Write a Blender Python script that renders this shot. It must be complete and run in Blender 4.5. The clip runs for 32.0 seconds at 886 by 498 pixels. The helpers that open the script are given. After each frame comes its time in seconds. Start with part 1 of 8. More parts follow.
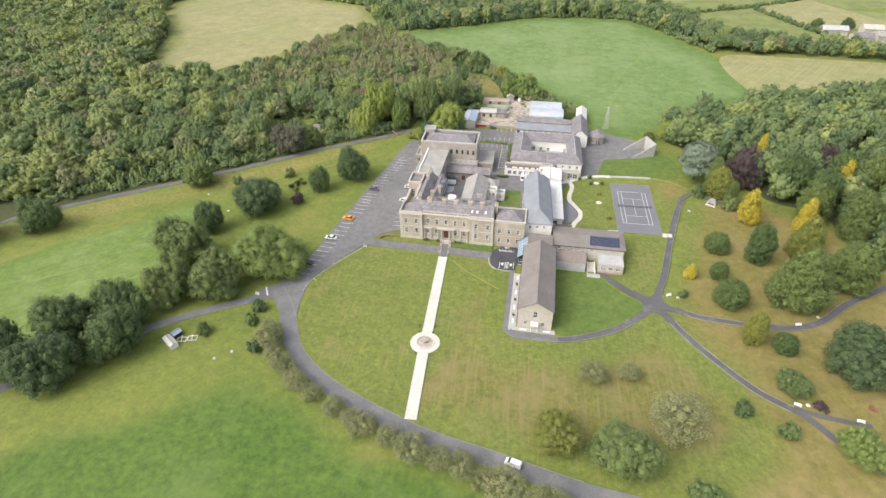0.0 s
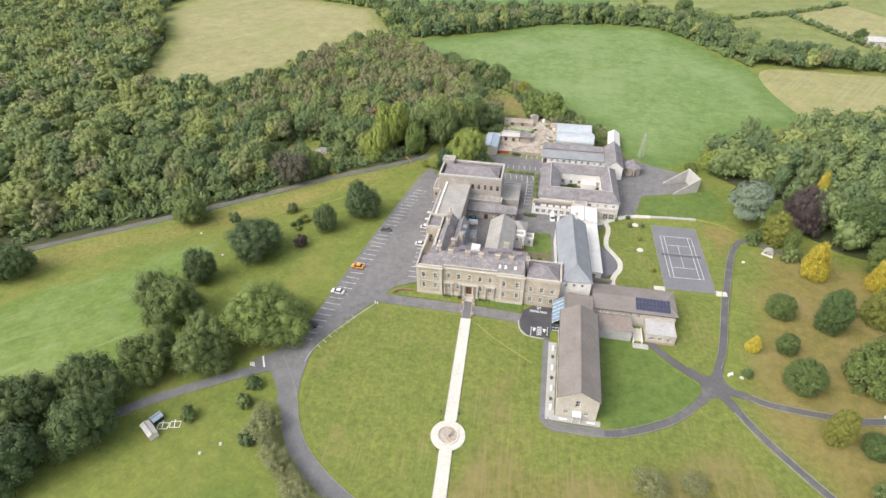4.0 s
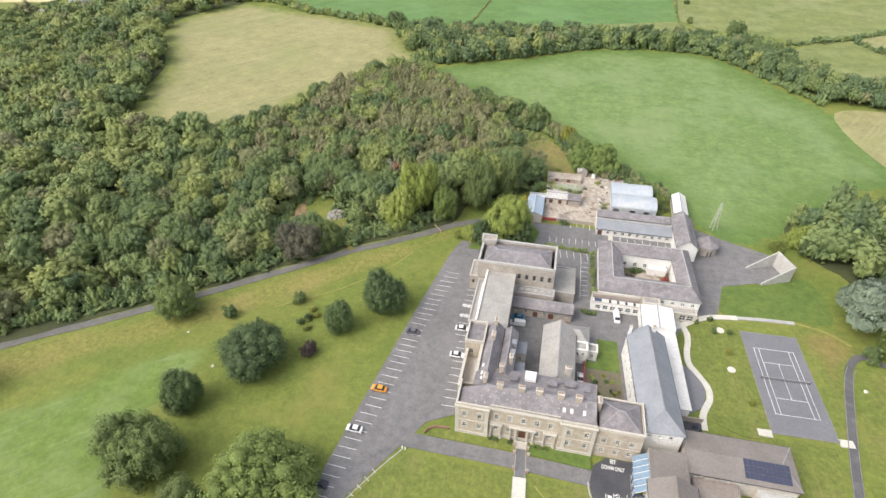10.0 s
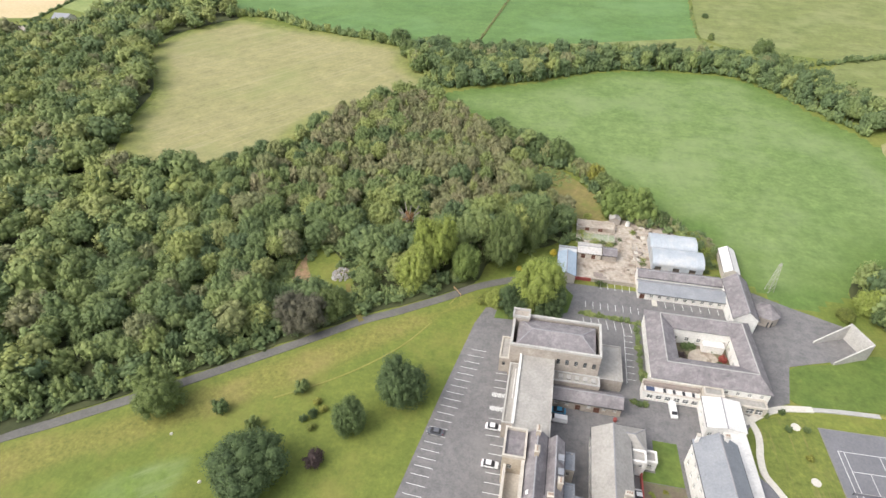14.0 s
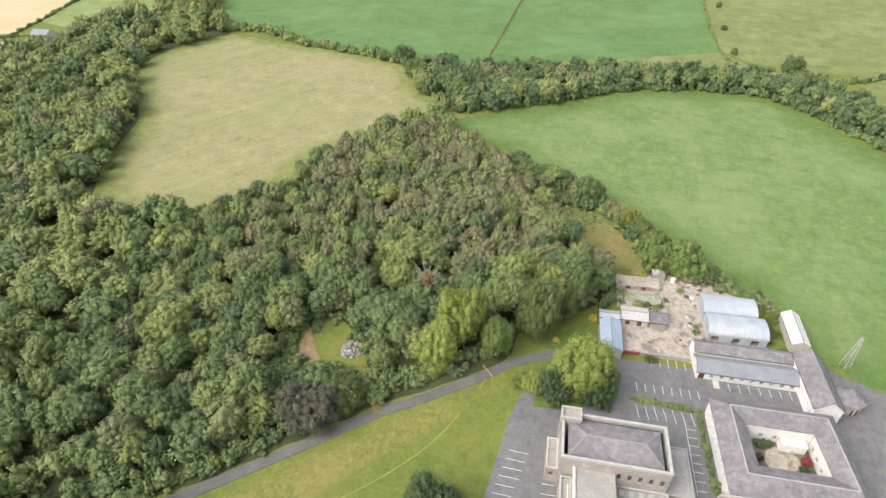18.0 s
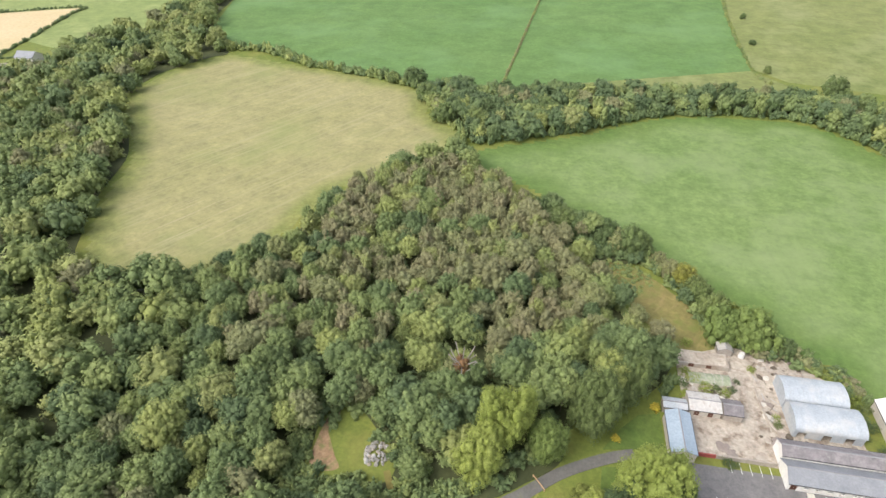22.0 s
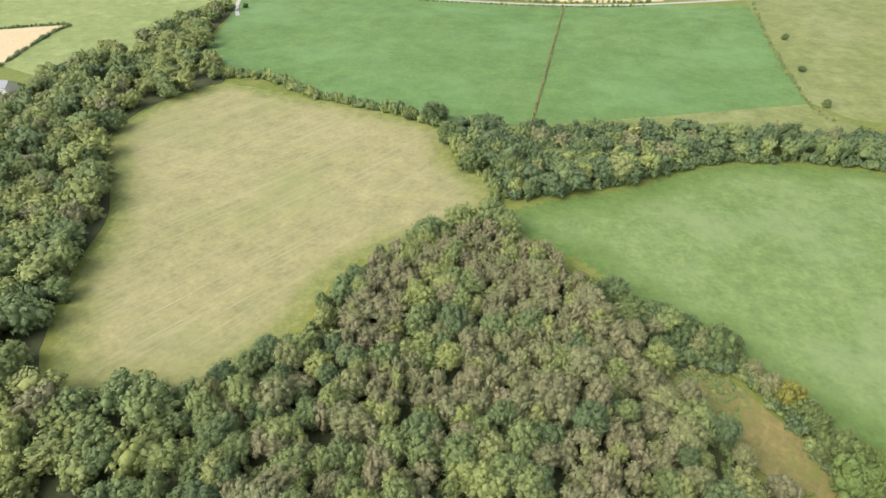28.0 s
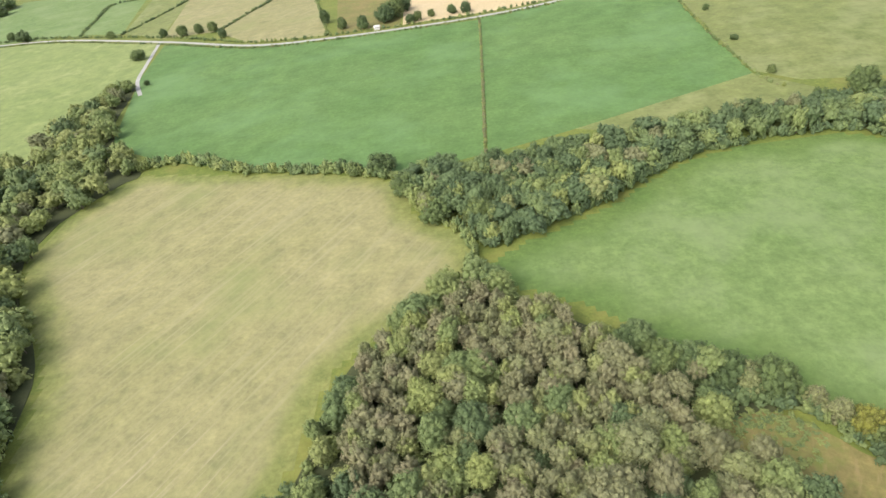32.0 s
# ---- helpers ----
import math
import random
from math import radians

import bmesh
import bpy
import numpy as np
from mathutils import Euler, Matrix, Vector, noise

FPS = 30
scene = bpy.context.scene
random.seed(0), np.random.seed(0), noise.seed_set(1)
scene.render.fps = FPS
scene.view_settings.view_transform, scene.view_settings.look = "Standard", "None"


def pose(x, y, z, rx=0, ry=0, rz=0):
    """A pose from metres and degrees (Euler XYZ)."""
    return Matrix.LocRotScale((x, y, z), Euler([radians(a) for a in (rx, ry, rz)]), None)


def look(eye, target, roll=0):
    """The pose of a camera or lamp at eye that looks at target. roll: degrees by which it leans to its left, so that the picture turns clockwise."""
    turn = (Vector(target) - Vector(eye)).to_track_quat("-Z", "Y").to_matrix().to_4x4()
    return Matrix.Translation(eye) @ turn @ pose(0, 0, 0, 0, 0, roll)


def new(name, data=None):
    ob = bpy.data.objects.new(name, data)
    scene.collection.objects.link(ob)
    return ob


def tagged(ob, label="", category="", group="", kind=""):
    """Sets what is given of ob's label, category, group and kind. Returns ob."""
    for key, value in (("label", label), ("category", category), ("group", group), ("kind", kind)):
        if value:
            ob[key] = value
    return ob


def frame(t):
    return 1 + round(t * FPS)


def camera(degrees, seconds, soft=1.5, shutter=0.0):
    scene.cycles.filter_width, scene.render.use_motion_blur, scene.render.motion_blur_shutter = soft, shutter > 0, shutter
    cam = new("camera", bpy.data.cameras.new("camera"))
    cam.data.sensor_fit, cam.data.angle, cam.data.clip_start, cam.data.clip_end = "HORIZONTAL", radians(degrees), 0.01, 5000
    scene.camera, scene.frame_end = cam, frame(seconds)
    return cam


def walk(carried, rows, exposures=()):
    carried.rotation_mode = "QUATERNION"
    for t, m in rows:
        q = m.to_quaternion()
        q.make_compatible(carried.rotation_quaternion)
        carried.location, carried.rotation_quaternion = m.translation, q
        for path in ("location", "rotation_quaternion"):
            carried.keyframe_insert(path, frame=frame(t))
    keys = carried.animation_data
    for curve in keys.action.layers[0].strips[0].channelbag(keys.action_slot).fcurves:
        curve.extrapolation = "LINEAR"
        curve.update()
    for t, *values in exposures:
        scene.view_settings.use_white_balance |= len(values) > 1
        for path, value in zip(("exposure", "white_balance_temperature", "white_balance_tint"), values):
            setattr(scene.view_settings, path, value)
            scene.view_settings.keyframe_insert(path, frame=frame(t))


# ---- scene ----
import collections

cam = camera(77.1, 32.0)
METRES, EYE, TILT, LEAN, TURN = 277.0, 120.0, 0.0, 0.0, 10.5
ROWS = [
    (0.0, 0.0, 0.0, 0.0, -0.37, -36.67, 0.5),
    (0.5, -0.0033, 0.0141, 0.0004, -0.5, -36.81, 0.57),
    (1.0, -0.0062, 0.0286, 0.0008, -0.51, -37.0, 0.57),
    (1.5, -0.0088, 0.0433, 0.0013, -0.48, -37.16, 0.52),
    (2.0, -0.0113, 0.0581, 0.0021, -0.38, -37.25, 0.45),
    (2.5, -0.0135, 0.0731, 0.0028, -0.21, -37.32, 0.39),
    (3.0, -0.016, 0.0882, 0.0037, -0.02, -37.36, 0.31),
    (3.5, -0.0184, 0.1031, 0.0049, 0.2, -37.35, 0.26),
    (5.5, -0.0286, 0.1642, 0.008, 0.91, -37.59, 0.1),
    (6.0, -0.0313, 0.1796, 0.0091, 1.07, -37.59, 0.1),
    (6.5, -0.0343, 0.1949, 0.0102, 1.22, -37.61, 0.08),
    (7.0, -0.0373, 0.2102, 0.0114, 1.36, -37.61, 0.07),
    (7.5, -0.0405, 0.2255, 0.0121, 1.47, -37.61, 0.02),
    (8.0, -0.0439, 0.2408, 0.013, 1.54, -37.61, -0.02),
    (8.5, -0.0473, 0.2561, 0.0137, 1.6, -37.59, -0.01),
    (9.0, -0.0507, 0.2713, 0.0144, 1.64, -37.57, -0.01),
    (9.5, -0.0542, 0.2866, 0.0152, 1.68, -37.6, 0.02),
    (10.0, -0.0579, 0.3019, 0.0161, 1.72, -37.53, 0.03),
    (10.5, -0.0617, 0.317, 0.017, 1.7, -37.46, 0.02),
    (11.0, -0.0654, 0.332, 0.0179, 1.68, -37.41, 0.07),
    (11.5, -0.0689, 0.3471, 0.0188, 1.66, -37.35, 0.08),
    (12.0, -0.0732, 0.3618, 0.0195, 1.59, -37.31, 0.11),
    (12.5, -0.0771, 0.3768, 0.0204, 1.56, -37.33, 0.09),
    (13.0, -0.0812, 0.3918, 0.0215, 1.47, -37.37, 0.09),
    (13.5, -0.0852, 0.4068, 0.022, 1.4, -37.36, 0.12),
    (14.0, -0.0899, 0.4217, 0.0232, 1.31, -37.38, 0.09),
    (14.5, -0.0943, 0.4366, 0.0238, 1.2, -37.4, 0.05),
    (16.5, -0.1126, 0.4967, 0.0268, 0.85, -37.44, 0.32),
    (17.0, -0.117, 0.5117, 0.0281, 0.77, -37.47, 0.26),
    (17.5, -0.1216, 0.5269, 0.0286, 0.65, -37.45, 0.13),
    (18.0, -0.1263, 0.5421, 0.0298, 0.56, -37.46, 0.2),
    (18.5, -0.1314, 0.5574, 0.0302, 0.45, -37.42, 0.14),
    (19.0, -0.1364, 0.5725, 0.031, 0.35, -37.4, 0.22),
    (19.5, -0.1413, 0.588, 0.0323, 0.27, -37.45, 0.3),
    (20.0, -0.1463, 0.6033, 0.0333, 0.19, -37.44, 0.44),
    (20.5, -0.1512, 0.6187, 0.0346, 0.15, -37.4, 0.5),
    (21.0, -0.156, 0.6337, 0.0353, 0.12, -37.37, 0.57),
    (21.5, -0.1604, 0.6477, 0.036, 0.12, -37.36, 0.51),
    (22.0, -0.1646, 0.663, 0.0365, 0.13, -37.34, 0.57),
    (22.5, -0.1695, 0.6781, 0.0376, 0.14, -37.38, 0.72),
    (23.0, -0.1741, 0.6932, 0.039, 0.19, -37.39, 0.65),
    (23.5, -0.1783, 0.7085, 0.0401, 0.19, -37.37, 0.52),
    (24.0, -0.1827, 0.7235, 0.041, 0.21, -37.32, 0.46),
    (24.5, -0.187, 0.7386, 0.0424, 0.23, -37.3, 0.45),
    (25.0, -0.1916, 0.7533, 0.0437, 0.21, -37.19, 0.41),
    (25.5, -0.1958, 0.768, 0.0442, 0.2, -37.17, 0.41),
    (27.5, -0.2147, 0.828, 0.0471, -0.14, -37.5, 0.36),
    (28.0, -0.2189, 0.8433, 0.0484, -0.22, -37.52, 0.46),
    (28.5, -0.2234, 0.8582, 0.0494, -0.26, -37.51, 0.54),
    (29.0, -0.2278, 0.8732, 0.0504, -0.31, -37.57, 0.52),
    (29.5, -0.2319, 0.8885, 0.051, -0.21, -37.64, 1.92),
    (30.0, -0.2361, 0.9039, 0.052, 0.04, -37.68, 7.1),
    (30.5, -0.2391, 0.92, 0.0536, -2.98, -37.76, 9.74),
    (31.0, -0.2403, 0.9355, 0.0546, -6.64, -37.8, 9.1),
    (31.5, -0.2411, 0.9509, 0.0555, -9.67, -37.73, 8.46),
    (32.0, -0.2405, 0.9663, 0.0564, -11.68, -37.05, 8.16),
]
walk(cam, [(t, pose(0, 0, EYE, TILT, LEAN, TURN) @ pose(METRES * x, METRES * y, METRES * z, 90 + pitch, roll, yaw)) for t, x, y, z, yaw, pitch, roll in ROWS])

# ---- world, sun and exposure ----
SUN_AZ, SUN_EL = 232.0, 48.0          # compass bearing of the sun (y is north), height
world = bpy.data.worlds.new("world")
scene.world = world
world.use_nodes = True
wn, wl = world.node_tree.nodes, world.node_tree.links
sky = wn.new("ShaderNodeTexSky")
sky.sky_type, sky.sun_disc = "NISHITA", False
sky.sun_elevation, sky.sun_rotation = radians(SUN_EL), radians(SUN_AZ)
sky.dust_density, sky.ozone_density, sky.air_density = 4.0, 1.0, 1.0
cloud = wn.new("ShaderNodeHueSaturation")
cloud.inputs["Saturation"].default_value = 0.45
wl.new(sky.outputs[0], cloud.inputs["Color"])
wl.new(cloud.outputs[0], wn["Background"].inputs["Color"])
wn["Background"].inputs["Strength"].default_value = 0.242
sun = new("sun", bpy.data.lights.new("sun", "SUN"))
sun.data.energy, sun.data.angle, sun.data.color = 0.98, radians(45), (1.0, 0.95, 0.87)
_a, _e = radians(SUN_AZ), radians(SUN_EL)
sun.matrix_world = look((math.sin(_a) * math.cos(_e) * 300, math.cos(_a) * math.cos(_e) * 300, math.sin(_e) * 300), (0, 0, 0))
scene.view_settings.exposure = 0.31

# ---- materials ----
def shader(name):
    m = bpy.data.materials.new(name)
    m.use_nodes = True
    t = m.node_tree
    return m, t, t.nodes, t.links, t.nodes["Principled BSDF"]


def ramp(n, l, value, stops):
    r = n.new("ShaderNodeValToRGB")
    e = r.color_ramp.elements
    while len(e) < len(stops):
        e.new(0.5)
    for k, (p, c) in zip(e, stops):
        k.position, k.color = p, (*c, 1)
    l.new(value, r.inputs[0])
    return r.outputs[0]


def noise_at(n, l, scale, detail=4.0, rough=0.6, stretch=(1, 1, 1), turn=0.0):
    g = n.new("ShaderNodeNewGeometry")
    mp = n.new("ShaderNodeMapping")
    mp.inputs["Scale"].default_value = stretch
    rot = n.new("ShaderNodeMapping")
    rot.inputs["Rotation"].default_value = (0, 0, radians(turn))
    t = n.new("ShaderNodeTexNoise")
    t.inputs["Scale"].default_value, t.inputs["Detail"].default_value, t.inputs["Roughness"].default_value = scale, detail, rough
    l.new(g.outputs["Position"], rot.inputs["Vector"])
    l.new(rot.outputs[0], mp.inputs["Vector"])
    l.new(mp.outputs[0], t.inputs["Vector"])
    return t.outputs["Fac"]


def blend(n, l, a, b, fac, mode="MIX"):
    m = n.new("ShaderNodeMix")
    m.data_type, m.blend_type = "RGBA", mode
    for k, v in ((0, fac), (6, a), (7, b)):
        if isinstance(v, (int, float)):
            m.inputs[k].default_value = v
        elif isinstance(v, tuple):
            m.inputs[k].default_value = (*v, 1)
        else:
            l.new(v, m.inputs[k])
    return m.outputs[2]


def surf(name, lo, hi, big=0.08, fine=1.2, rough=0.85, metal=0.0, bump=0.15, stain=None, stain_at=(0.55, 0.75), stain_scale=0.2, streak=None, piece=0.0, mid=0.0, into=None):
    """A worn surface: broad tone changes, fine grain, optional stains, streaks and a change from piece to piece."""
    m, t, n, l, b = into or shader(name)
    base = ramp(n, l, noise_at(n, l, big, 5), ((0.3, lo), (0.7, hi)))
    f = noise_at(n, l, fine, 6, 0.7)
    base = blend(n, l, base, ramp(n, l, f, ((0.25, (0.72, 0.72, 0.72)), (0.75, (1.2, 1.2, 1.2)))), 0.8, "MULTIPLY")
    if mid:
        base = blend(n, l, base, ramp(n, l, noise_at(n, l, mid, 8, 0.7), ((0.3, (0.74, 0.76, 0.74)), (0.7, (1.24, 1.2, 1.16)))), 1.0, "MULTIPLY")
    if stain:
        s = ramp(n, l, noise_at(n, l, stain_scale, 6, 0.65), ((stain_at[0], (0, 0, 0)), (stain_at[1], (1, 1, 1))))
        base = blend(n, l, base, stain, s)
    if streak:
        colour, scale, stretch, turn, lo_, hi_ = streak
        s = ramp(n, l, noise_at(n, l, scale, 4, 0.6, stretch, turn), ((lo_, (0, 0, 0)), (hi_, (1, 1, 1))))
        base = blend(n, l, base, colour, s)
    if piece:
        o = n.new("ShaderNodeObjectInfo")
        base = blend(n, l, base, ramp(n, l, o.outputs["Random"], ((0, (1 - piece,) * 3), (1, (1 + piece,) * 3))), 1.0, "MULTIPLY")
    l.new(base, b.inputs["Base Color"])
    b.inputs["Roughness"].default_value, b.inputs["Metallic"].default_value = rough, metal
    b.inputs["Specular IOR Level"].default_value = 0.3
    if bump:
        bp = n.new("ShaderNodeBump")
        bp.inputs["Strength"].default_value, bp.inputs["Distance"].default_value = bump, 0.05
        l.new(f, bp.inputs["Height"])
        l.new(bp.outputs[0], b.inputs["Normal"])
    return m


def meld(name, inner, outer):
    """Two kinds of ground in one material that run into each other towards the field's edge."""
    m, t, n, l, b = shader(name)
    b2 = n.new("ShaderNodeBsdfPrincipled")
    surf(name, into=(m, t, n, l, b), **outer)
    surf(name, into=(m, t, n, l, b2), **inner)
    a = n.new("ShaderNodeAttribute")
    a.attribute_name = "fade"
    mix = n.new("ShaderNodeMixShader")
    l.new(a.outputs["Fac"], mix.inputs[0])
    l.new(b.outputs[0], mix.inputs[1])
    l.new(b2.outputs[0], mix.inputs[2])
    l.new(mix.outputs[0], n["Material Output"].inputs["Surface"])
    return m


def plain(name, c, rough=0.5, metal=0.0, spec=0.5):
    m, t, n, l, b = shader(name)
    f = noise_at(n, l, 3.0, 4)
    l.new(blend(n, l, c, ramp(n, l, f, ((0.3, (0.85,) * 3), (0.7, (1.1,) * 3))), 1.0, "MULTIPLY"), b.inputs["Base Color"])
    b.inputs["Roughness"].default_value, b.inputs["Metallic"].default_value = rough, metal
    b.inputs["Specular IOR Level"].default_value = spec
    return m


def foliage(name, stops, by_attribute=False, spread=0.1):
    m, t, n, l, b = shader(name)
    if by_attribute:
        a = n.new("ShaderNodeAttribute")
        a.attribute_name = "tint"
        tone = a.outputs["Fac"]
    else:
        tone = n.new("ShaderNodeObjectInfo").outputs["Random"]
    base = ramp(n, l, tone, stops)
    g = n.new("ShaderNodeNewGeometry")
    base = blend(n, l, base, ramp(n, l, g.outputs["Random Per Island"], ((0, (1 - spread, 1 - spread, 1 - spread * 0.9)), (1, (1 + spread, 1 + spread, 1 + spread * 0.4)))), 1.0, "MULTIPLY")
    f = noise_at(n, l, 1.7, 4, 0.7)
    base = blend(n, l, base, ramp(n, l, f, ((0.3, (0.77, 0.78, 0.8)), (0.72, (1.25, 1.24, 1.15)))), 1.0, "MULTIPLY")
    l.new(base, b.inputs["Base Color"])
    b.inputs["Roughness"].default_value = 0.7
    b.inputs["Specular IOR Level"].default_value = 0.2
    bp = n.new("ShaderNodeBump")
    bp.inputs["Strength"].default_value, bp.inputs["Distance"].default_value = 0.4, 0.3
    l.new(f, bp.inputs["Height"])
    l.new(bp.outputs[0], b.inputs["Normal"])
    return m


GREENS = ((0.0, (0.092, 0.132, 0.064)), (0.3, (0.144, 0.19, 0.078)), (0.5, (0.198, 0.24, 0.09)), (0.62, (0.245, 0.274, 0.094)), (0.7, (0.196, 0.208, 0.105)), (0.8, (0.194, 0.194, 0.102)), (1.0, (0.222, 0.205, 0.12)))
M_WOOD = foliage("leaves_wood", GREENS, True)
M_LEAF = foliage("leaves_green", ((0, (0.07, 0.103, 0.048)), (0.5, (0.1, 0.138, 0.055)), (1, (0.138, 0.172, 0.064))), spread=0.22)
M_MID = foliage("leaves_mid", ((0, (0.118, 0.158, 0.06)), (1, (0.14, 0.178, 0.064))), spread=0.22)
M_BIG = foliage("leaves_spreading", ((0, (0.13, 0.18, 0.055)), (1, (0.17, 0.215, 0.065))))
M_LIGHT = foliage("leaves_light", ((0, (0.2, 0.246, 0.062)), (1, (0.255, 0.29, 0.08))), spread=0.2)
M_PALE = foliage("leaves_pale", ((0, (0.17, 0.182, 0.092)), (1, (0.225, 0.232, 0.118))), spread=0.3)
M_CEDAR = foliage("needles_blue", ((0, (0.15, 0.19, 0.14)), (1, (0.18, 0.22, 0.16))))
M_CONE = foliage("needles_green", ((0, (0.072, 0.112, 0.044)), (1, (0.125, 0.16, 0.052))), spread=0.3)
M_GOLD = foliage("needles_gold", ((0, (0.36, 0.3, 0.045)), (1, (0.44, 0.36, 0.055))), spread=0.35)
M_OLIVE = foliage("needles_olive", ((0, (0.14, 0.165, 0.046)), (1, (0.2, 0.2, 0.05))), spread=0.3)
M_PURPLE = foliage("leaves_purple", ((0, (0.065, 0.046, 0.046)), (1, (0.078, 0.058, 0.058))))
M_BARK = surf("bark", (0.09, 0.07, 0.05), (0.16, 0.13, 0.1), 0.8, 4)

MEADOW = dict(lo=(0.128, 0.17, 0.034), hi=(0.19, 0.215, 0.048), big=0.025, fine=0.9, stain=(0.215, 0.2, 0.057), stain_at=(0.5, 0.85), stain_scale=0.05, mid=0.3)
M_GROUND = surf("meadow", **MEADOW)
LAWN = dict(lo=(0.128, 0.166, 0.035), hi=(0.172, 0.195, 0.046), big=0.06, fine=0.8, stain=(0.255, 0.21, 0.09), stain_at=(0.56, 0.9), stain_scale=0.08, streak=((0.25, 0.2, 0.09), 0.3, (4, 0.2, 1), -3, 0.56, 0.84), mid=0.4)
M_LAWN = surf("mown_lawn", **LAWN)
M_DRYLAWN = meld("dry_lawn", dict(LAWN, lo=(0.136, 0.151, 0.035), hi=(0.178, 0.172, 0.048), stain=(0.232, 0.19, 0.082), stain_at=(0.42, 0.75), streak=((0.245, 0.19, 0.088), 0.3, (4, 0.2, 1), -3, 0.48, 0.78)), LAWN)
DRY = dict(lo=(0.174, 0.156, 0.044), hi=(0.22, 0.186, 0.063), big=0.06, fine=0.8, stain=(0.285, 0.216, 0.1), stain_at=(0.48, 0.8), stain_scale=0.07, mid=0.3)
M_DRY = surf("dry_grass", **DRY)
M_PARKGRASS = meld("dry_park_grass", DRY, LAWN)
M_BRIGHT = surf("fresh_grass", (0.092, 0.148, 0.032), (0.132, 0.180, 0.042), 0.08, 0.9, stain=(0.200, 0.216, 0.056), stain_at=(0.6, 0.85), mid=0.35)
LUSH = dict(lo=(0.112, 0.178, 0.036), hi=(0.16, 0.22, 0.05), big=0.03, fine=0.6, stain=(0.205, 0.262, 0.1), stain_at=(0.45, 0.8), stain_scale=0.06, mid=0.25, streak=((0.235, 0.285, 0.13), 0.1, (3.5, 0.4, 1), 50, 0.54, 0.85))
DEEPLUSH = dict(lo=(0.072, 0.13, 0.022), hi=(0.104, 0.163, 0.032), big=0.03, fine=0.6, stain=(0.142, 0.195, 0.06), stain_at=(0.5, 0.85), stain_scale=0.06, mid=0.3)
M_VERGE = meld("verge_grass", dict(MEADOW, lo=(0.178, 0.19, 0.046), hi=(0.235, 0.218, 0.064), stain=(0.27, 0.222, 0.085), mid=0.45), MEADOW)
M_SOUTH = meld("south_grass", DEEPLUSH, MEADOW)
M_LUSH = meld("lush_pasture", LUSH, MEADOW)
GRAZED = dict(lo=(0.132, 0.206, 0.062), hi=(0.176, 0.244, 0.085), big=0.01, fine=0.5, stain=(0.238, 0.292, 0.135), stain_at=(0.45, 0.85), stain_scale=0.022, mid=0.16)
M_PASTURE = surf("grazed_pasture", **GRAZED)
M_GRAZED = meld("grazed_field", GRAZED, dict(lo=(0.1, 0.172, 0.042), hi=(0.134, 0.198, 0.054), big=0.04, fine=0.6, mid=0.2))
HAY = dict(lo=(0.254, 0.244, 0.108), hi=(0.304, 0.281, 0.137), big=0.015, fine=0.5, stain=(0.215, 0.238, 0.085), stain_at=(0.5, 0.8), stain_scale=0.02, streak=((0.335, 0.305, 0.165), 0.1, (5, 0.16, 1), 33, 0.5, 0.8), mid=0.1)
MOWN = dict(HAY, streak=((0.4, 0.345, 0.215), 0.14, (5, 0.2, 1), 33, 0.52, 0.8))
M_STRAW = surf("cut_hayfield", **HAY)
M_MOWN = meld("mown_swaths", MOWN, HAY)
M_HAY = meld("hayfield", HAY, dict(lo=(0.18, 0.21, 0.062), hi=(0.225, 0.235, 0.078), big=0.05, fine=0.6, mid=0.2))
M_DEEP = surf("deep_green_crop", (0.094, 0.18, 0.05), (0.128, 0.214, 0.066), 0.01, 0.4, stain=(0.165, 0.275, 0.108), stain_at=(0.48, 0.85), stain_scale=0.012, mid=0.06)
M_FARPALE = surf("far_pasture", (0.168, 0.202, 0.064), (0.208, 0.228, 0.082), 0.012, 0.4, stain=(0.265, 0.28, 0.13), stain_at=(0.5, 0.8), stain_scale=0.02, mid=0.08)
M_FARLIME = surf("far_lime_pasture", (0.195, 0.25, 0.08), (0.24, 0.285, 0.105), 0.012, 0.4, stain=(0.32, 0.34, 0.15), stain_at=(0.55, 0.8), stain_scale=0.02, mid=0.08)
M_TAN = surf("stubble", (0.5, 0.4, 0.22), (0.58, 0.46, 0.28), 0.02, 0.4)
M_ROUGH = surf("rough_grass", (0.165, 0.166, 0.052), (0.25, 0.2, 0.08), 0.06, 0.7, stain=(0.15, 0.185, 0.042), stain_at=(0.5, 0.7), stain_scale=0.12, streak=((0.29, 0.222, 0.1), 0.2, (3, 0.5, 1), 30, 0.56, 0.8), mid=0.3)
# leaf-litter floor, its colour darkened further to deepen the shade between crowns
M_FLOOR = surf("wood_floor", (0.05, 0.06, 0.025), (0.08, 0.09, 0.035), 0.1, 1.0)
M_ASPH = surf("worn_asphalt", (0.158, 0.153, 0.157), (0.2, 0.195, 0.197), 0.06, 2.0, stain=(0.228, 0.22, 0.212), stain_at=(0.55, 0.8), stain_scale=0.07, mid=0.4)
M_DRIVE = surf("drive_asphalt", (0.138, 0.138, 0.14), (0.198, 0.194, 0.19), 0.1, 2.0, stain=(0.24, 0.22, 0.2), stain_at=(0.55, 0.8))
M_PATH = surf("path_asphalt", (0.092, 0.09, 0.094), (0.138, 0.134, 0.134), 0.1, 2.0, stain=(0.18, 0.17, 0.16), stain_at=(0.55, 0.8))
M_DARKASPH = surf("new_asphalt", (0.06, 0.06, 0.07), (0.085, 0.085, 0.09), 0.2, 2.5)
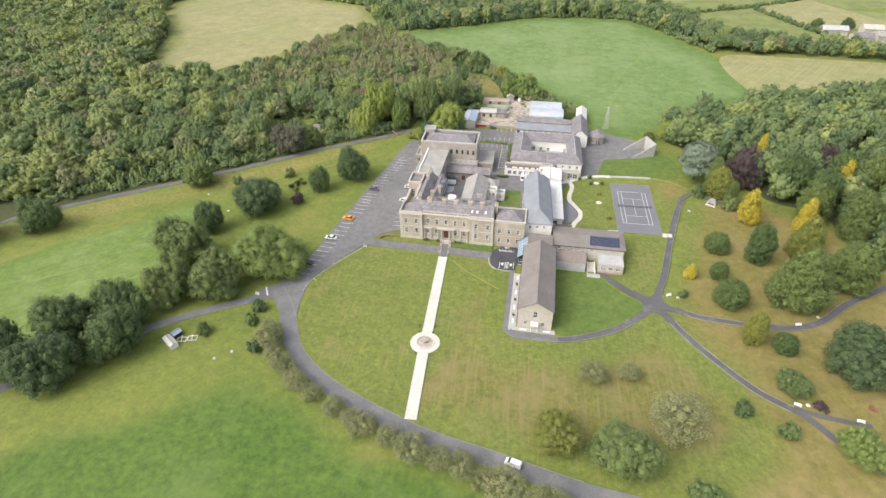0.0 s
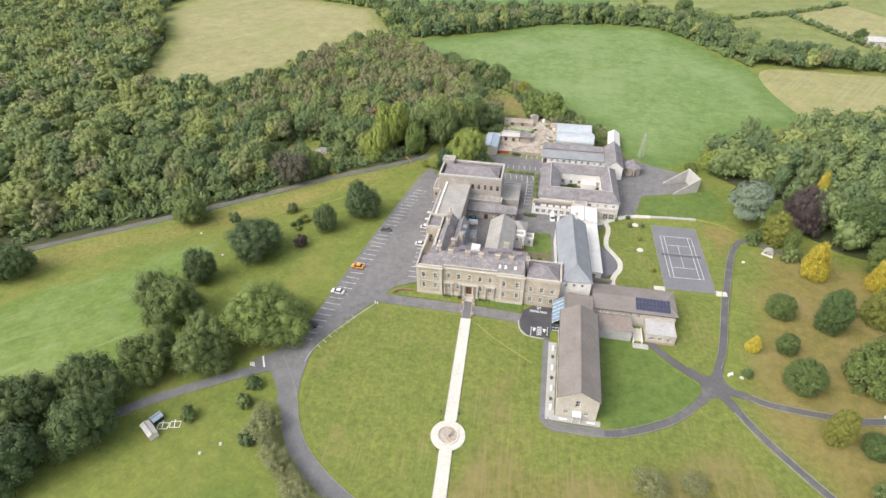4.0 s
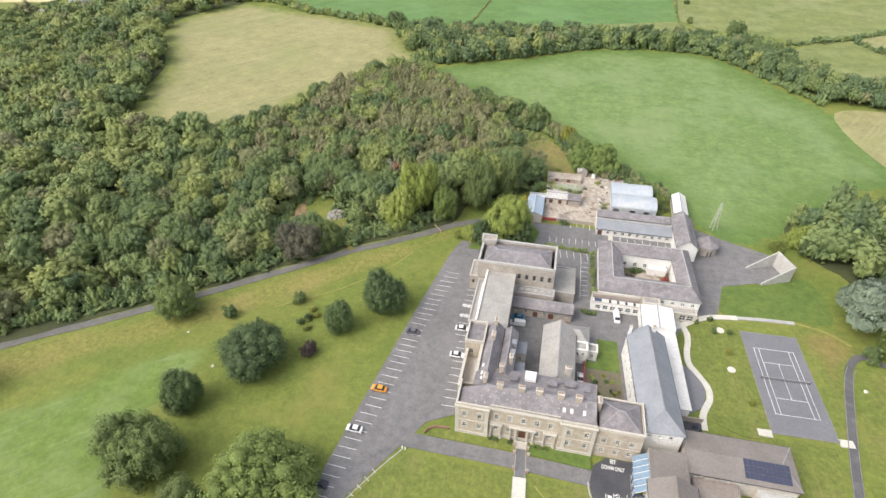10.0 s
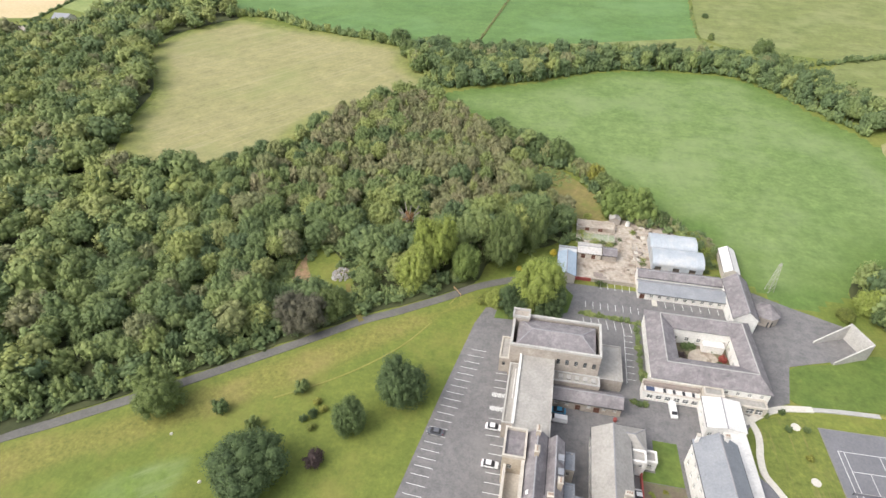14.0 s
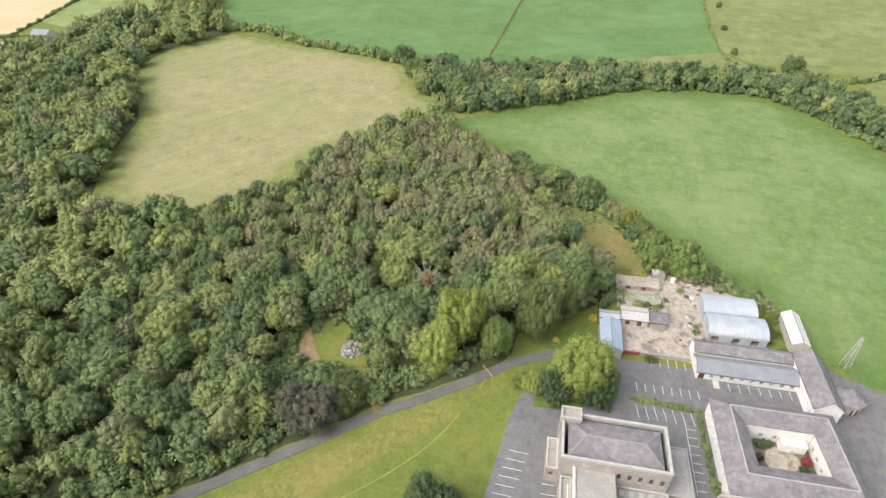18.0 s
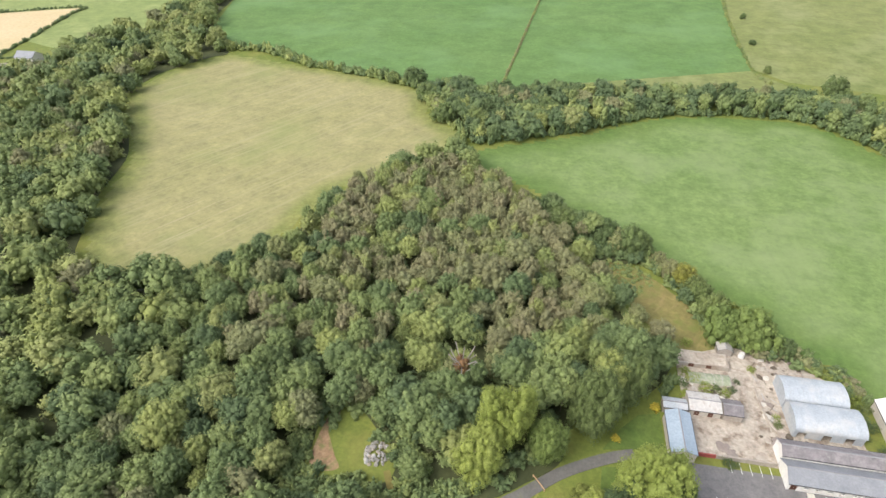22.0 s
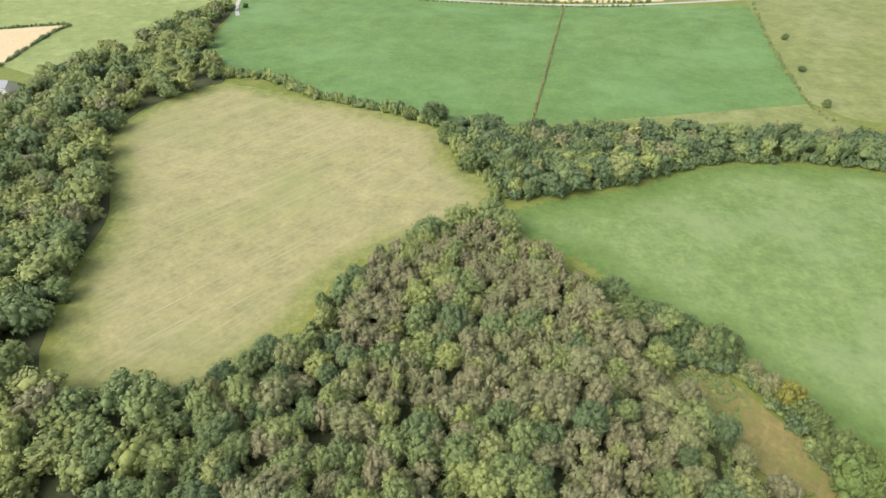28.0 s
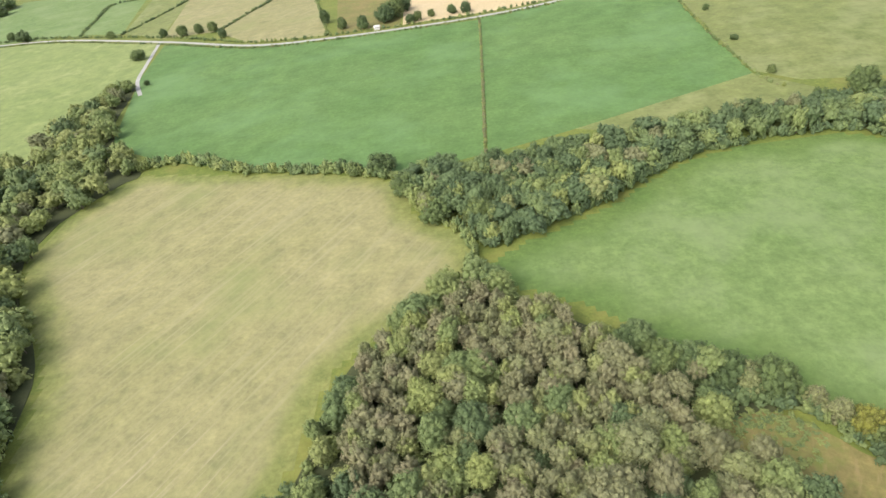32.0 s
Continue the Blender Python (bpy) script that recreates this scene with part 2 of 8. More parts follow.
M_COURT = surf("court_tarmac", (0.16, 0.16, 0.172), (0.196, 0.195, 0.206), 0.1, 2.0)
M_LANE = surf("lane_gravel", (0.118, 0.113, 0.106), (0.178, 0.17, 0.155), 0.15, 1.5, stain=(0.15, 0.17, 0.06), stain_at=(0.6, 0.8), stain_scale=0.3)
M_ROAD = surf("pale_road", (0.36, 0.345, 0.32), (0.45, 0.435, 0.41), 0.1, 1.5)
M_CONC = surf("pale_concrete", (0.53, 0.5, 0.44), (0.62, 0.59, 0.52), 0.3, 2.0, stain=(0.48, 0.45, 0.38), stain_at=(0.6, 0.85), stain_scale=0.4)
M_YARD = surf("yard_dirt", (0.355, 0.305, 0.255), (0.51, 0.455, 0.395), 0.16, 1.5, stain=(0.2, 0.155, 0.115), stain_at=(0.5, 0.66), stain_scale=0.3, mid=0.9)
M_TRACK = surf("track_dirt", (0.42, 0.37, 0.315), (0.54, 0.485, 0.42), 0.2, 1.5, mid=0.6)
M_EDGE = surf("edging_stone", (0.2, 0.195, 0.155), (0.27, 0.26, 0.21), 0.4, 3)
M_KERB = surf("kerb_stone", (0.36, 0.35, 0.33), (0.45, 0.44, 0.42), 0.4, 3)
M_PAINT = surf("road_paint", (0.62, 0.62, 0.6), (0.75, 0.75, 0.72), 0.5, 3, bump=0.03)
M_STONE = surf("house_stone", (0.38, 0.322, 0.25), (0.5, 0.436, 0.352), 0.3, 1.6, bump=0.4, stain=(0.31, 0.27, 0.22), stain_at=(0.5, 0.8), stain_scale=0.5)
M_TRIM = surf("dressed_stone", (0.45, 0.412, 0.352), (0.55, 0.508, 0.445), 0.5, 2.5)
M_CHAPEL = surf("chapel_stone", (0.32, 0.28, 0.24), (0.43, 0.385, 0.335), 0.3, 1.6, bump=0.4, stain=(0.25, 0.22, 0.19), stain_at=(0.55, 0.8), stain_scale=0.5)
M_WHITE = surf("white_render", (0.7, 0.68, 0.64), (0.8, 0.78, 0.74), 0.3, 2.0, bump=0.05, stain=(0.58, 0.55, 0.5), stain_at=(0.62, 0.85), stain_scale=0.5)
M_CREAM = surf("cream_render", (0.47, 0.425, 0.36), (0.56, 0.515, 0.45), 0.3, 2.0, bump=0.05)
M_SLATE = surf("roof_slate", (0.175, 0.16, 0.17), (0.25, 0.232, 0.244), 0.25, 2.2, rough=0.6, bump=0.3, stain=(0.31, 0.29, 0.28), stain_at=(0.52, 0.8), stain_scale=0.5, mid=0.7)
M_SLATE2 = surf("hall_slate", (0.22, 0.23, 0.25), (0.28, 0.29, 0.31), 0.25, 2.2, rough=0.6, bump=0.3)
M_TILE = surf("concrete_tile", (0.19, 0.165, 0.147), (0.24, 0.214, 0.196), 0.2, 2.0, bump=0.3, stain=(0.25, 0.22, 0.19), stain_at=(0.6, 0.85), stain_scale=0.3)
M_FELT = surf("felt_roof", (0.3, 0.283, 0.258), (0.39, 0.37, 0.34), 0.2, 1.5, stain=(0.27, 0.255, 0.235), stain_at=(0.55, 0.8), stain_scale=0.25)
M_BROWNROOF = surf("brown_felt", (0.24, 0.2, 0.175), (0.3, 0.255, 0.225), 0.25, 1.5)
M_MEMB = surf("white_membrane", (0.62, 0.6, 0.57), (0.72, 0.7, 0.67), 0.3, 2, bump=0.03)
M_TIN = surf("galvanised_sheet", (0.4, 0.435, 0.47), (0.5, 0.53, 0.56), 0.3, 2.0, rough=0.55, metal=0.2, stain=(0.56, 0.545, 0.515), stain_at=(0.5, 0.75), stain_scale=0.15)
M_BLUETIN = surf("blue_sheet", (0.3, 0.37, 0.44), (0.36, 0.43, 0.5), 0.3, 2, rough=0.55)
M_RUST = surf("rusty_sheet", (0.32, 0.26, 0.21), (0.5, 0.46, 0.4), 0.3, 1.5)
M_RED = surf("red_paint", (0.3, 0.07, 0.06), (0.38, 0.1, 0.09), 0.5, 2)
M_COPING = surf("grey_coping", (0.4, 0.385, 0.355), (0.5, 0.485, 0.455), 0.4, 2.5, stain=(0.3, 0.29, 0.26), stain_at=(0.55, 0.8), stain_scale=0.6)
M_HIPTILE = surf("slate_ridge", (0.25, 0.245, 0.255), (0.32, 0.31, 0.32), 0.4, 3)
M_SHEETROOF = surf("pale_sheet_roof", (0.4, 0.39, 0.385), (0.5, 0.49, 0.485), 0.3, 1.6, stain=(0.38, 0.36, 0.34), stain_at=(0.5, 0.75), stain_scale=0.35)
M_BRICK = surf("pink_brick", (0.42, 0.27, 0.22), (0.5, 0.34, 0.28), 0.4, 2)
M_FRAME = plain("white_frame", (0.75, 0.74, 0.71), 0.45)
M_DARK = plain("dark_metal", (0.03, 0.03, 0.035), 0.5)
M_DOOR = plain("brown_door", (0.12, 0.05, 0.03), 0.5)
M_BLUE = plain("blue_panel", (0.05, 0.07, 0.13), 0.4)
M_SOLAR = plain("solar_cell", (0.05, 0.055, 0.09), 0.12, 0.0, 0.9)
M_ALU = plain("aluminium", (0.6, 0.6, 0.6), 0.4, 0.8)
M_POT = plain("clay_pot", (0.36, 0.26, 0.2), 0.8)
M_NET = plain("court_net", (0.17, 0.17, 0.19), 0.9)
M_TYRE = plain("tyre_rubber", (0.02, 0.02, 0.02), 0.9)
M_LAMP = plain("lamp_lens", (0.7, 0.7, 0.68), 0.2)
M_TAIL = plain("tail_lens", (0.4, 0.02, 0.02), 0.3)


def glass(name, tone):
    m, t, n, l, b = shader(name)
    b.inputs["Base Color"].default_value = (*tone, 1)
    b.inputs["Roughness"].default_value = 0.05
    b.inputs["Transmission Weight"].default_value = 0.85
    b.inputs["IOR"].default_value = 1.45
    return m


M_GLASS = glass("window_glass", (0.55, 0.6, 0.62))

# ---- building blocks ----
def thing(name, x=0.0, y=0.0, z=0.0, rz=0.0, label="", category="", group="", kind=""):
    e = new(name)
    e.empty_display_size = 0.5
    e.matrix_basis = pose(x, y, z, 0, 0, rz)
    return tagged(e, label, category, group, kind)


def mesh_of(name, bm, material, smooth=False):
    me = bpy.data.meshes.new(name)
    bmesh.ops.recalc_face_normals(bm, faces=bm.faces)
    bm.to_mesh(me)
    bm.free()
    if material:
        me.materials.append(material)
    if smooth:
        me.polygons.foreach_set("use_smooth", [True] * len(me.polygons))
    return me


def part(name, bm, material, parent, label="", m=None, smooth=False):
    me = bm if isinstance(bm, bpy.types.Mesh) else mesh_of(name, bm, material, smooth)
    ob = new(name, me)
    ob.parent = parent
    if m is not None:
        ob.matrix_basis = m
    return tagged(ob, label)


def solo(name, bm, material, label, category, group="", kind="", m=None, smooth=False):
    me = bm if isinstance(bm, bpy.types.Mesh) else mesh_of(name, bm, material, smooth)
    ob = new(name, me)
    if m is not None:
        ob.matrix_basis = m
    return tagged(ob, label, category, group, kind)


def slab(bm, p, u, v, w):
    """A block from corner p along the edges u, v and w."""
    p, u, v, w = Vector(p), Vector(u), Vector(v), Vector(w)
    c = [bm.verts.new(p + a * u + b * v + d * w) for d in (0, 1) for b in (0, 1) for a in (0, 1)]
    for f in ((0, 2, 3, 1), (4, 5, 7, 6), (0, 1, 5, 4), (2, 6, 7, 3), (0, 4, 6, 2), (1, 3, 7, 5)):
        bm.faces.new([c[i] for i in f])
    return bm


def box(bm, x0, x1, y0, y1, z0, z1):
    return slab(bm, (x0, y0, z0), (x1 - x0, 0, 0), (0, y1 - y0, 0), (0, 0, z1 - z0))


def tube(bm, x, y, z0, z1, r0, r1=None, n=12):
    r1 = r0 if r1 is None else r1
    rings = [[bm.verts.new((x + r * math.cos(2 * math.pi * i / n), y + r * math.sin(2 * math.pi * i / n), z)) for i in range(n)] for r, z in ((r0, z0), (r1, z1))]
    for i in range(n):
        bm.faces.new((rings[0][i], rings[0][(i + 1) % n], rings[1][(i + 1) % n], rings[1][i]))
    bm.faces.new(rings[1])
    bm.faces.new(rings[0][::-1])
    return bm


def prism(bm, outline, z0, z1):
    """An upright block over an outline of (x, y)."""
    a = [bm.verts.new((x, y, z0)) for x, y in outline]
    b = [bm.verts.new((x, y, z1)) for x, y in outline]
    for i in range(len(a)):
        j = (i + 1) % len(a)
        bm.faces.new((a[i], a[j], b[j], b[i]))
    bm.faces.new(b)
    bm.faces.new(a[::-1])
    return bm


def smooth_line(pts, closed=False, steps=6):
    """A rounded line through the points."""
    out, n = [], len(pts)
    for i in range(n if closed else n - 1):
        p = [Vector(pts[k % n] if closed else pts[max(0, min(n - 1, k))]) for k in (i - 1, i, i + 1, i + 2)]
        for s in range(steps):
            t = s / steps
            out.append(tuple(0.5 * (2 * p[1] + (p[2] - p[0]) * t + (2 * p[0] - 5 * p[1] + 4 * p[2] - p[3]) * t * t + (3 * p[1] - p[0] - 3 * p[2] + p[3]) * t ** 3)))
    if not closed:
        out.append(tuple(pts[-1]))
    return out


_layer = [0]


def level():
    """Each piece of ground lies a little above the one before."""
    _layer[0] += 1
    return 0.02 + 0.004 * _layer[0]


def sheet(name, pts, z, material, label, category, rounded=True, jitter=0.0, thick=0.0):
    """A piece of ground with its own outline."""
    z = level()
    line = smooth_line(pts, True) if rounded else pts
    if jitter:
        line = [(x + jitter * noise.noise((x * 0.11, y * 0.11, 3)), y + jitter * noise.noise((y * 0.11, x * 0.11, 9))) for x, y in line]
    bm = bmesh.new()
    prism(bm, line, z - thick if thick else 0.001, z)
    bm.normal_update()
    bmesh.ops.triangulate(bm, faces=[f for f in bm.faces if len(f.verts) > 4], ngon_method="EAR_CLIP")
    return solo(name, bm, material, label, category, kind="structure")


def edge_distance(x, y, line):
    best = 1e9
    for (x0, y0), (x1, y1) in zip(line, line[1:] + line[:1]):
        dx, dy = x1 - x0, y1 - y0
        k = max(0.0, min(1.0, ((x - x0) * dx + (y - y0) * dy) / (dx * dx + dy * dy + 1e-9)))
        best = min(best, math.hypot(x - x0 - k * dx, y - y0 - k * dy))
    return best


def soft_sheet(name, pts, material, label, category, width=8.0, step=3.0):
    """A piece of ground whose growth changes slowly over its margin."""
    z = level()
    line = [tuple(p) for p in smooth_line(pts, True, 3)]
    xs, ys = [p[0] for p in line], [p[1] for p in line]
    bm = bmesh.new()
    layer = bm.verts.layers.float.new("fade")
    grid = {}
    nx, ny = int((max(xs) - min(xs)) / step) + 2, int((max(ys) - min(ys)) / step) + 2
    for j in range(ny):
        for i in range(nx):
            x, y = min(xs) + i * step, min(ys) + j * step
            if inside(x, y, line):
                v = grid[i, j] = bm.verts.new((x, y, z))
                d = edge_distance(x, y, line) / width + 0.5 * noise.noise((x * 0.05, y * 0.05, 4)) + 0.25 * noise.noise((x * 0.17, y * 0.17, 8)) - 0.35
                d = max(0.0, min(1.0, d))
                v[layer] = d * d * (3 - 2 * d)
    for i, j in list(grid):
        four = [grid.get(k) for k in ((i, j), (i + 1, j), (i + 1, j + 1), (i, j + 1))]
        if all(four):
            bm.faces.new(four)
    for v in [v for v in bm.verts if len(v.link_faces) < 4]:
        v.co.z = 0.004
    return solo(name, bm, material, label, category, kind="structure")


def inside(x, y, poly):
    hit = False
    for (x0, y0), (x1, y1) in zip(poly, poly[1:] + poly[:1]):
        if (y0 > y) != (y1 > y) and x < (x1 - x0) * (y - y0) / (y1 - y0) + x0:
            hit = not hit
    return hit


def ribbon_bm(pts, width, z, thick=0.0, shift=0.0, closed=False, steps=6):
    line = [Vector(p) for p in smooth_line(pts, closed, steps)]
    bm, prev, first = bmesh.new(), None, None
    n = len(line)
    for i, p in enumerate(line):
        a, b = (line[i - 1], line[(i + 1) % n]) if closed else (line[max(0, i - 1)], line[min(n - 1, i + 1)])
        d = (b - a).normalized()
        s = Vector((-d.y, d.x))
        l, r = p + s * (shift + width / 2), p + s * (shift - width / 2)
        row = [bm.verts.new((*l, z)), bm.verts.new((*r, z))]
        if thick:
            row += [bm.verts.new((*r, z - thick)), bm.verts.new((*l, z - thick))]
        if prev:
            k = len(row)
            for j in range(k if thick else 1):
                bm.faces.new((prev[j], prev[(j + 1) % k], row[(j + 1) % k], row[j]))
        prev, first = row, first or row
    if closed:
        k = len(prev)
        for j in range(k if thick else 1):
            bm.faces.new((prev[j], prev[(j + 1) % k], first[(j + 1) % k], first[j]))
    return bm


def ribbon(name, pts, width, z, material, label, category, **kw):
    z = level()
    return solo(name, ribbon_bm(pts, width, z, z - 0.001, **kw), material, label, category, kind="structure")

# ---- trees ----
def ball(level):
    bm = bmesh.new()
    bmesh.ops.create_icosphere(bm, subdivisions=level, radius=1.0)
    v = np.array([p.co[:] for p in bm.verts])
    f = np.array([[q.index for q in p.verts] for p in bm.faces])
    bm.free()
    return v, f


BALLS = {1: ball(1), 2: ball(2)}


def crown(seed, domes=4, clumps=26, leaves=14, leaf=0.075, size=(0.2, 0.32), loose=0.12, spread=0.36, low=-0.35, gap=0.62, stack=(), body=(0.56, 0.9), core=0.86):
    """A broadleaf crown, one unit in radius and one unit high: a few domes, covered with leafy clumps of many sizes
    that stand proud of each other and leave gaps, each with its leaf sprays."""
    rng = np.random.default_rng(seed)
    cs = [np.array([0.0, 0.0, 0.05])]
    rs = [0.62]
    for i in range(domes):
        a, e = 2 * math.pi * (i + rng.uniform(-0.3, 0.3)) / domes, rng.uniform(-0.3, 0.34)
        d = spread * rng.uniform(0.75, 1.3)
        cs.append(np.array([d * math.cos(a), d * math.sin(a), e]))
        rs.append(rng.uniform(0.36, 0.58))
    if stack:
        cs, rs = [np.array([rng.uniform(-0.08, 0.08), rng.uniform(-0.08, 0.08), z]) for z, _ in stack], [r for _, r in stack]
    cs, rs = np.array(cs), np.array(rs)
    # places on the outside of the domes, the larger clumps first, none too close to another
    n = 900
    k = rng.choice(len(rs), n, p=rs ** 2 / (rs ** 2).sum())
    d = rng.normal(size=(n, 3))
    d /= np.linalg.norm(d, axis=1)[:, None]
    p = cs[k] + d * rs[k][:, None] * rng.uniform(0.92, 1.05, (n, 1))
    out = (np.linalg.norm(p[:, None] - cs[None], axis=2) / rs[None]).min(axis=1) > 0.84
    p, d = p[out & (p[:, 2] > low)], d[out & (p[:, 2] > low)]
    places = []
    for q, w in zip(p, d):
        r = rng.uniform(*size) * (1.12 - 0.3 * len(places) / clumps)
        if all(np.linalg.norm(q - q2) > gap * (r + r2) for q2, _, r2 in places):
            places.append((q, w, r))
        if len(places) == clumps:
            break
    bv, bf = BALLS[1]
    verts, tris, count = [], [], 0
    for c, r in zip(cs, rs):
        verts.append(c + bv * r * core)
        tris.append(bf + count)
        count += len(bv)
    for q, w, r in places:
        up = w * 0.8 + np.array([0, 0, 0.5])
        up /= np.linalg.norm(up)
        lump = q + bv * r * rng.uniform(*body, (len(bv), 1))
        face = bf[(bv[bf].mean(axis=1) @ up) > -0.35]
        verts.append(lump)
        tris.append(face + count)
        count += len(lump)
        m = max(4, int(leaves * (r / 0.26) ** 2))
        dd = rng.normal(size=(m, 3)) + up * 0.75
        dd /= np.linalg.norm(dd, axis=1)[:, None]
        o = q + dd * r * rng.uniform(0.82, 1.0 + loose, (m, 1))
        nrm = dd + np.array([0, 0, 0.45]) + rng.normal(scale=0.42, size=dd.shape)
        nrm /= np.linalg.norm(nrm, axis=1)[:, None]
        t1 = np.cross(nrm, rng.normal(size=dd.shape))
        t1 /= np.linalg.norm(t1, axis=1)[:, None]
        t2 = np.cross(nrm, t1)
        s = leaf * rng.uniform(0.55, 1.3, (m, 1))
        three = np.stack([o - t1 * s, o + t1 * s * 0.7 - t2 * s, o + t1 * s * 0.5 + t2 * s], 1).reshape(-1, 3)
        verts.append(three)
        tris.append(np.arange(len(three)).reshape(-1, 3) + count)
        count += len(three)
    v = np.concatenate(verts)
    v[:, :2] /= np.quantile(np.linalg.norm(v[:, :2], axis=1), 0.985)
    lo, hi = np.quantile(v[:, 2], 0.01), np.quantile(v[:, 2], 0.995)
    v[:, 2] = (v[:, 2] - lo) / (hi - lo)
    return v, np.concatenate(tris), np.zeros((0, 4), int)


def cedar(seed, lobes=9, leaves=420, leaf=0.1, core=1, ruffle=0.2):
    """A cedar of flat tiers covered with leaf sprays, one unit wide in radius and one unit high."""
    rng = np.random.default_rng(seed)
    cs, rs = [], []
    for i in range(lobes):
        a, e = 2.4 * i, (i + 0.5) / lobes
        ring = 0.7 * (1 - 0.75 * e) * rng.uniform(0.75, 1.1)
        cs.append((ring * math.cos(a), ring * math.sin(a), 0.3 + 0.6 * e))
        rs.append(rng.uniform(0.22, 0.36))
    cs, rs = np.array(cs), np.array(rs)
    flat = 0.32
    bv, bf = BALLS[core]
    verts, tris, count = [], [], 0
    for c, r in zip(cs, rs):
        w = bv * (1 + rng.uniform(-0.2, 0.16, (len(bv), 1)))
        verts.append(c + w * r * np.array([0.83, 0.83, 0.83 * flat]))
        tris.append(bf + count)
        count += len(bv)
    area = rs ** 2 / (rs ** 2).sum()
    for c, r, share in zip(cs, rs, area):
        k = int(leaves * share)
        d = rng.normal(size=(k, 3))
        d[:, 2] = np.where(d[:, 2] < -0.3, -d[:, 2], d[:, 2])
        d /= np.linalg.norm(d, axis=1)[:, None]
        p = c + d * r * rng.uniform(0.88, 1.12, (k, 1)) * np.array([1, 1, flat])
        keep = np.ones(k, bool)
        for c2, r2 in zip(cs, rs):
            if c2 is not c:
                q = (p - c2) / np.array([1, 1, flat])
                keep &= ~((np.linalg.norm(q, axis=1) < 0.8 * r2) & (abs(c2 - c).sum() > 1e-6))
        p, d = p[keep], d[keep]
        nrm = d + np.array([0, 0, 0.25]) + rng.normal(scale=ruffle, size=d.shape)
        nrm /= np.linalg.norm(nrm, axis=1)[:, None]
        t1 = np.cross(nrm, rng.normal(size=d.shape))
        t1 /= np.linalg.norm(t1, axis=1)[:, None]
        t2 = np.cross(nrm, t1)
        s = leaf * rng.uniform(0.6, 1.3, (len(p), 1))
        three = np.stack([p - t1 * s, p + t1 * s * 0.7 - t2 * s, p + t1 * s * 0.5 + t2 * s], 1).reshape(-1, 3)
        verts.append(three)
        tris.append(np.arange(len(three)).reshape(-1, 3) + count)
        count += len(three)
    return np.concatenate(verts), np.concatenate(tris), np.zeros((0, 4), int)


def mesh_arrays(name, v, tris, quads, material, tint=None):
    me = bpy.data.meshes.new(name)
    me.vertices.add(len(v))
    me.vertices.foreach_set("co", np.asarray(v, np.float32).ravel())
    idx = np.concatenate([tris.ravel(), quads.ravel()]).astype(np.int32)
    me.loops.add(len(idx))
    me.loops.foreach_set("vertex_index", idx)
    sizes = np.concatenate([np.full(len(tris), 3), np.full(len(quads), 4)])
    me.polygons.add(len(sizes))
    me.polygons.foreach_set("loop_start", np.concatenate([[0], np.cumsum(sizes)[:-1]]).astype(np.int32))
    me.update(calc_edges=True)
    if tint is not None:
        me.attributes.new("tint", "FLOAT", "POINT").data.foreach_set("value", np.asarray(tint, np.float32))
    me.materials.append(material)
    return me


SPIRE = ((-0.62, 0.6), (-0.3, 0.54), (0.05, 0.42), (0.36, 0.3), (0.62, 0.19), (0.82, 0.11))
EGG = ((-0.5, 0.62), (-0.1, 0.66), (0.26, 0.52), (0.56, 0.33))
WILD = [crown(10 + i, 3 + i % 3, 27, 20, 0.075, (0.18, 0.32), 0.2, 0.26 + 0.05 * (i % 4), gap=0.56) for i in range(10)]
COARSE = [crown(10 + i, 3 + i % 3, 22, 14, 0.09, (0.2, 0.34), 0.2, 0.26 + 0.05 * (i % 4), gap=0.56) for i in range(10)]
FINE = [crown(30 + i, 3 + i % 4, 44, 44, 0.049, (0.15, 0.3), 0.25, 0.24 + 0.05 * (i % 4), gap=0.5) for i in range(10)]
BIRCHES = [crown(90 + i, 3, 17, 16, 0.08, (0.24, 0.38), 0.22, 0.26, gap=0.56) for i in range(6)]
FAR = [crown(15 + i, 3 + i % 3, 20, 13, 0.09, (0.21, 0.36), 0.2, gap=0.56) for i in range(8)]
WILDCONE = [crown(30 + i, 0, 30, 13, 0.08, (0.17, 0.27), 0.25, low=-0.9, gap=0.5, stack=EGG if i % 2 else SPIRE) for i in range(4)]
SHRUB = [crown(40 + i, 2, 7, 4, 0.16, (0.32, 0.46), low=-0.1) for i in range(4)]
PARK = [crown(50 + i, 5 + i % 3, 110, 190, 0.026, (0.12, 0.27), 0.36, 0.42 + 0.05 * (i % 3), gap=0.54) for i in range(6)]
CONE = [crown(60 + i, 0, 130, 190, 0.03, (0.11, 0.2), 0.4, low=-0.95, gap=0.46, stack=(SPIRE, EGG, EGG)[i]) for i in range(3)]
TIERS = [cedar(70, 28, 7000, 0.034, 1, 0.4)]
WISP = [crown(85 + i, 5, 48, 170, 0.03, (0.14, 0.28), 0.6, 0.42, -0.6, 0.56, body=(0.2, 0.5), core=0.4) for i in range(4)]
WEED = [crown(85 + i, 5, 30, 60, 0.045, (0.16, 0.3), 0.6, 0.42, -0.6, 0.56, body=(0.2, 0.5), core=0.4) for i in range(4)]
BUSH = [crown(80 + i, 3, 22, 46, 0.05, (0.2, 0.34), 0.25, low=-0.6, gap=0.5) for i in range(3)]


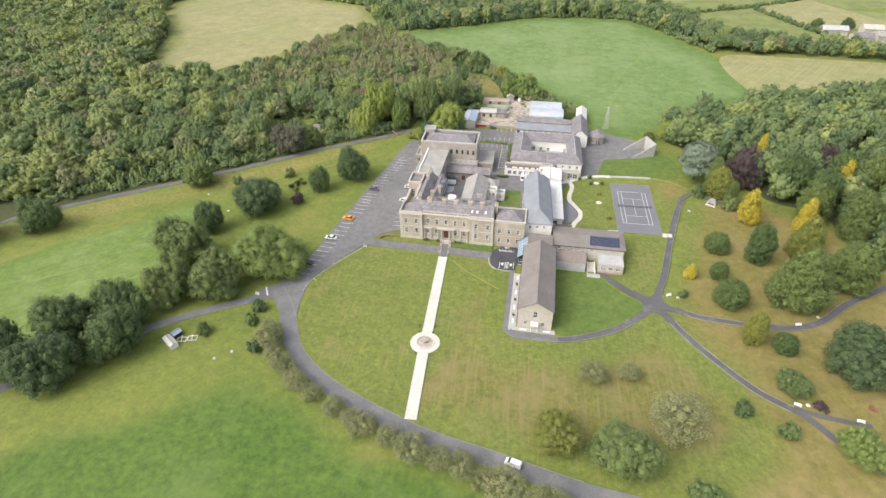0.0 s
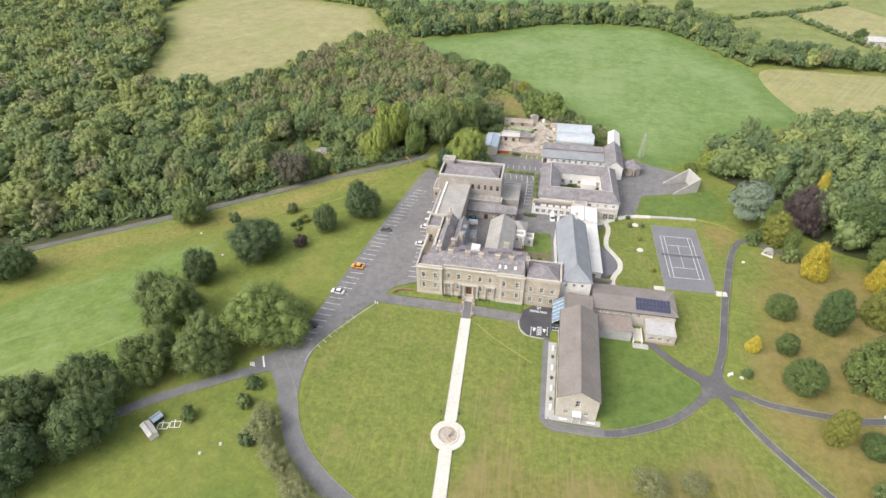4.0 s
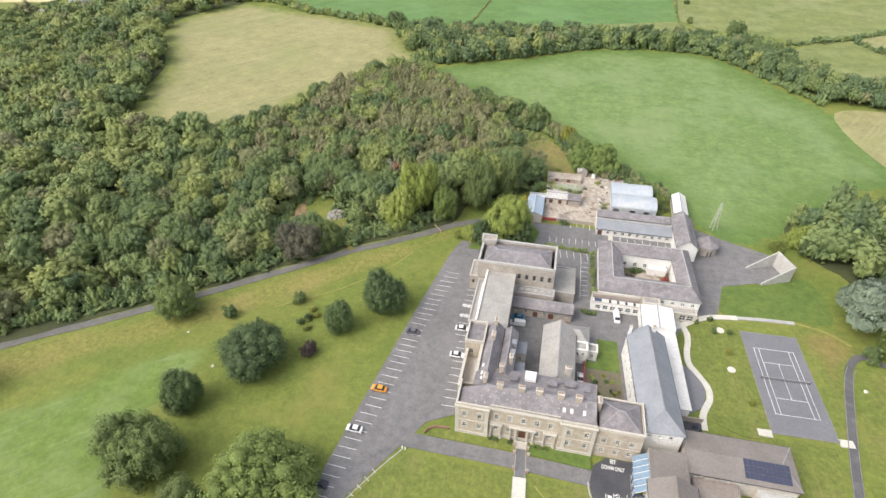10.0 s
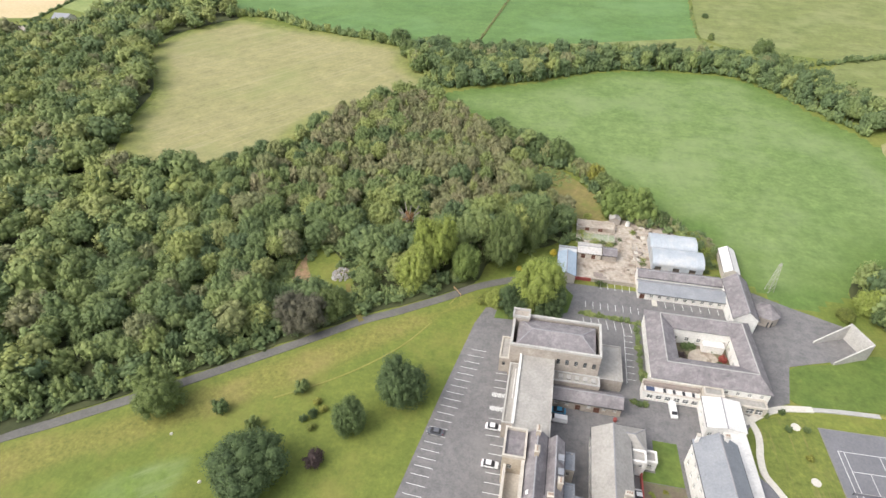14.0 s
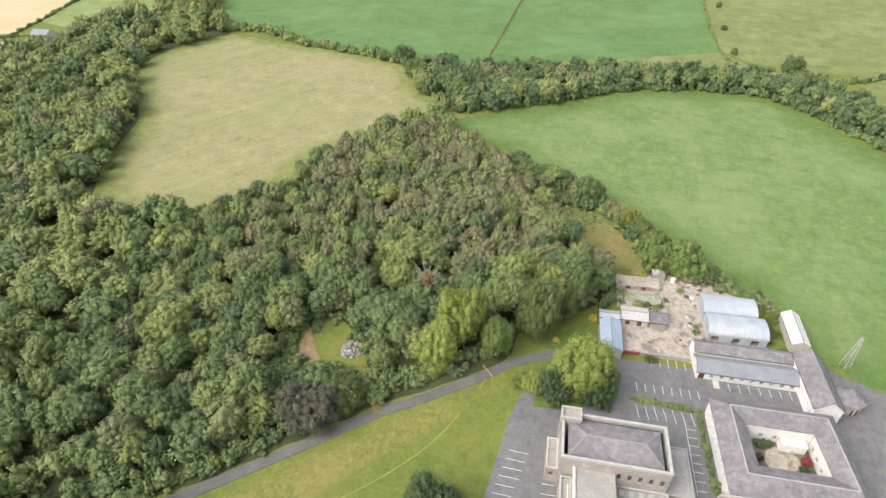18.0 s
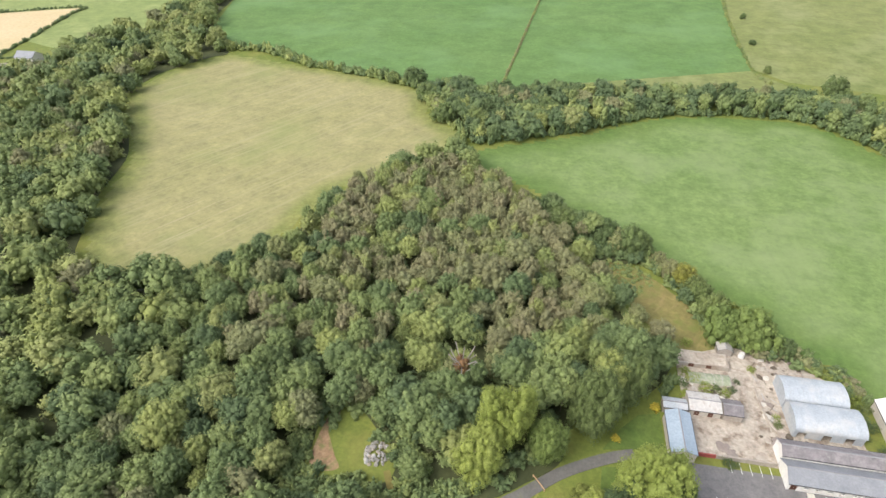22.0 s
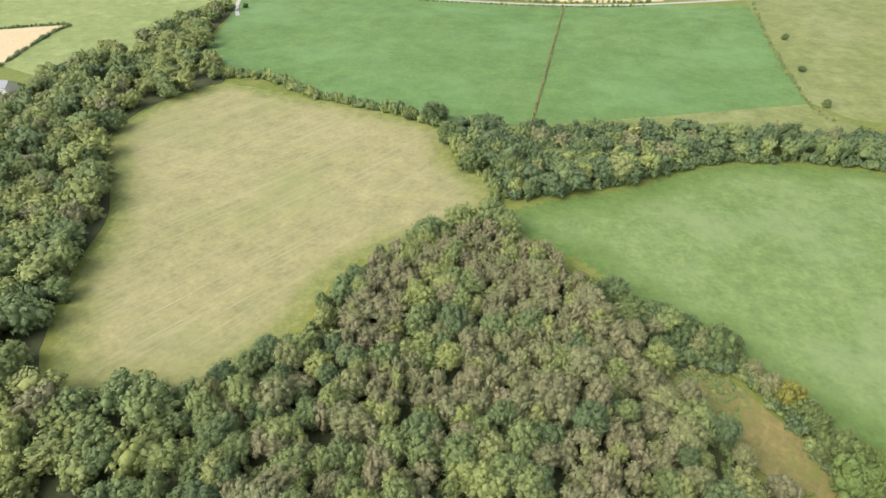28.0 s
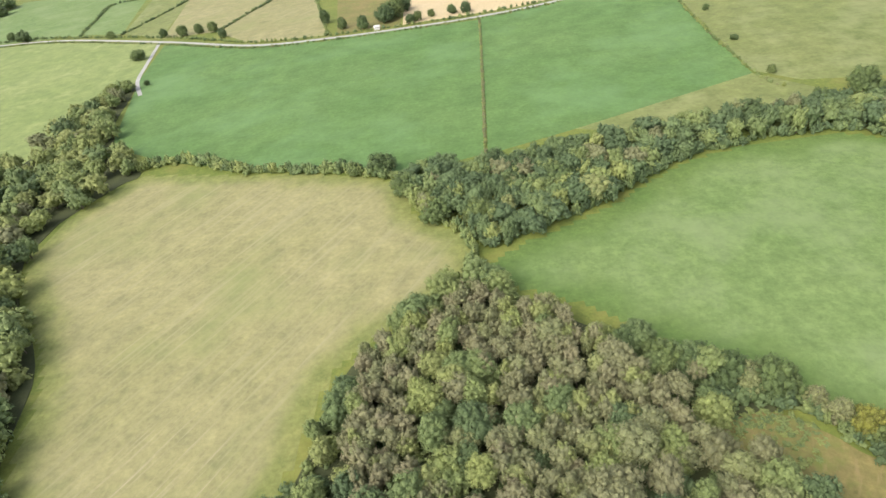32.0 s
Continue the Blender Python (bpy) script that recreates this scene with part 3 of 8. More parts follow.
def stuff(name, places, label, category, material=None, trunks=True):
    """Many crowns joined: rows of (x, y, base, radius, height, variant, tint)."""
    rng = np.random.default_rng(len(places))
    vs, ts, qs, tn, n = [], [], [], [], 0
    for x, y, z, r, h, (v, t, q), tint in places:
        a, b, k = rng.uniform(0, 6.28), rng.uniform(0, 6.28), 1 + rng.uniform(-0.24, 0.24)
        c, s = math.cos(a) * r * k, math.sin(a) * r * k
        c2, s2 = math.cos(a) * r / k, math.sin(a) * r / k
        lean = v[:, 2] * r * rng.uniform(0, 0.3)
        vs.append(np.stack([v[:, 0] * c - v[:, 1] * s2 + x + lean * math.cos(b), v[:, 0] * s + v[:, 1] * c2 + y + lean * math.sin(b), v[:, 2] * h + z], 1))
        ts.append(t + n)
        qs.append(q + n)
        tn.append(np.full(len(v), tint))
        n += len(v)
    root = thing(name, label=label, category=category, kind="stuff")
    me = mesh_arrays("crowns", np.concatenate(vs), np.concatenate(ts), np.concatenate(qs), material or M_WOOD, np.concatenate(tn))
    tagged(part("crowns", me, None, root), kind="stuff")
    if trunks:
        bm_v, bm_q = [], []
        for i, (x, y, z, r, h, _, _) in enumerate(places):
            k = 0.16 + 0.015 * h
            ring = [(math.cos(b) * k, math.sin(b) * k) for b in (0, 1.26, 2.51, 3.77, 5.03)]
            bm_v += [(x + p, y + q, 0.0) for p, q in ring] + [(x + p * 0.5, y + q * 0.5, z + h * 0.4) for p, q in ring]
            bm_q += [(10 * i + j, 10 * i + (j + 1) % 5, 10 * i + 5 + (j + 1) % 5, 10 * i + 5 + j) for j in range(5)]
        me = mesh_arrays("trunks", np.array(bm_v), np.zeros((0, 3), int), np.array(bm_q), M_BARK)
        tagged(part("trunks", me, None, root), kind="stuff")
    return root


def trunk_mesh(name, limbs=6, seed=0):
    """A tapered trunk with limbs, one unit high, for a crown of one unit radius."""
    rng = random.Random(seed)
    bm = bmesh.new()
    tube(bm, 0, 0, 0, 0.55, 0.06, 0.035, 8)
    for i in range(limbs):
        a, z = 2.4 * i, 0.26 + 0.04 * i
        o = Vector((0, 0, z))
        d = Vector((math.cos(a) * 0.5, math.sin(a) * 0.5, rng.uniform(0.16, 0.3)))
        s = Vector((-d.y, d.x, 0)).normalized() * 0.02
        slab(bm, o - s / 2, d, s, Vector((0, 0, 0.03)))
    return mesh_of(name, bm, M_BARK)


TRUNK = trunk_mesh("trunk")
_crowns = {}


def tree(name, x, y, r, h, variant, material, label, category="tree", base=0.12, group="", thin=1.0):
    """A tree of its own: a trunk with limbs and a crown."""
    e = thing(name, x, y, 0, (x * 37 + y * 53) % 360, label, category, group)
    part("trunk", TRUNK, None, e, m=Matrix.Diagonal((r * 0.7 * thin, r * 0.7 * thin, h, 1)))
    key = (id(variant), material.name)
    if key not in _crowns:
        _crowns[key] = mesh_arrays("crown", *variant, material)
    part("crown", _crowns[key], None, e, m=Matrix.Translation((0, 0, h * base)) @ Matrix.Diagonal((r, r, h * (1 - base), 1)))
    return e


def scatter(poly, step, seed, holes=(), jitter=0.38):
    rng = random.Random(seed)
    xs, ys = [p[0] for p in poly], [p[1] for p in poly]
    out, y, k = [], min(ys), 0
    while y < max(ys):
        x = min(xs) + (k % 2) * step / 2
        while x < max(xs):
            px, py = x + rng.uniform(-jitter, jitter) * step, y + rng.uniform(-jitter, jitter) * step
            if inside(px, py, poly) and not any(inside(px, py, hole) for hole in holes):
                out.append((px, py))
            x += step
        y += step * 0.87
        k += 1
    return out


def along(pts, step, spread, seed):
    """Places along a rounded line, scattered to both sides."""
    rng = random.Random(seed)
    line = [Vector(p) for p in smooth_line(pts)]
    out, left = [], 0.0
    for a, b in zip(line, line[1:]):
        d, length = (b - a), (b - a).length
        while left < length:
            p = a + d * (left / length)
            out.append((p.x + rng.uniform(-spread, spread), p.y + rng.uniform(-spread, spread)))
            left += step * rng.uniform(0.7, 1.3)
        left -= length
    return out

# ---- the ground, fields and roads ----
bm = bmesh.new()
slab(bm, (-4000, -3000, -2), (8000, 0, 0), (0, 8000, 0), (0, 0, 2))
solo("ground", bm, M_GROUND, "wide green meadow ground of the estate", "ground", kind="structure")

HAYFIELD = [(-300, 538), (-237, 522), (-183, 508), (-148, 487), (-143, 459), (-121, 442), (-123, 414), (-151, 390), (-168, 372), (-175, 341), (-187, 317), (-206, 305), (-240, 308), (-264, 346), (-279, 390), (-320, 444), (-330, 490), (-313, 524)]
PASTURE = [(62, 482), (21, 485), (-20, 476), (-62, 448), (-108, 426), (-116, 409), (-86, 392), (-56, 362), (-33, 344), (-14, 320), (4, 306), (17, 294), (25, 274), (40, 261), (69, 279), (92, 309), (121, 327), (113, 400), (98, 425), (84, 455)]
soft_sheet("hay_field", [((x + 227) * 1.03 - 227, (y - 425) * 1.03 + 425) for x, y in HAYFIELD], M_HAY, "mown straw-coloured hay field between woods", "field", 13)
soft_sheet("mown_patch", [(-246, 338), (-238, 316), (-208, 313), (-190, 322), (-181, 340), (-190, 366), (-222, 376), (-248, 358)], M_MOWN, "patch of the hay field with faint pale swaths", "field", 14)
soft_sheet("pasture", PASTURE, M_GRAZED, "smooth light green pasture bordered by trees", "field", 16)
sheet("crop_field", [(-350, 592), (-300, 557), (-238, 529), (-184, 513), (-147, 500), (-107, 510), (-92, 758), (-160, 766), (-226, 772), (-306, 785), (-414, 850), (-392, 735)], 0.03, M_DEEP, "deep green crop field beyond the hedge", "field", rounded=False)
sheet("crop_field", [(-105, 509), (-57, 524), (52, 563), (61, 672), (75, 790), (-15, 778), (-90, 764)], 0.04, M_DEEP, "deep green crop field beyond the tree belt", "field", rounded=False)
sheet("far_field", [(54, 566), (70, 545), (130, 530), (330, 560), (420, 900), (80, 880), (63, 672)], 0.03, M_FARPALE, "pale grazed field behind a thin hedge", "field", rounded=False)
sheet("far_field", [(-57, 524), (-18, 505), (47, 512), (90, 505), (52, 563)], 0.02, M_FARPALE, "pale rough strip beside the tree belt", "field", rounded=False)
sheet("far_field", [(-395, 735), (-425, 858), (-612, 950), (-800, 975), (-900, 700), (-520, 560), (-420, 525), (-375, 600)], 0.03, M_FARLIME, "pale green pasture with faint tracks", "field", rounded=False)
sheet("stubble_field", [(-474, 512), (-486, 566), (-500, 622), (-503, 641), (-560, 616), (-640, 570), (-640, 490), (-520, 500)], 0.05, M_TAN, "small tan stubble field behind the wood", "field", rounded=False)
sheet("far_field", [(-426, 872), (-364, 866), (-332, 990), (-340, 1150), (-470, 1150), (-469, 1075)], 0, M_STRAW, "straw-coloured far pasture beyond the road", "field", rounded=False)
sheet("far_field", [(-362, 862), (-310, 800), (-232, 785), (-268, 944), (-280, 1100), (-336, 1100), (-332, 986)], 0, M_STRAW, "straw-coloured far field beyond the road", "field", rounded=False)
sheet("far_field", [(-495, 926), (-430, 874), (-468, 1075), (-475, 1200), (-560, 1200)], 0, M_FARPALE, "pale green far field beyond the road", "field", rounded=False)
sheet("far_field", [(-562, 955), (-498, 928), (-555, 1130), (-560, 1250), (-850, 1300), (-800, 1000)], 0, M_PASTURE, "green far pasture beyond the road", "field", rounded=False)
sheet("far_field", [(-222, 785), (-250, 1000), (-165, 940), (-162, 780)], 0.04, M_ROUGH, "rough grass paddock beyond the road", "field", rounded=False)
sheet("stubble_field", [(-160, 780), (-165, 1000), (40, 1050), (0, 795), (-60, 780)], 0.04, M_TAN, "golden stubble field beyond the road", "field", rounded=False)
sheet("stubble_field", [(115, 399), (122, 328), (150, 345), (193, 349), (230, 380), (220, 400), (170, 404)], 0.03, M_STRAW, "straw-coloured field beside the tree belt", "field")
sheet("far_field", [(132, 440), (210, 415), (300, 430), (340, 520), (160, 560), (120, 500)], 0.03, M_FARPALE, "pale fields beyond the tree belt", "field", rounded=False)
sheet("stubble_field", [(171, 538), (196, 486), (246, 482), (262, 505), (225, 576)], 0.06, M_STRAW, "small straw-coloured field among hedges", "field", rounded=False)

soft_sheet("west_pasture", [(-104, 118), (-117.5, 128), (-121, 140), (-122, 152), (-119, 166), (-119.5, 178), (-127, 178.5), (-134, 174), (-146, 165.5), (-157, 155.5), (-168.6, 144.5), (-200, 118), (-270, 90), (-250, 30), (-150, 60), (-122, 100)], M_LUSH, "lush green pasture below the lane", "field", 5, 2.0)
soft_sheet("south_field", [(-66, 92), (-56, 93), (-46, 87), (-30, 80), (-12, 75), (8, 70), (10, 20), (-80, -20), (-170, 10), (-150, 45), (-125, 63), (-103, 79), (-89, 87), (-76, 93)], M_SOUTH, "bright green rough field below the drive", "field", 9)

DRIVE = [(-80, 128), (-71.5, 117), (-65, 105), (-57, 97), (-45.5, 90), (-30, 83.8), (-18.8, 80.3), (-1.7, 77), (9, 74.6), (18, 72.8), (40, 70), (70, 64)]
OVAL = [(-69, 134), (-63, 146), (-57.5, 154.5), (-30, 154.5), (-12.5, 154.5), (-11, 150), (-3.5, 149), (-3.4, 121), (12, 118.5), (27, 124), (36, 132), (41, 138), (44, 134), (50, 123), (62, 107), (70, 100), (60, 80), (30, 74), (9, 77.5), (-18, 83), (-44, 92.5), (-54.5, 99), (-62, 106.5), (-67.5, 118)]
sheet("front_lawn", OVAL, 0.035, M_LAWN, "mown lawn with dry patches before the mansion", "lawn", rounded=False)
soft_sheet("dry_lawn", [(-34, 85), (-8, 80.5), (20, 77.5), (56, 82), (65, 99), (52, 118), (41.5, 131.5), (27, 120.5), (12, 116), (-6, 117), (-6.5, 146), (-16, 150), (-24, 120)], M_DRYLAWN, "drier streaked part of the front lawn", "lawn", 9, 2.0)
ribbon("lawn_track", [(-24.8, 152.3), (-22, 149.5), (-18.3, 146.6), (-12, 142.5), (-7.3, 139.5)], 0.45, 0, surf("worn_grass", (0.22, 0.225, 0.055), (0.27, 0.255, 0.075), 0.3, 1.5), "faint yellow track worn into the lawn", "track")
ribbon("meadow_track", [(-69.6, 248), (-75, 235), (-81.5, 223), (-90, 213), (-99, 205), (-112, 196)], 0.5, 0, bpy.data.materials["worn_grass"], "faint trodden line across the meadow", "track")
soft_sheet("park_grass", [(46.5, 142), (49, 156), (53.5, 176), (60, 200), (67, 209), (84, 213), (112, 203), (135, 178), (150, 150), (140, 90), (100, 60), (60, 66), (40, 72), (58, 92), (56, 110), (50, 122), (44, 134)], M_PARKGRASS, "dry olive-tan park grass under scattered conifers", "lawn", 9, 2.5)
sheet("wing_lawn", [(10.6, 124.5), (20, 123), (29, 128), (37, 136), (38.5, 139.5), (31, 144.5), (24, 152), (10.6, 153)], 0.045, M_BRIGHT, "bright green lawn beside the brown-roofed wing", "lawn")
sheet("court_lawn", [(34.5, 172), (34.5, 157), (31, 150), (36, 146), (40, 143), (43.5, 147), (45, 160), (48.5, 178), (33, 178)], 0.045, M_LAWN, "lawn between the annexe and the court", "lawn", rounded=False)
sheet("garden_lawn", [(16.5, 182), (32.5, 179), (32.7, 215), (24, 218), (17.5, 213), (16.4, 202), (18, 196), (21, 192)], 0.045, M_LAWN, "garden lawn beside the tennis court", "lawn")
sheet("paddock", [(29, 223.5), (50, 224.5), (62, 226), (60, 246), (46, 241), (31, 236)], 0.045, M_BRIGHT, "grass plot behind the tennis court", "lawn")
soft_sheet("worn_patch", [(46, 216), (52, 222), (62, 223), (66, 214), (60, 206), (56, 194), (52, 180), (48.5, 181), (50, 196), (51, 208)], M_PARKGRASS, "worn tan grass behind the court", "lawn", 4, 1.5)
soft_sheet("lane_verge", [(-215, 128), (-190, 158.5), (-163, 178), (-140, 195), (-113, 216.5), (-97.7, 229), (-80.6, 240.6), (-64, 252.5), (-60, 247), (-72, 232), (-92, 212), (-112, 194), (-134, 176), (-160, 158), (-190, 134)], M_VERGE, "rough yellowing meadow grass along the lane", "verge", 5, 2.0)

CARPARK = [(-76.6, 134.7), (-72, 170), (-67, 205), (-62, 236), (-59.5, 244), (-50, 247), (-39, 248), (-34, 262), (-10, 262), (20, 266), (26, 270), (38, 264), (52, 258), (57, 251), (45, 242), (31, 237), (27.5, 223), (19, 219), (11, 206), (8, 168), (-2, 168), (-14, 172), (-47, 168), (-54, 164), (-58, 157), (-64, 147), (-70, 136), (-72, 126), (-80, 124)]
sheet("drive_junction", [(-84.6, 123.4), (-80, 122.9), (-76.5, 122), (-74, 118.8), (-72.6, 113), (-68, 113.2), (-69.6, 122.7), (-70.3, 131), (-70.4, 136), (-77.6, 134.5), (-80.5, 130.5), (-85.5, 125.6)], 0, M_DRIVE, "asphalt meeting of drive and car park", "road")
sheet("car_park", CARPARK, 0.06, M_ASPH, "worn grey asphalt car park round the buildings", "car park", rounded=False)
CARPARK_Z = 0.02 + 0.004 * _layer[0]
ribbon("drive", DRIVE, 4.5, 0.07, M_DRIVE, "curved grey asphalt drive round the front lawn", "road")
ribbon("branch_drive", [(-76, 127), (-95, 115.5), (-110, 104.5), (-126, 88), (-150, 62)], 3.2, 0.065, M_DRIVE, "narrow asphalt drive under the trees", "road")
ribbon("front_walk", [(-60, 158.2), (-53, 158), (-32, 157.8), (-11, 157)], 4.2, 0.08, M_ASPH, "grey asphalt walk before the mansion", "path")
LANE = [(-260, 100), (-187, 161), (-163, 178.4), (-140, 195.5), (-113, 217), (-97.7, 229.6), (-88, 235.8), (-80.6, 241), (-73, 246.4), (-64.6, 253.2), (-54, 259), (-46, 262)]
ribbon("lane", LANE, 3.1, 0.06, M_LANE, "narrow gravelly lane along the wood", "road")
RP = 2.0
ribbon("park_path", [(-3, 121.2), (0, 119.6), (14, 120), (27.4, 125.7), (36.5, 133.5), (41.8, 140)], RP, 0.07, M_PATH, "curving dark asphalt park path", "path")
ribbon("park_path", [(41.8, 139), (46.8, 155.3), (51.5, 175.8), (58, 200), (61, 208), (66, 212.5), (74, 208), (84, 203)], RP, 0.074, M_PATH, "asphalt park path past the court", "path")
ribbon("park_path", [(42, 139.6), (32.3, 147), (25.4, 154.8)], 2.4, 0.078, M_PATH, "short asphalt path to the annexe", "path")
ribbon("park_path", [(41.5, 141), (56.8, 136.3), (77.6, 135.6), (90, 140), (101.7, 150.4), (117, 161), (140, 172)], RP, 0.082, M_PATH, "asphalt park path among the trees", "path")
ribbon("park_path", [(41.5, 140.5), (51.5, 124.6), (63.3, 110.5), (74, 103.5), (80.4, 96), (88, 89), (110, 72)], RP, 0.086, M_PATH, "asphalt park path down to the gate", "path")
ribbon("park_path", [(73, 105), (80, 103.5), (90, 102.5)], 1.5, 0.09, M_PATH, "short branch of the park path", "path")


def meeting(name, cx, cy, arms, half, reach, neck, material, label):
    """Where paths meet: one arm to each heading, with rounded corners between."""
    arms, out = sorted(arms), []
    for i, a in enumerate(arms):
        b = arms[(i + 1) % len(arms)] + (360 if i == len(arms) - 1 else 0)
        d, s = Vector((math.cos(radians(a)), math.sin(radians(a)))), Vector((-math.sin(radians(a)), math.cos(radians(a))))
        mid, gap = radians((a + b) / 2), b - a
        out += [d * reach - s * half, d * (reach + 0.4), d * reach + s * half]
        k = neck * (0.85 if gap > 100 else 1.25)
        e, n_ = Vector((math.cos(radians(b)), math.sin(radians(b)))), Vector((math.sin(radians(b)), -math.cos(radians(b))))
        out += [d * reach * 0.62 + s * half * 1.12, Vector((math.cos(mid), math.sin(mid))) * k, e * reach * 0.62 + n_ * half * 1.12]
    return sheet(name, [(cx + p.x, cy + p.y) for p in out], 0, material, label, "path")


meeting("path_junction", 42, 140.3, (72, 143, 231, 301, 346), 1.16, 8.0, 3.0, M_PATH, "wide asphalt meeting of the park paths")
ribbon("country_road", [(-1000, 1010), (-802, 985), (-612, 955), (-424, 860), (-306, 790), (-226, 773), (-160, 768), (-90, 768), (-17, 781), (120, 830)], 4.6, 0.08, M_ROAD, "country road across the far fields", "road")
ribbon("country_road", [(-424, 860), (-405, 780), (-392, 730), (-372, 690)], 3.4, 0.09, M_ROAD, "side road running down to the wood", "road")

# kerbs along the lawns, real steps
for pts, shift, label in ((DRIVE[:10], 2.35, "pale kerb along the front drive"), ([(-71, 128), (-69.6, 135), (-63.5, 146.5), (-58, 155)], 0.0, "pale kerb along the car park")):
    solo("kerb", ribbon_bm(pts, 0.2, 0.17, 0.17, shift=shift), M_EDGE if shift else M_KERB, label, "kerb", kind="structure")

for pts in ([(-3, 121.2), (0, 119.6), (14, 120), (27.4, 125.7), (34.5, 131.5)], [(43.8, 147.5), (46.8, 155.3), (51.5, 175.8), (58, 200), (61, 207)], [(50.5, 138.2), (56.8, 136.3), (77.6, 135.6), (90, 140), (101.7, 150.4), (117, 161)], [(46.2, 133), (51.5, 124.6), (63.3, 110.5), (72, 104.6)]):
    for s in (-1, 1):
        solo("path_edging", ribbon_bm(pts, 0.16, 0.42, 0.4, shift=s * (RP / 2 + 0.08)), M_EDGE, "narrow pale edging along the park path", "kerb", kind="structure")

# ---- woods and hedges ----
WOOD = [(-230, 150), (-192, 171), (-166, 191.5), (-146, 206), (-120, 227.5), (-101, 241), (-78, 258.5), (-60, 270), (-40, 283), (-33, 298), (-44, 316), (-53, 333), (-47, 341), (-38, 346), (-70, 370), (-112, 404), (-124, 407), (-150, 384), (-165, 368), (-172, 338), (-184, 314), (-206, 301), (-242, 304), (-268, 346), (-283, 392), (-324, 447), (-334, 490), (-318, 528), (-308, 545), (-340, 582), (-366, 630), (-386, 712), (-400, 705), (-405, 600), (-416, 540), (-416, 490), (-440, 458), (-470, 425), (-400, 350), (-320, 260)]
GLADES = [[(-56, 260), (-50, 270), (-43, 277), (-36, 277), (-36, 260)], [(-131, 263), (-116, 265), (-103, 253), (-98, 236), (-106, 231), (-117, 235), (-130, 239)], [(-56, 345), (-40, 345), (-28, 337), (-15, 320), (-17, 298), (-29, 298), (-46, 318), (-58, 333)]]
BIRCH = [(-122, 402), (-158, 376), (-160, 335), (-143, 312), (-122, 305), (-94, 322), (-74, 344), (-80, 372), (-95, 388)]
THIN = [(-122, 402), (-160, 372), (-172, 322), (-200, 290), (-190, 272), (-120, 276), (-76, 290), (-40, 302), (-52, 318), (-66, 340), (-90, 388)]
CLEAR = [[(-126, 260), (-119.5, 260), (-111, 252), (-106, 243), (-114, 243), (-125.5, 243)], [(-58, 339), (-44, 341), (-27, 326), (-21, 316), (-20, 303), (-30, 303), (-43, 321)]]
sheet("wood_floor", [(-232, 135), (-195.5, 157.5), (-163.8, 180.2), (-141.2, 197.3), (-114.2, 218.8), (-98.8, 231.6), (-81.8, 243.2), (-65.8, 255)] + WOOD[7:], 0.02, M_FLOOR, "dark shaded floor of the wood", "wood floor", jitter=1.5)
sheet("rough_clearing", [(-62, 339), (-52, 343), (-44, 342), (-36, 337), (-27, 327), (-20, 317), (-19, 303), (-30, 302), (-43, 320)], 0.03, M_ROUGH, "rusty brown rough grass clearing", "clearing", jitter=3)
sheet("wood_clearing", [(-128, 263), (-119.5, 262.5), (-110.5, 254.5), (-106, 245), (-114, 242.5), (-126.5, 241.5), (-130, 250)], 0.04, M_GROUND, "grassy clearing in the wood", "clearing", jitter=2)
sheet("lane_green", [(-54, 262), (-49.6, 268.5), (-44, 274.5), (-38.2, 276), (-38, 263.8), (-45, 263.6)], 0, M_BRIGHT, "bright green grass between lane and farm yard", "lawn", rounded=False)
ribbon("wood_track", [(-97.5, 229.5), (-101, 234), (-105, 240), (-108, 246)], 1.7, 0, M_DRY, "grassy track into the wood", "track")
sheet("bare_earth", [(-128.5, 262), (-125.5, 262.5), (-124.5, 258), (-126.5, 254.5), (-124, 250), (-121.5, 244.5), (-124, 242.5), (-127.5, 244), (-129.5, 250), (-128.6, 256)], 0, surf("red_earth", (0.3, 0.19, 0.11), (0.38, 0.26, 0.16), 0.3, 1.5, stain=(0.17, 0.19, 0.06), stain_at=(0.5, 0.68), stain_scale=0.35, mid=0.6), "bare reddish earth in the clearing", "earth", jitter=2.5)
rng = random.Random(4)
near, rest = [], []
for x, y in scatter(WOOD, 4.9, 31, GLADES, 0.4):
    wide = inside(x, y, THIN)
    if not wide:
        continue
    core = inside(x, y, BIRCH)
    if noise.noise((x * 0.035, y * 0.035, 2)) + 0.5 * noise.noise((x * 0.11, y * 0.11, 6)) > (-0.3 if core else 0.3):
        rest.append((x, y, rng.uniform(1.6, 4.6), rng.uniform(2.8, 3.9), rng.uniform(6.0, 8.4), rng.choice(BIRCHES), min(1.0, max(0.64, rng.gauss(0.8, 0.12)))))
birch_at = collections.defaultdict(list)
for p in rest:
    birch_at[int(p[0] // 6), int(p[1] // 6)].append(p)
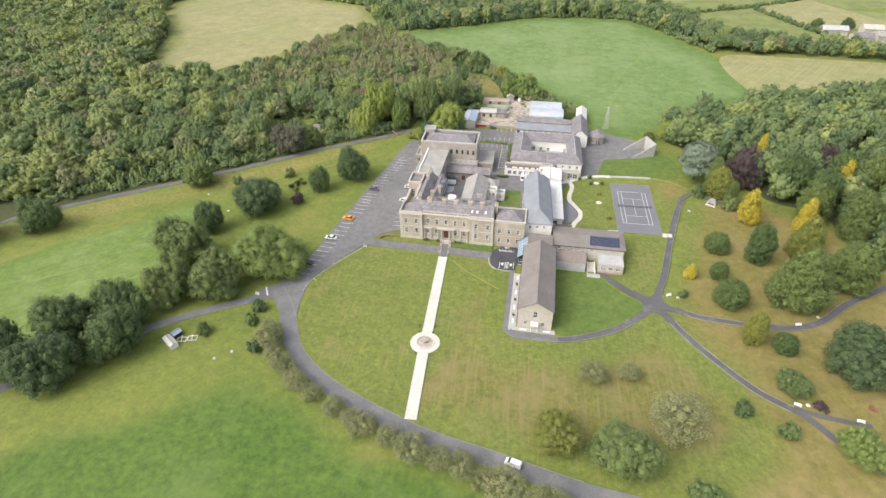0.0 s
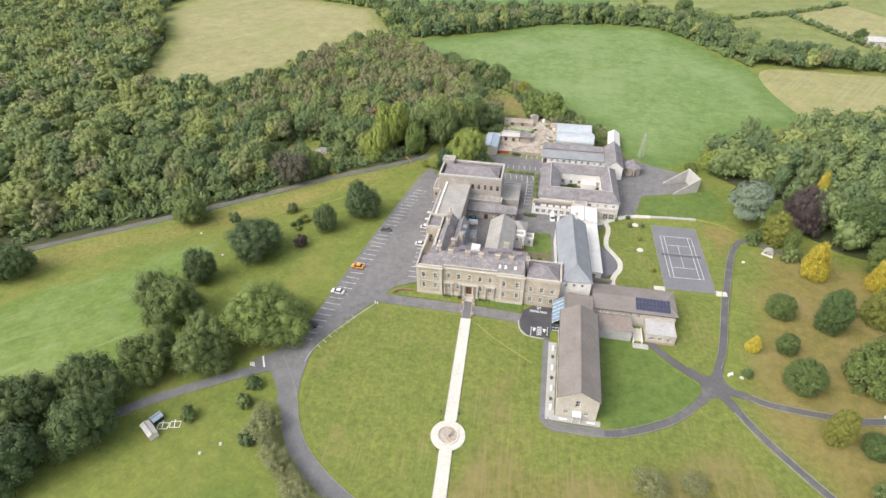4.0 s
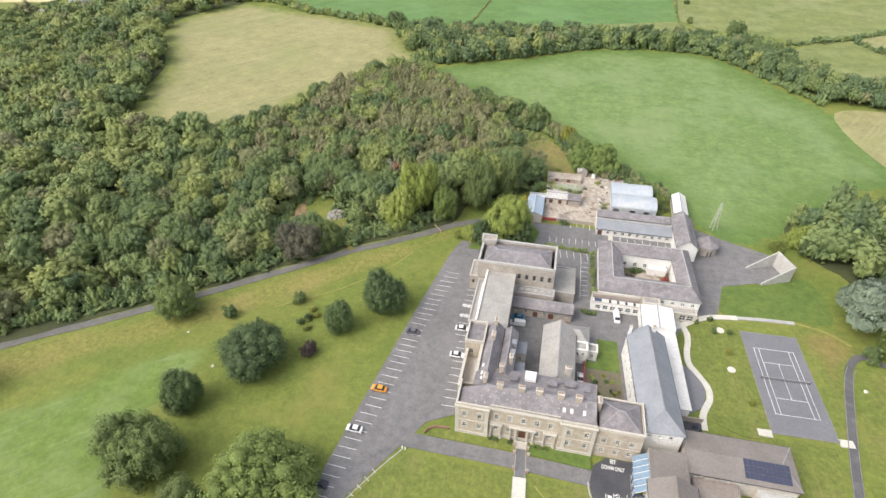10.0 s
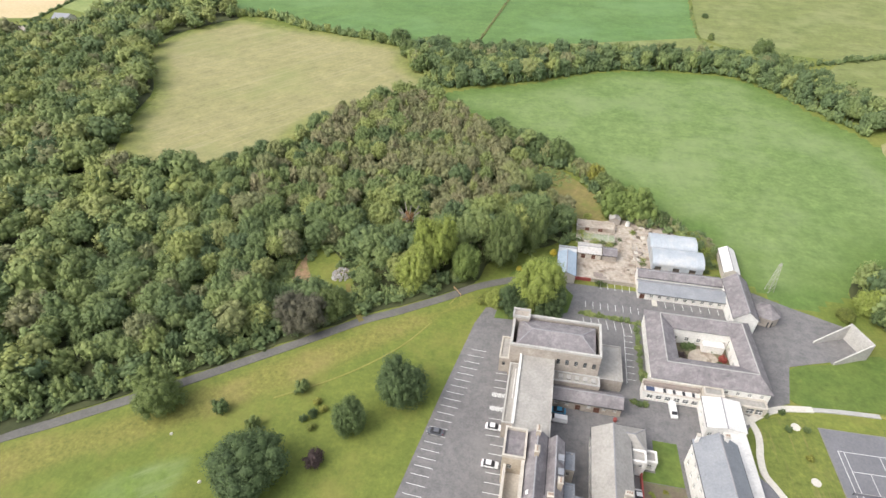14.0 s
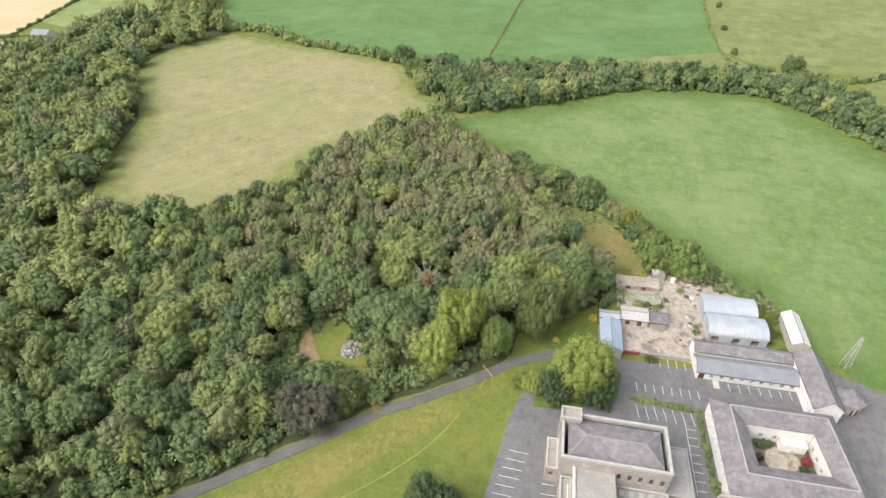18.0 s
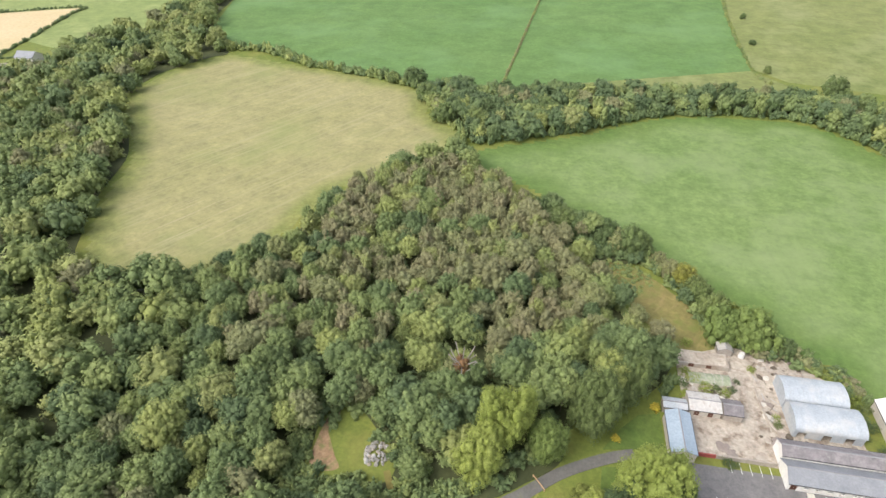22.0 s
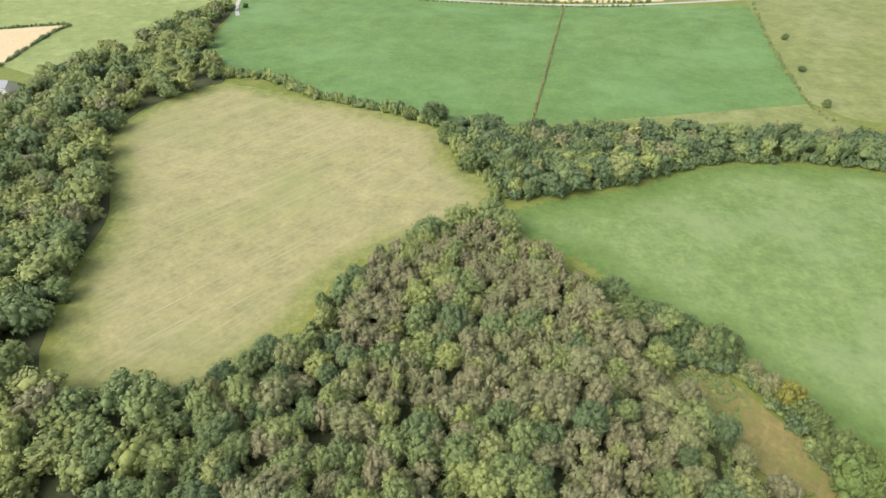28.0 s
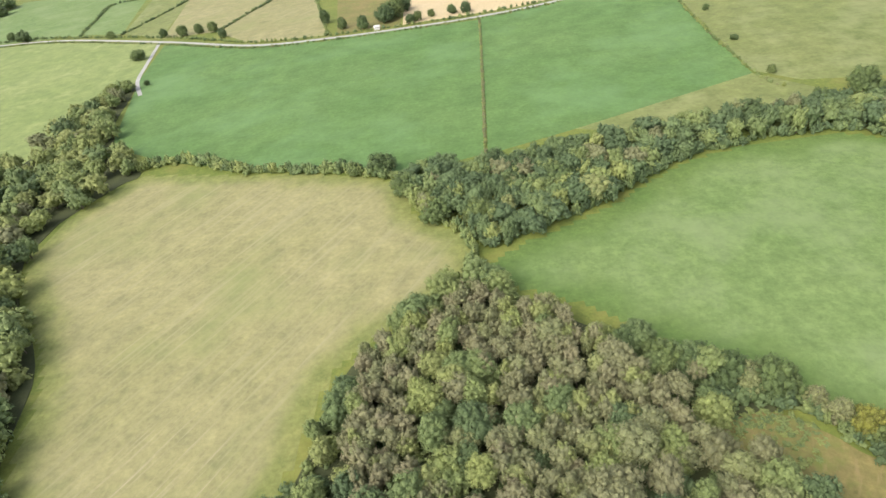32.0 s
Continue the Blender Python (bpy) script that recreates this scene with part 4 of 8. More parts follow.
for x, y in scatter(WOOD, 7.3, 3, GLADES, 0.4):
    cell = (int(x // 6), int(y // 6))
    by = sum(math.hypot(p[0] - x, p[1] - y) < 3.9 for i in (-1, 0, 1) for j in (-1, 0, 1) for p in birch_at[cell[0] + i, cell[1] + j])
    if by and rng.random() > (0.5 if by == 1 else 0.06):
        continue
    patch = noise.noise((x * 0.02, y * 0.02, 5))
    # crowns west of -200 get a lighter tint: distance haze put into leaf colour
    tint = min(0.64, max(0.0, rng.gauss((0.36 if x > -200 else 0.45) + 0.22 * patch, 0.19)))
    if rng.random() < 0.09:
        tint = rng.uniform(0.66, 0.86)
    if x > -66 and 258 < y < 305:
        tint *= 0.5
    if x > -100 and y > 300:
        tint = rng.choice((tint * 0.6, tint * 0.8, rng.uniform(0.66, 0.85)))
    if inside(x, y, BIRCH):
        tint = max(tint, rng.uniform(0.25, 0.6))
    r = rng.choice((rng.uniform(3.4, 4.8), rng.uniform(4.6, 6.0), rng.uniform(5.2, 7.2)))
    if x < -200:
        if rng.random() < (0.5 if y > 430 else 0.2):
            continue
        r *= 1.42 if y > 430 else 1.18
    close = -190 < x < -30 and 200 < y < 400
    row = (x, y, rng.uniform(0.6, 5.2) + (4.5 if -72 < x < -45 and 250 < y < 292 else 0) - (1.6 if x < -160 else 0), r, rng.uniform(6.6, 8.8) + (r - 5.0) * 1.2, rng.choice(FINE if close else COARSE if y > 400 or x < -230 else WILD), tint)
    (near if -172 < x < -45 and 205 < y < 345 and tint < 0.65 and len(near) < 290 else rest).append(row)
low = [(x, y, -0.3, rng.uniform(2.4, 3.8), rng.uniform(2.4, 4.4), rng.choice(SHRUB), rng.uniform(0.0, 0.5)) for x, y in scatter(WOOD, 6.8, 77, CLEAR, 0.45) if -200 < x < -30 and y < 400]
stuff("undergrowth", low, "green undergrowth between the trunks of the wood", "undergrowth", trunks=False)
stuff("woodland", rest, "dense mixed wood of green, olive and brown crowns", "wood")
_near = [mesh_arrays("crown", *w, foliage("leaves_near_%d" % i, tuple((p / 0.72, c) for p, c in GREENS[:5]))) for i, w in enumerate(FINE)]
for x, y, z, r, h, w, tint in near:
    e = thing("woodland_tree", x, y, 0, (x * 71) % 360, "leafy broadleaf tree with a rounded crown in the wood", "tree", "trees of the wood")
    part("trunk", TRUNK, None, e, m=Matrix.Diagonal((r * 0.6, r * 0.6, h, 1)))
    part("crown", _near[[i for i, v in enumerate(FINE) if v is w][0]], None, e, m=Matrix.Translation((0, 0, z)) @ Matrix.Diagonal((r, r, h, 1)))

EASTWOOD = [(60, 278), (90, 297), (125, 314), (195, 338), (240, 330), (250, 180), (150, 150), (118, 175), (112, 203), (92, 214), (84, 238), (70, 252)]
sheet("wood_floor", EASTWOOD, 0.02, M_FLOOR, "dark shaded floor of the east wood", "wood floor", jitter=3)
rows = []
for x, y in scatter(EASTWOOD, 8.2, 8, (), 0.4):
    if y < 272 and rng.random() < 0.68:
        rows.append((x, y, 0.8, rng.uniform(3.4, 5.4), rng.uniform(10, 15), rng.choice(WILDCONE), rng.choice((rng.uniform(-0.2, 0.1), rng.uniform(-0.1, 0.2), rng.uniform(0, 0.25), rng.uniform(0.2, 0.5)))))
    else:
        rows.append((x, y, 2.4, rng.uniform(4.6, 8.4), rng.uniform(8, 12), rng.choice(COARSE), min(0.66, max(0, rng.gauss(0.28, 0.17)))))
stuff("east_woodland", rows, "mixed wood of conifers and broadleaf trees", "wood")

BELT = [(-146, 484), (-144, 464), (-124, 448), (-108, 430), (-62, 451.5), (-20, 479), (21, 488), (62, 486), (84, 460), (100, 429), (116, 409), (170, 410), (240, 406), (240, 420), (170, 425), (130, 440), (114, 470), (97, 502), (50, 512), (-20, 506), (-60, 500), (-104, 490), (-130, 495), (-146, 497)]
rows = [(x, y, rng.uniform(1.0, 3.5), rng.uniform(3.6, 7.4), rng.uniform(6.5, 10.5), rng.choice(FAR), min(0.9, max(0, rng.choice((rng.gauss(0.04, 0.08), rng.gauss(0.1, 0.1), rng.gauss(0.22, 0.14), rng.uniform(0.45, 0.78)))))) for x, y in scatter(BELT, 7.2, 5, (), 0.42)]
stuff("tree_belt", rows, "dense belt of broadleaf trees along the pasture", "tree belt")


def hedge(name, pts, r, h, step, label, spread=0.8, seed=1, tint=(0.1, 0.6)):
    k = random.Random(seed)
    rows = [(x, y, -0.2, r * k.uniform(0.55, 1.45), h * k.uniform(0.6, 1.4), k.choice(SHRUB), k.uniform(*tint)) for x, y in along(pts, step, spread, seed)]
    return stuff(name, rows, label, "hedge", trunks=False)


hedge("field_hedge", [(-310, 548), (-286, 552), (-237, 527), (-183, 512), (-148, 494)], 3.3, 6, 2.6, "thick hedge between hay field and crop", 1.2, 3)
hedge("field_hedge", [(-128, 452), (-121, 440), (-118, 425), (-119, 408)], 2.6, 5, 2.2, "bushy hedge between hay field and pasture", 1.5, 4, (0.3, 0.65))
hedge("belt_edge", [(-122, 447), (-108, 431.5), (-86, 441), (-62, 452), (-40, 466), (-20, 478.5), (0, 484), (21, 487.5), (45, 487), (62, 485), (76, 471), (86, 456), (100, 427), (114, 408)], 2.8, 5.0, 2.2, "shrubby foot of the tree belt along the pasture", 1.6, 21, (0.0, 0.38))
hedge("field_hedge", [(-106, 512), (-98, 640), (-91, 762)], 1.1, 1.5, 1.5, "thin hedge between two crop fields", 0.3, 5, (0.55, 0.85))
hedge("field_hedge", [(58, 540), (53, 566), (62, 680), (78, 800)], 1.6, 2.4, 4, "thin hedge beside the pale field", 0.6, 6, (0.3, 0.7))
hedge("road_hedge", [(-802, 975), (-612, 946), (-436, 858), (-306, 782), (-226, 766), (-160, 761), (-90, 761), (-17, 774)], 1.9, 2.2, 4.4, "low hedge along the country road", 0.6, 7, (0.2, 0.7))
hedge("road_hedge", [(-700, 985), (-612, 968), (-420, 872), (-306, 799), (-226, 781), (-160, 776), (-90, 776), (-10, 790)], 2.2, 3, 5.6, "broken hedge beyond the country road", 1.0, 8, (0.1, 0.6))
hedge("far_hedge", [(-562, 952), (-585, 1040), (-606, 1129), (-560, 1140)], 2.5, 3, 5, "dark hedge across far pastures", 0.6, 9, (0, 0.4))
hedge("far_hedge", [(-495, 924), (-480, 1000), (-469, 1075), (-475, 1180)], 2.5, 3, 5, "dark hedge across far pastures", 0.6, 10, (0, 0.4))
hedge("far_hedge", [(-470, 508), (-484, 566), (-499, 622), (-503, 642), (-560, 618), (-640, 572)], 2.0, 2.6, 3, "dark hedge round the stubble field", 0.6, 11, (0, 0.4))
hedge("far_hedge", [(-362, 864), (-345, 930), (-330, 990), (-336, 1100)], 2.5, 3, 5, "dark hedge across far pastures", 0.6, 18, (0, 0.4))
hedge("far_hedge", [(-231, 786), (-250, 870), (-268, 944)], 2.2, 2.6, 5, "thin hedge across far pastures", 0.6, 19, (0.2, 0.6))
hedge("far_hedge", [(112, 512), (136, 524), (168, 540), (225, 580)], 3, 4, 5, "dark hedge across far fields", 0.6, 12, (0, 0.4))
hedge("far_hedge", [(168, 538), (186, 492), (193, 474), (205, 455)], 3, 4, 5, "dark hedge across far fields", 0.6, 13, (0, 0.4))
hedge("pasture_hedge", [(-36, 346), (-29.5, 338), (-24, 327), (-19, 316), (-14, 309), (-4, 303.5), (7, 301), (13, 297), (17, 290)], 2.3, 3.8, 1.2, "bushy hedge between clearing and pasture", 2.6, 14, (0.0, 0.9))
hedge("wood_edge", [(-197, 165), (-164.5, 185), (-143, 200.5), (-116, 222), (-101, 234.5), (-83.5, 247), (-68, 259)], 2.3, 3.6, 1.3, "shrubby bright edge of the wood along the lane", 1.7, 15, (0.05, 0.5))
hedge("clearing_scrub", [(-133, 240), (-133.5, 252), (-130, 263), (-122, 266.5), (-114, 263), (-107, 256.5), (-102, 249.5), (-99.5, 242)], 2.6, 3.4, 1.7, "leafy green scrub round the clearing", 2.0, 43, (0.2, 0.55))
hedge("clearing_scrub", [(-131, 239.5), (-123, 237.5), (-114, 239), (-108.5, 238)], 2.4, 3.4, 1.7, "leafy green scrub round the clearing", 1.6, 44, (0.2, 0.5))
OPEN = [(-128, 263), (-119.5, 262.5), (-110.5, 254.5), (-106, 247), (-103.5, 240), (-107, 239.5), (-114, 242.5), (-126.5, 241.5), (-130, 250)]
rows = [(x, y, -0.2, rng.uniform(1.3, 2.6), rng.uniform(1.6, 3.4), rng.choice(SHRUB), rng.uniform(0.25, 0.58)) for x, y in scatter([(-136, 268), (-114, 270), (-98, 256), (-93, 238), (-101, 232.6), (-110, 231), (-134, 236)], 2.7, 91, [OPEN], 0.45)]
stuff("clearing_growth", rows, "bright green low growth round the clearing", "undergrowth", trunks=False)
hedge("wood_edge", [(-200, 168.5), (-167, 188.4), (-145.5, 204), (-118.5, 225.5), (-110, 233)], 3.0, 5.6, 1.8, "leafy young growth behind the lane-side shrubs", 1.6, 46, (0.1, 0.55))
hedge("wood_edge", [(-108, 232), (-98, 238.4), (-90, 243.8), (-83, 249)], 2.7, 4.6, 1.5, "taller leafy edge of the wood beside the lane", 1.5, 45, (0.1, 0.5))
rows = [(x, y, -0.2, rng.uniform(0.8, 1.7), rng.uniform(0.7, 1.6), rng.choice(SHRUB), rng.uniform(0.3, 0.64)) for x, y in scatter([(-58, 337), (-50, 343), (-38, 341), (-33, 335), (-36, 327), (-46, 322)], 2.5, 93, (), 0.45)]
stuff("clearing_growth", rows, "low tangled growth in the rough clearing", "undergrowth", trunks=False)
hedge("wood_edge", [(-58, 357), (-53, 351), (-48.5, 346.5), (-43, 345.5), (-37, 344)], 2.7, 5.2, 1.4, "dark leafy edge of the wood beside the rough clearing", 1.4, 47, (0.0, 0.3))
hedge("clearing_scrub", [(-56, 338.5), (-50, 341), (-44, 339.5), (-39, 336)], 1.2, 1.3, 0.5, "low tangled green growth at the head of the clearing", 3.0, 48, (0.2, 0.66))
hedge("wood_edge", [(-33.6, 288.5), (-34.6, 286.5), (-36, 283.4)], 1.8, 3.4, 1.1, "dark leafy scrub between the wood and the sheds", 0.9, 49, (0.0, 0.35))
hedge("wood_edge", [(-64, 317), (-60, 315), (-56, 314)], 2.3, 4.2, 1.5, "young leafy growth between the birches", 1.2, 50, (0.1, 0.5))
hedge("wood_edge", [(-48.5, 318), (-45.5, 314.5), (-42.5, 310.5)], 1.7, 2.6, 1.2, "green scrub at the foot of the wood beside the clearing", 0.9, 51, (0.1, 0.55))
hedge("yard_hedge", [(-29, 247.5), (-20, 247), (-10.5, 246)], 1.1, 1.5, 0.9, "clipped hedge between parking rows", 0.3, 16, (0.3, 0.6))
hedge("yard_hedge", [(-11.8, 244), (-11.6, 232), (-11.4, 222)], 1.0, 1.6, 0.9, "clipped hedge along the courtyard building", 0.3, 17, (0.2, 0.5))
for x, y, r, h in ((-160, 504, 8.4, 11), (-174, 507, 5.5, 7), (-146, 480, 9, 11), (-102, 495, 6.5, 10), (-66, 361, 6.5, 11), (-58, 357, 6.5, 11), (-50, 353.5, 6.5, 12), (-42, 349, 7, 12.5), (-75, 368, 6, 10), (60, 512, 6, 10), (-76, 468, 9, 11.5), (-92, 482, 8, 12), (-132, 455, 8, 10.5), (-114, 449, 8, 12), (23, 503, 8, 13), (87, 520, 9, 14), (-126, 470, 7, 10)):
    tree("field_tree", x, y, r, h, FINE[int(x + y) % 10], M_LEAF, "dark green broadleaf tree standing in a hedge line", "tree", 0.06)
for x, y, r, h in ((-347, 836, 5, 9), (-239, 828, 6, 13), (-218, 799, 6, 11), (-197, 788, 7, 12), (-176, 799, 11, 16), (-168, 812, 11, 17), (-160, 830, 9, 14), (-153, 782, 5, 8), (-146, 785, 5, 9), (-133, 792, 4, 7), (-114, 791, 5, 9), (-101, 789, 6, 10), (-421, 800, 8, 10), (-377, 716, 3, 4), (66, 620, 3, 4), (75, 690, 3, 5), (61, 560, 3, 5)):
    tree("field_tree", x, y, r, h, FINE[int(x + y) % 10], M_LEAF, "dark green broadleaf tree beside the country road", "tree", 0.06)
for x, y, r, h in ((-644, 970, 10, 14), (-672, 990, 7, 10), (-503, 914, 6, 8), (-426, 879, 5, 9), (-401, 870, 7, 11), (-384, 872, 6, 10), (-366, 866, 6, 11), (-827, 1195, 18, 16), (-850, 1250, 20, 16), (-880, 1230, 20, 16)):
    tree("field_tree", x, y, r, h, FINE[int(x + y) % 10], M_LEAF, "dark far broadleaf tree among hedged fields", "tree", 0.06)

for x, y, r, h, m_ in ((-24, 334, 4.4, 8.5, M_OLIVE), (-19.5, 325, 4.2, 8, M_MID), (-31.5, 344, 3.4, 6, M_PALE), (-37, 348.5, 5.4, 10, M_LEAF), (-28, 338.5, 3.6, 7, M_PALE), (-21, 329.5, 4.2, 8, M_LEAF), (-16.5, 309.5, 7.2, 13, M_BIG), (-7.6, 308, 8.4, 14, M_BIG), (-17.5, 318, 5.4, 10.5, M_LEAF), (1.5, 305, 4, 6.5, M_LEAF), (-12, 316, 4.6, 9, M_OLIVE)):
    tree("hedge_tree", x, y, r, h, FINE[int(abs(x)) % 10], m_, "bushy olive-green tree in the pasture hedge", "tree", 0.03)

# ---- park trees ----
BROAD = "full round-crowned green broadleaf tree on the lawn"
for x, y, r, h in ((-140.4, 187.5, 7.4, 12.3), (-76.5, 202.9, 7.6, 14.0), (-87.8, 190.8, 5, 11.2), (-105.8, 173.0, 10.3, 13.4), (-118.5, 155.4, 5.9, 12.3), (-116.9, 137.6, 10, 16.8), (-98.0, 123.1, 9.3, 14.6), (-84.6, 137.6, 13, 16.8), (-110.5, 117.3, 7.8, 14.6), (-119.6, 106.7, 8.8, 14.6), (-114.2, 93.8, 9, 15.7), (-132.4, 97.6, 9.8, 15.7), (-124.7, 82.3, 9.8, 15.7), (-182.2, 145.9, 8, 13.4), (-140.0, 81.4, 9.6, 15.7), (-201.5, 134.3, 9, 13.4)):
    tree("park_tree", x, y, r, h, PARK[int(abs(x)) % 6], M_BIG if x == -84.6 else M_MID if x in (-116.9, -140.4) else M_LEAF, BROAD, "tree", 0.06, "park trees")
tree("park_tree", -44.2, 251, 10.2, 18.0, PARK[1], M_LIGHT, "large bright green tree beside the car park", "tree", 0.05)
tree("park_tree", -50.2, 244.8, 6.0, 11, PARK[2], M_LEAF, "dark green tree at the car park's edge", "tree", 0.03)
tree("park_tree", -39.2, 246.4, 6.2, 11.5, PARK[0], M_LEAF, "dark green tree at the car park's edge", "tree", 0.03)
tree("park_tree", -56.5, 245.5, 3.6, 6, PARK[3], M_LIGHT, "low bushy tree at the car park's edge", "tree", 0.0)
for x, y, r, h, w in ((-123.6, 189, 2.7, 4.5, 0), (-104.8, 200, 2.7, 4.5, 1), (-113, 186, 2.4, 4.2, 0), (-81, 117.5, 2.7, 4, 1), (-80.5, 110.8, 2.6, 4, 0), (-93, 105, 2.6, 4, 1), (-74.7, 100.6, 2.5, 3.5, 0), (59, 101.5, 2.6, 4, 1), (68.4, 96, 3, 4.5, 0), (59.4, 103, 2.2, 3.4, 1), (44.3, 75, 4.4, 6, 0), (51, 146, 2, 2.2, 0), (-99, 193, 1.6, 2.6, 1), (-101, 191, 1.4, 2, 0)):
    tree("young_tree", x, y, r, h, BUSH[w], M_LEAF, "small dark green young tree on the grass", "tree", 0.03)
tree("purple_bush", -93.3, 179.5, 3, 4.5, BUSH[0], M_PURPLE, "small dark purple-leaved tree on the grass", "tree", 0.05)
for x, y, r, h in ((-39, 81.5, 3, 4.2), (-52, 87.5, 3, 4), (-56, 90, 2.8, 4), (-62.5, 94.5, 3.2, 4.6), (-69, 101, 3, 4.4), (-28.5, 77.8, 3.2, 4.4), (-15.5, 74.5, 3.4, 4.6), (-4, 71, 3.4, 4.6), (-73.5, 108.5, 3.2, 4.8), (-45, 84, 3.6, 4.5), (-59, 91.5, 3.4, 4.5), (-36, 80, 3.8, 5), (-22, 75.6, 4.6, 6), (-9.5, 73, 4.2, 5), (1.4, 69.5, 5.4, 6), (-72, 104.5, 4.6, 6), (-66, 97, 3.4, 5), (11, 66, 5, 6), (21.2, 106.3, 4.2, 6), (31.3, 108.8, 3.2, 5), (41.9, 94, 7.6, 9)):
    tree("pale_tree", x, y, r * 1.12, h, WISP[int(abs(x) + 1) % 4], M_PALE, "thin pale grey-green tree beside the drive", "tree", 0.08, "pale drive trees")
for x, y, r, h in ((94, 121.5, 11.5, 13), (83.6, 93, 6, 8), (74.3, 112, 4.8, 5)):
    tree("lawn_tree", x, y, r, h, PARK[int(abs(x)) % 6], M_BIG if x == 83.6 else M_LEAF, "green round-crowned tree at the lawn's edge", "tree", 0.05)
tree("lawn_tree", 11.7, 85, 6.6, 9, PARK[3], M_OLIVE, "olive-brown round-crowned tree on the lawn", "tree", 0.05)
tree("lawn_tree", 27.4, 82, 8.8, 11, PARK[0], M_MID, "green round-crowned tree on the lawn", "tree", 0.05)
for x, y, r in ((67.4, 212, 3.5), (78, 203.6, 3.8)):
    tree("dark_shrub", x, y, r, r * 1.6, BUSH[1], M_LEAF, "dark rounded shrub beside the shrine", "shrub", 0.0)
tree("blue_cedar", 68.3, 226, 11, 17, TIERS[0], M_CEDAR, "spreading silvery blue cedar in layers", "tree", 0.1)
tree("copper_beech", 86.6, 224.5, 9.2, 16, PARK[2], M_PURPLE, "dark purple copper beech", "tree", 0.05)
tree("copper_beech", 122, 236, 8, 14, PARK[0], M_PURPLE, "dark purple copper beech among conifers", "tree", 0.05)
for x, y, r, h in ((73.5, 217, 3.4, 15.6), (78.2, 206.5, 2.6, 11.1), (102, 218, 7.4, 19), (112, 211, 7, 17), (106, 201, 6.5, 16), (125, 226, 6.5, 18), (134, 222, 7, 19), (120, 198, 6.5, 16), (85.2, 148.2, 9.4, 21), (105, 160, 8, 16.9), (64.7, 144.5, 5.4, 9), (118, 190, 7, 18.2), (66.7, 174, 4.6, 7.5), (64, 157.6, 3.1, 6.5), (76, 126.7, 3.7, 6), (79.2, 169.5, 4.8, 15)):
    tree("conifer", x, y, r, h, CONE[0 if r > 9 else 1 + int(x) % 2], M_CONE, "dense dark green conifer in the park", "tree", 0.02, "park conifers")
for x, y, r, h in ((74.8, 213, 5.2, 13), (67.3, 128.2, 3.4, 11.7), (96, 176, 6, 15.6)):
    tree("conifer", x, y, r, h, CONE[int(x) % 3], M_OLIVE, "yellow-green tinged upright conifer", "tree", 0.02, "park conifers")
for x, y, r, h in ((82.4, 195.2, 4.6, 13.7), (100.6, 191, 4.2, 14.3), (55, 156.3, 2.2, 5.7), (124, 222, 4, 15.6), (96, 239, 3.4, 16.9)):
    tree("golden_conifer", x, y, r, h, CONE[0], M_GOLD, "bright golden yellow conifer", "tree", 0.02, "golden conifers")
for x, y in ((-97, 195), (-99.5, 197), (-98, 189)):
    tree("yellow_shrub", x, y, 1.5, 1.6, BUSH[0], M_OLIVE, "low yellow-green shrub on the grass", "shrub", 0.0)
for x, y in ((-61, 246.5), (-58, 246), (-59.5, 249)):
    tree("shrub", x, y, 2.4, 2.6, BUSH[1], M_OLIVE, "rounded shrub at the car park edge", "shrub", 0.0)

# ---- building kit ----
def wall_bm(bm, o, u, n, length, z0, z1, thick=0.4, holes=()):
    """A wall from o along u, its thickness along n, with openings (u0, u1, v0, v1) that go through it."""
    o, u, n = Vector((*o, 0)), Vector((*u, 0)), Vector((*n, 0))
    cuts = sorted({0.0, length, *(a for h in holes for a in h[:2])})
    for a, b in zip(cuts, cuts[1:]):
        if b - a < 1e-4:
            continue
        mid, z = (a + b) / 2, z0
        for h in sorted((h for h in holes if h[0] < mid < h[1]), key=lambda h: h[2]):
            if h[2] > z:
                slab(bm, o + u * a + Vector((0, 0, z)), u * (b - a), n * thick, (0, 0, h[2] - z))
            z = h[3]
        if z1 > z:
            slab(bm, o + u * a + Vector((0, 0, z)), u * (b - a), n * thick, (0, 0, z1 - z))
    bmesh.ops.remove_doubles(bm, verts=bm.verts, dist=0.001)
    return bm


def beam(bm, p, q, w, h):
    """A bar from p to q, w wide and h high."""
    p, q = Vector(p), Vector(q)
    d = q - p
    s = d.cross(Vector((0, 0, 1)))
    s = (s.normalized() if s.length > 1e-6 else Vector((1, 0, 0))) * w
    t = s.cross(d).normalized() * h
    return slab(bm, p - s / 2 - t / 2, d, s, t)


_shapes = {}


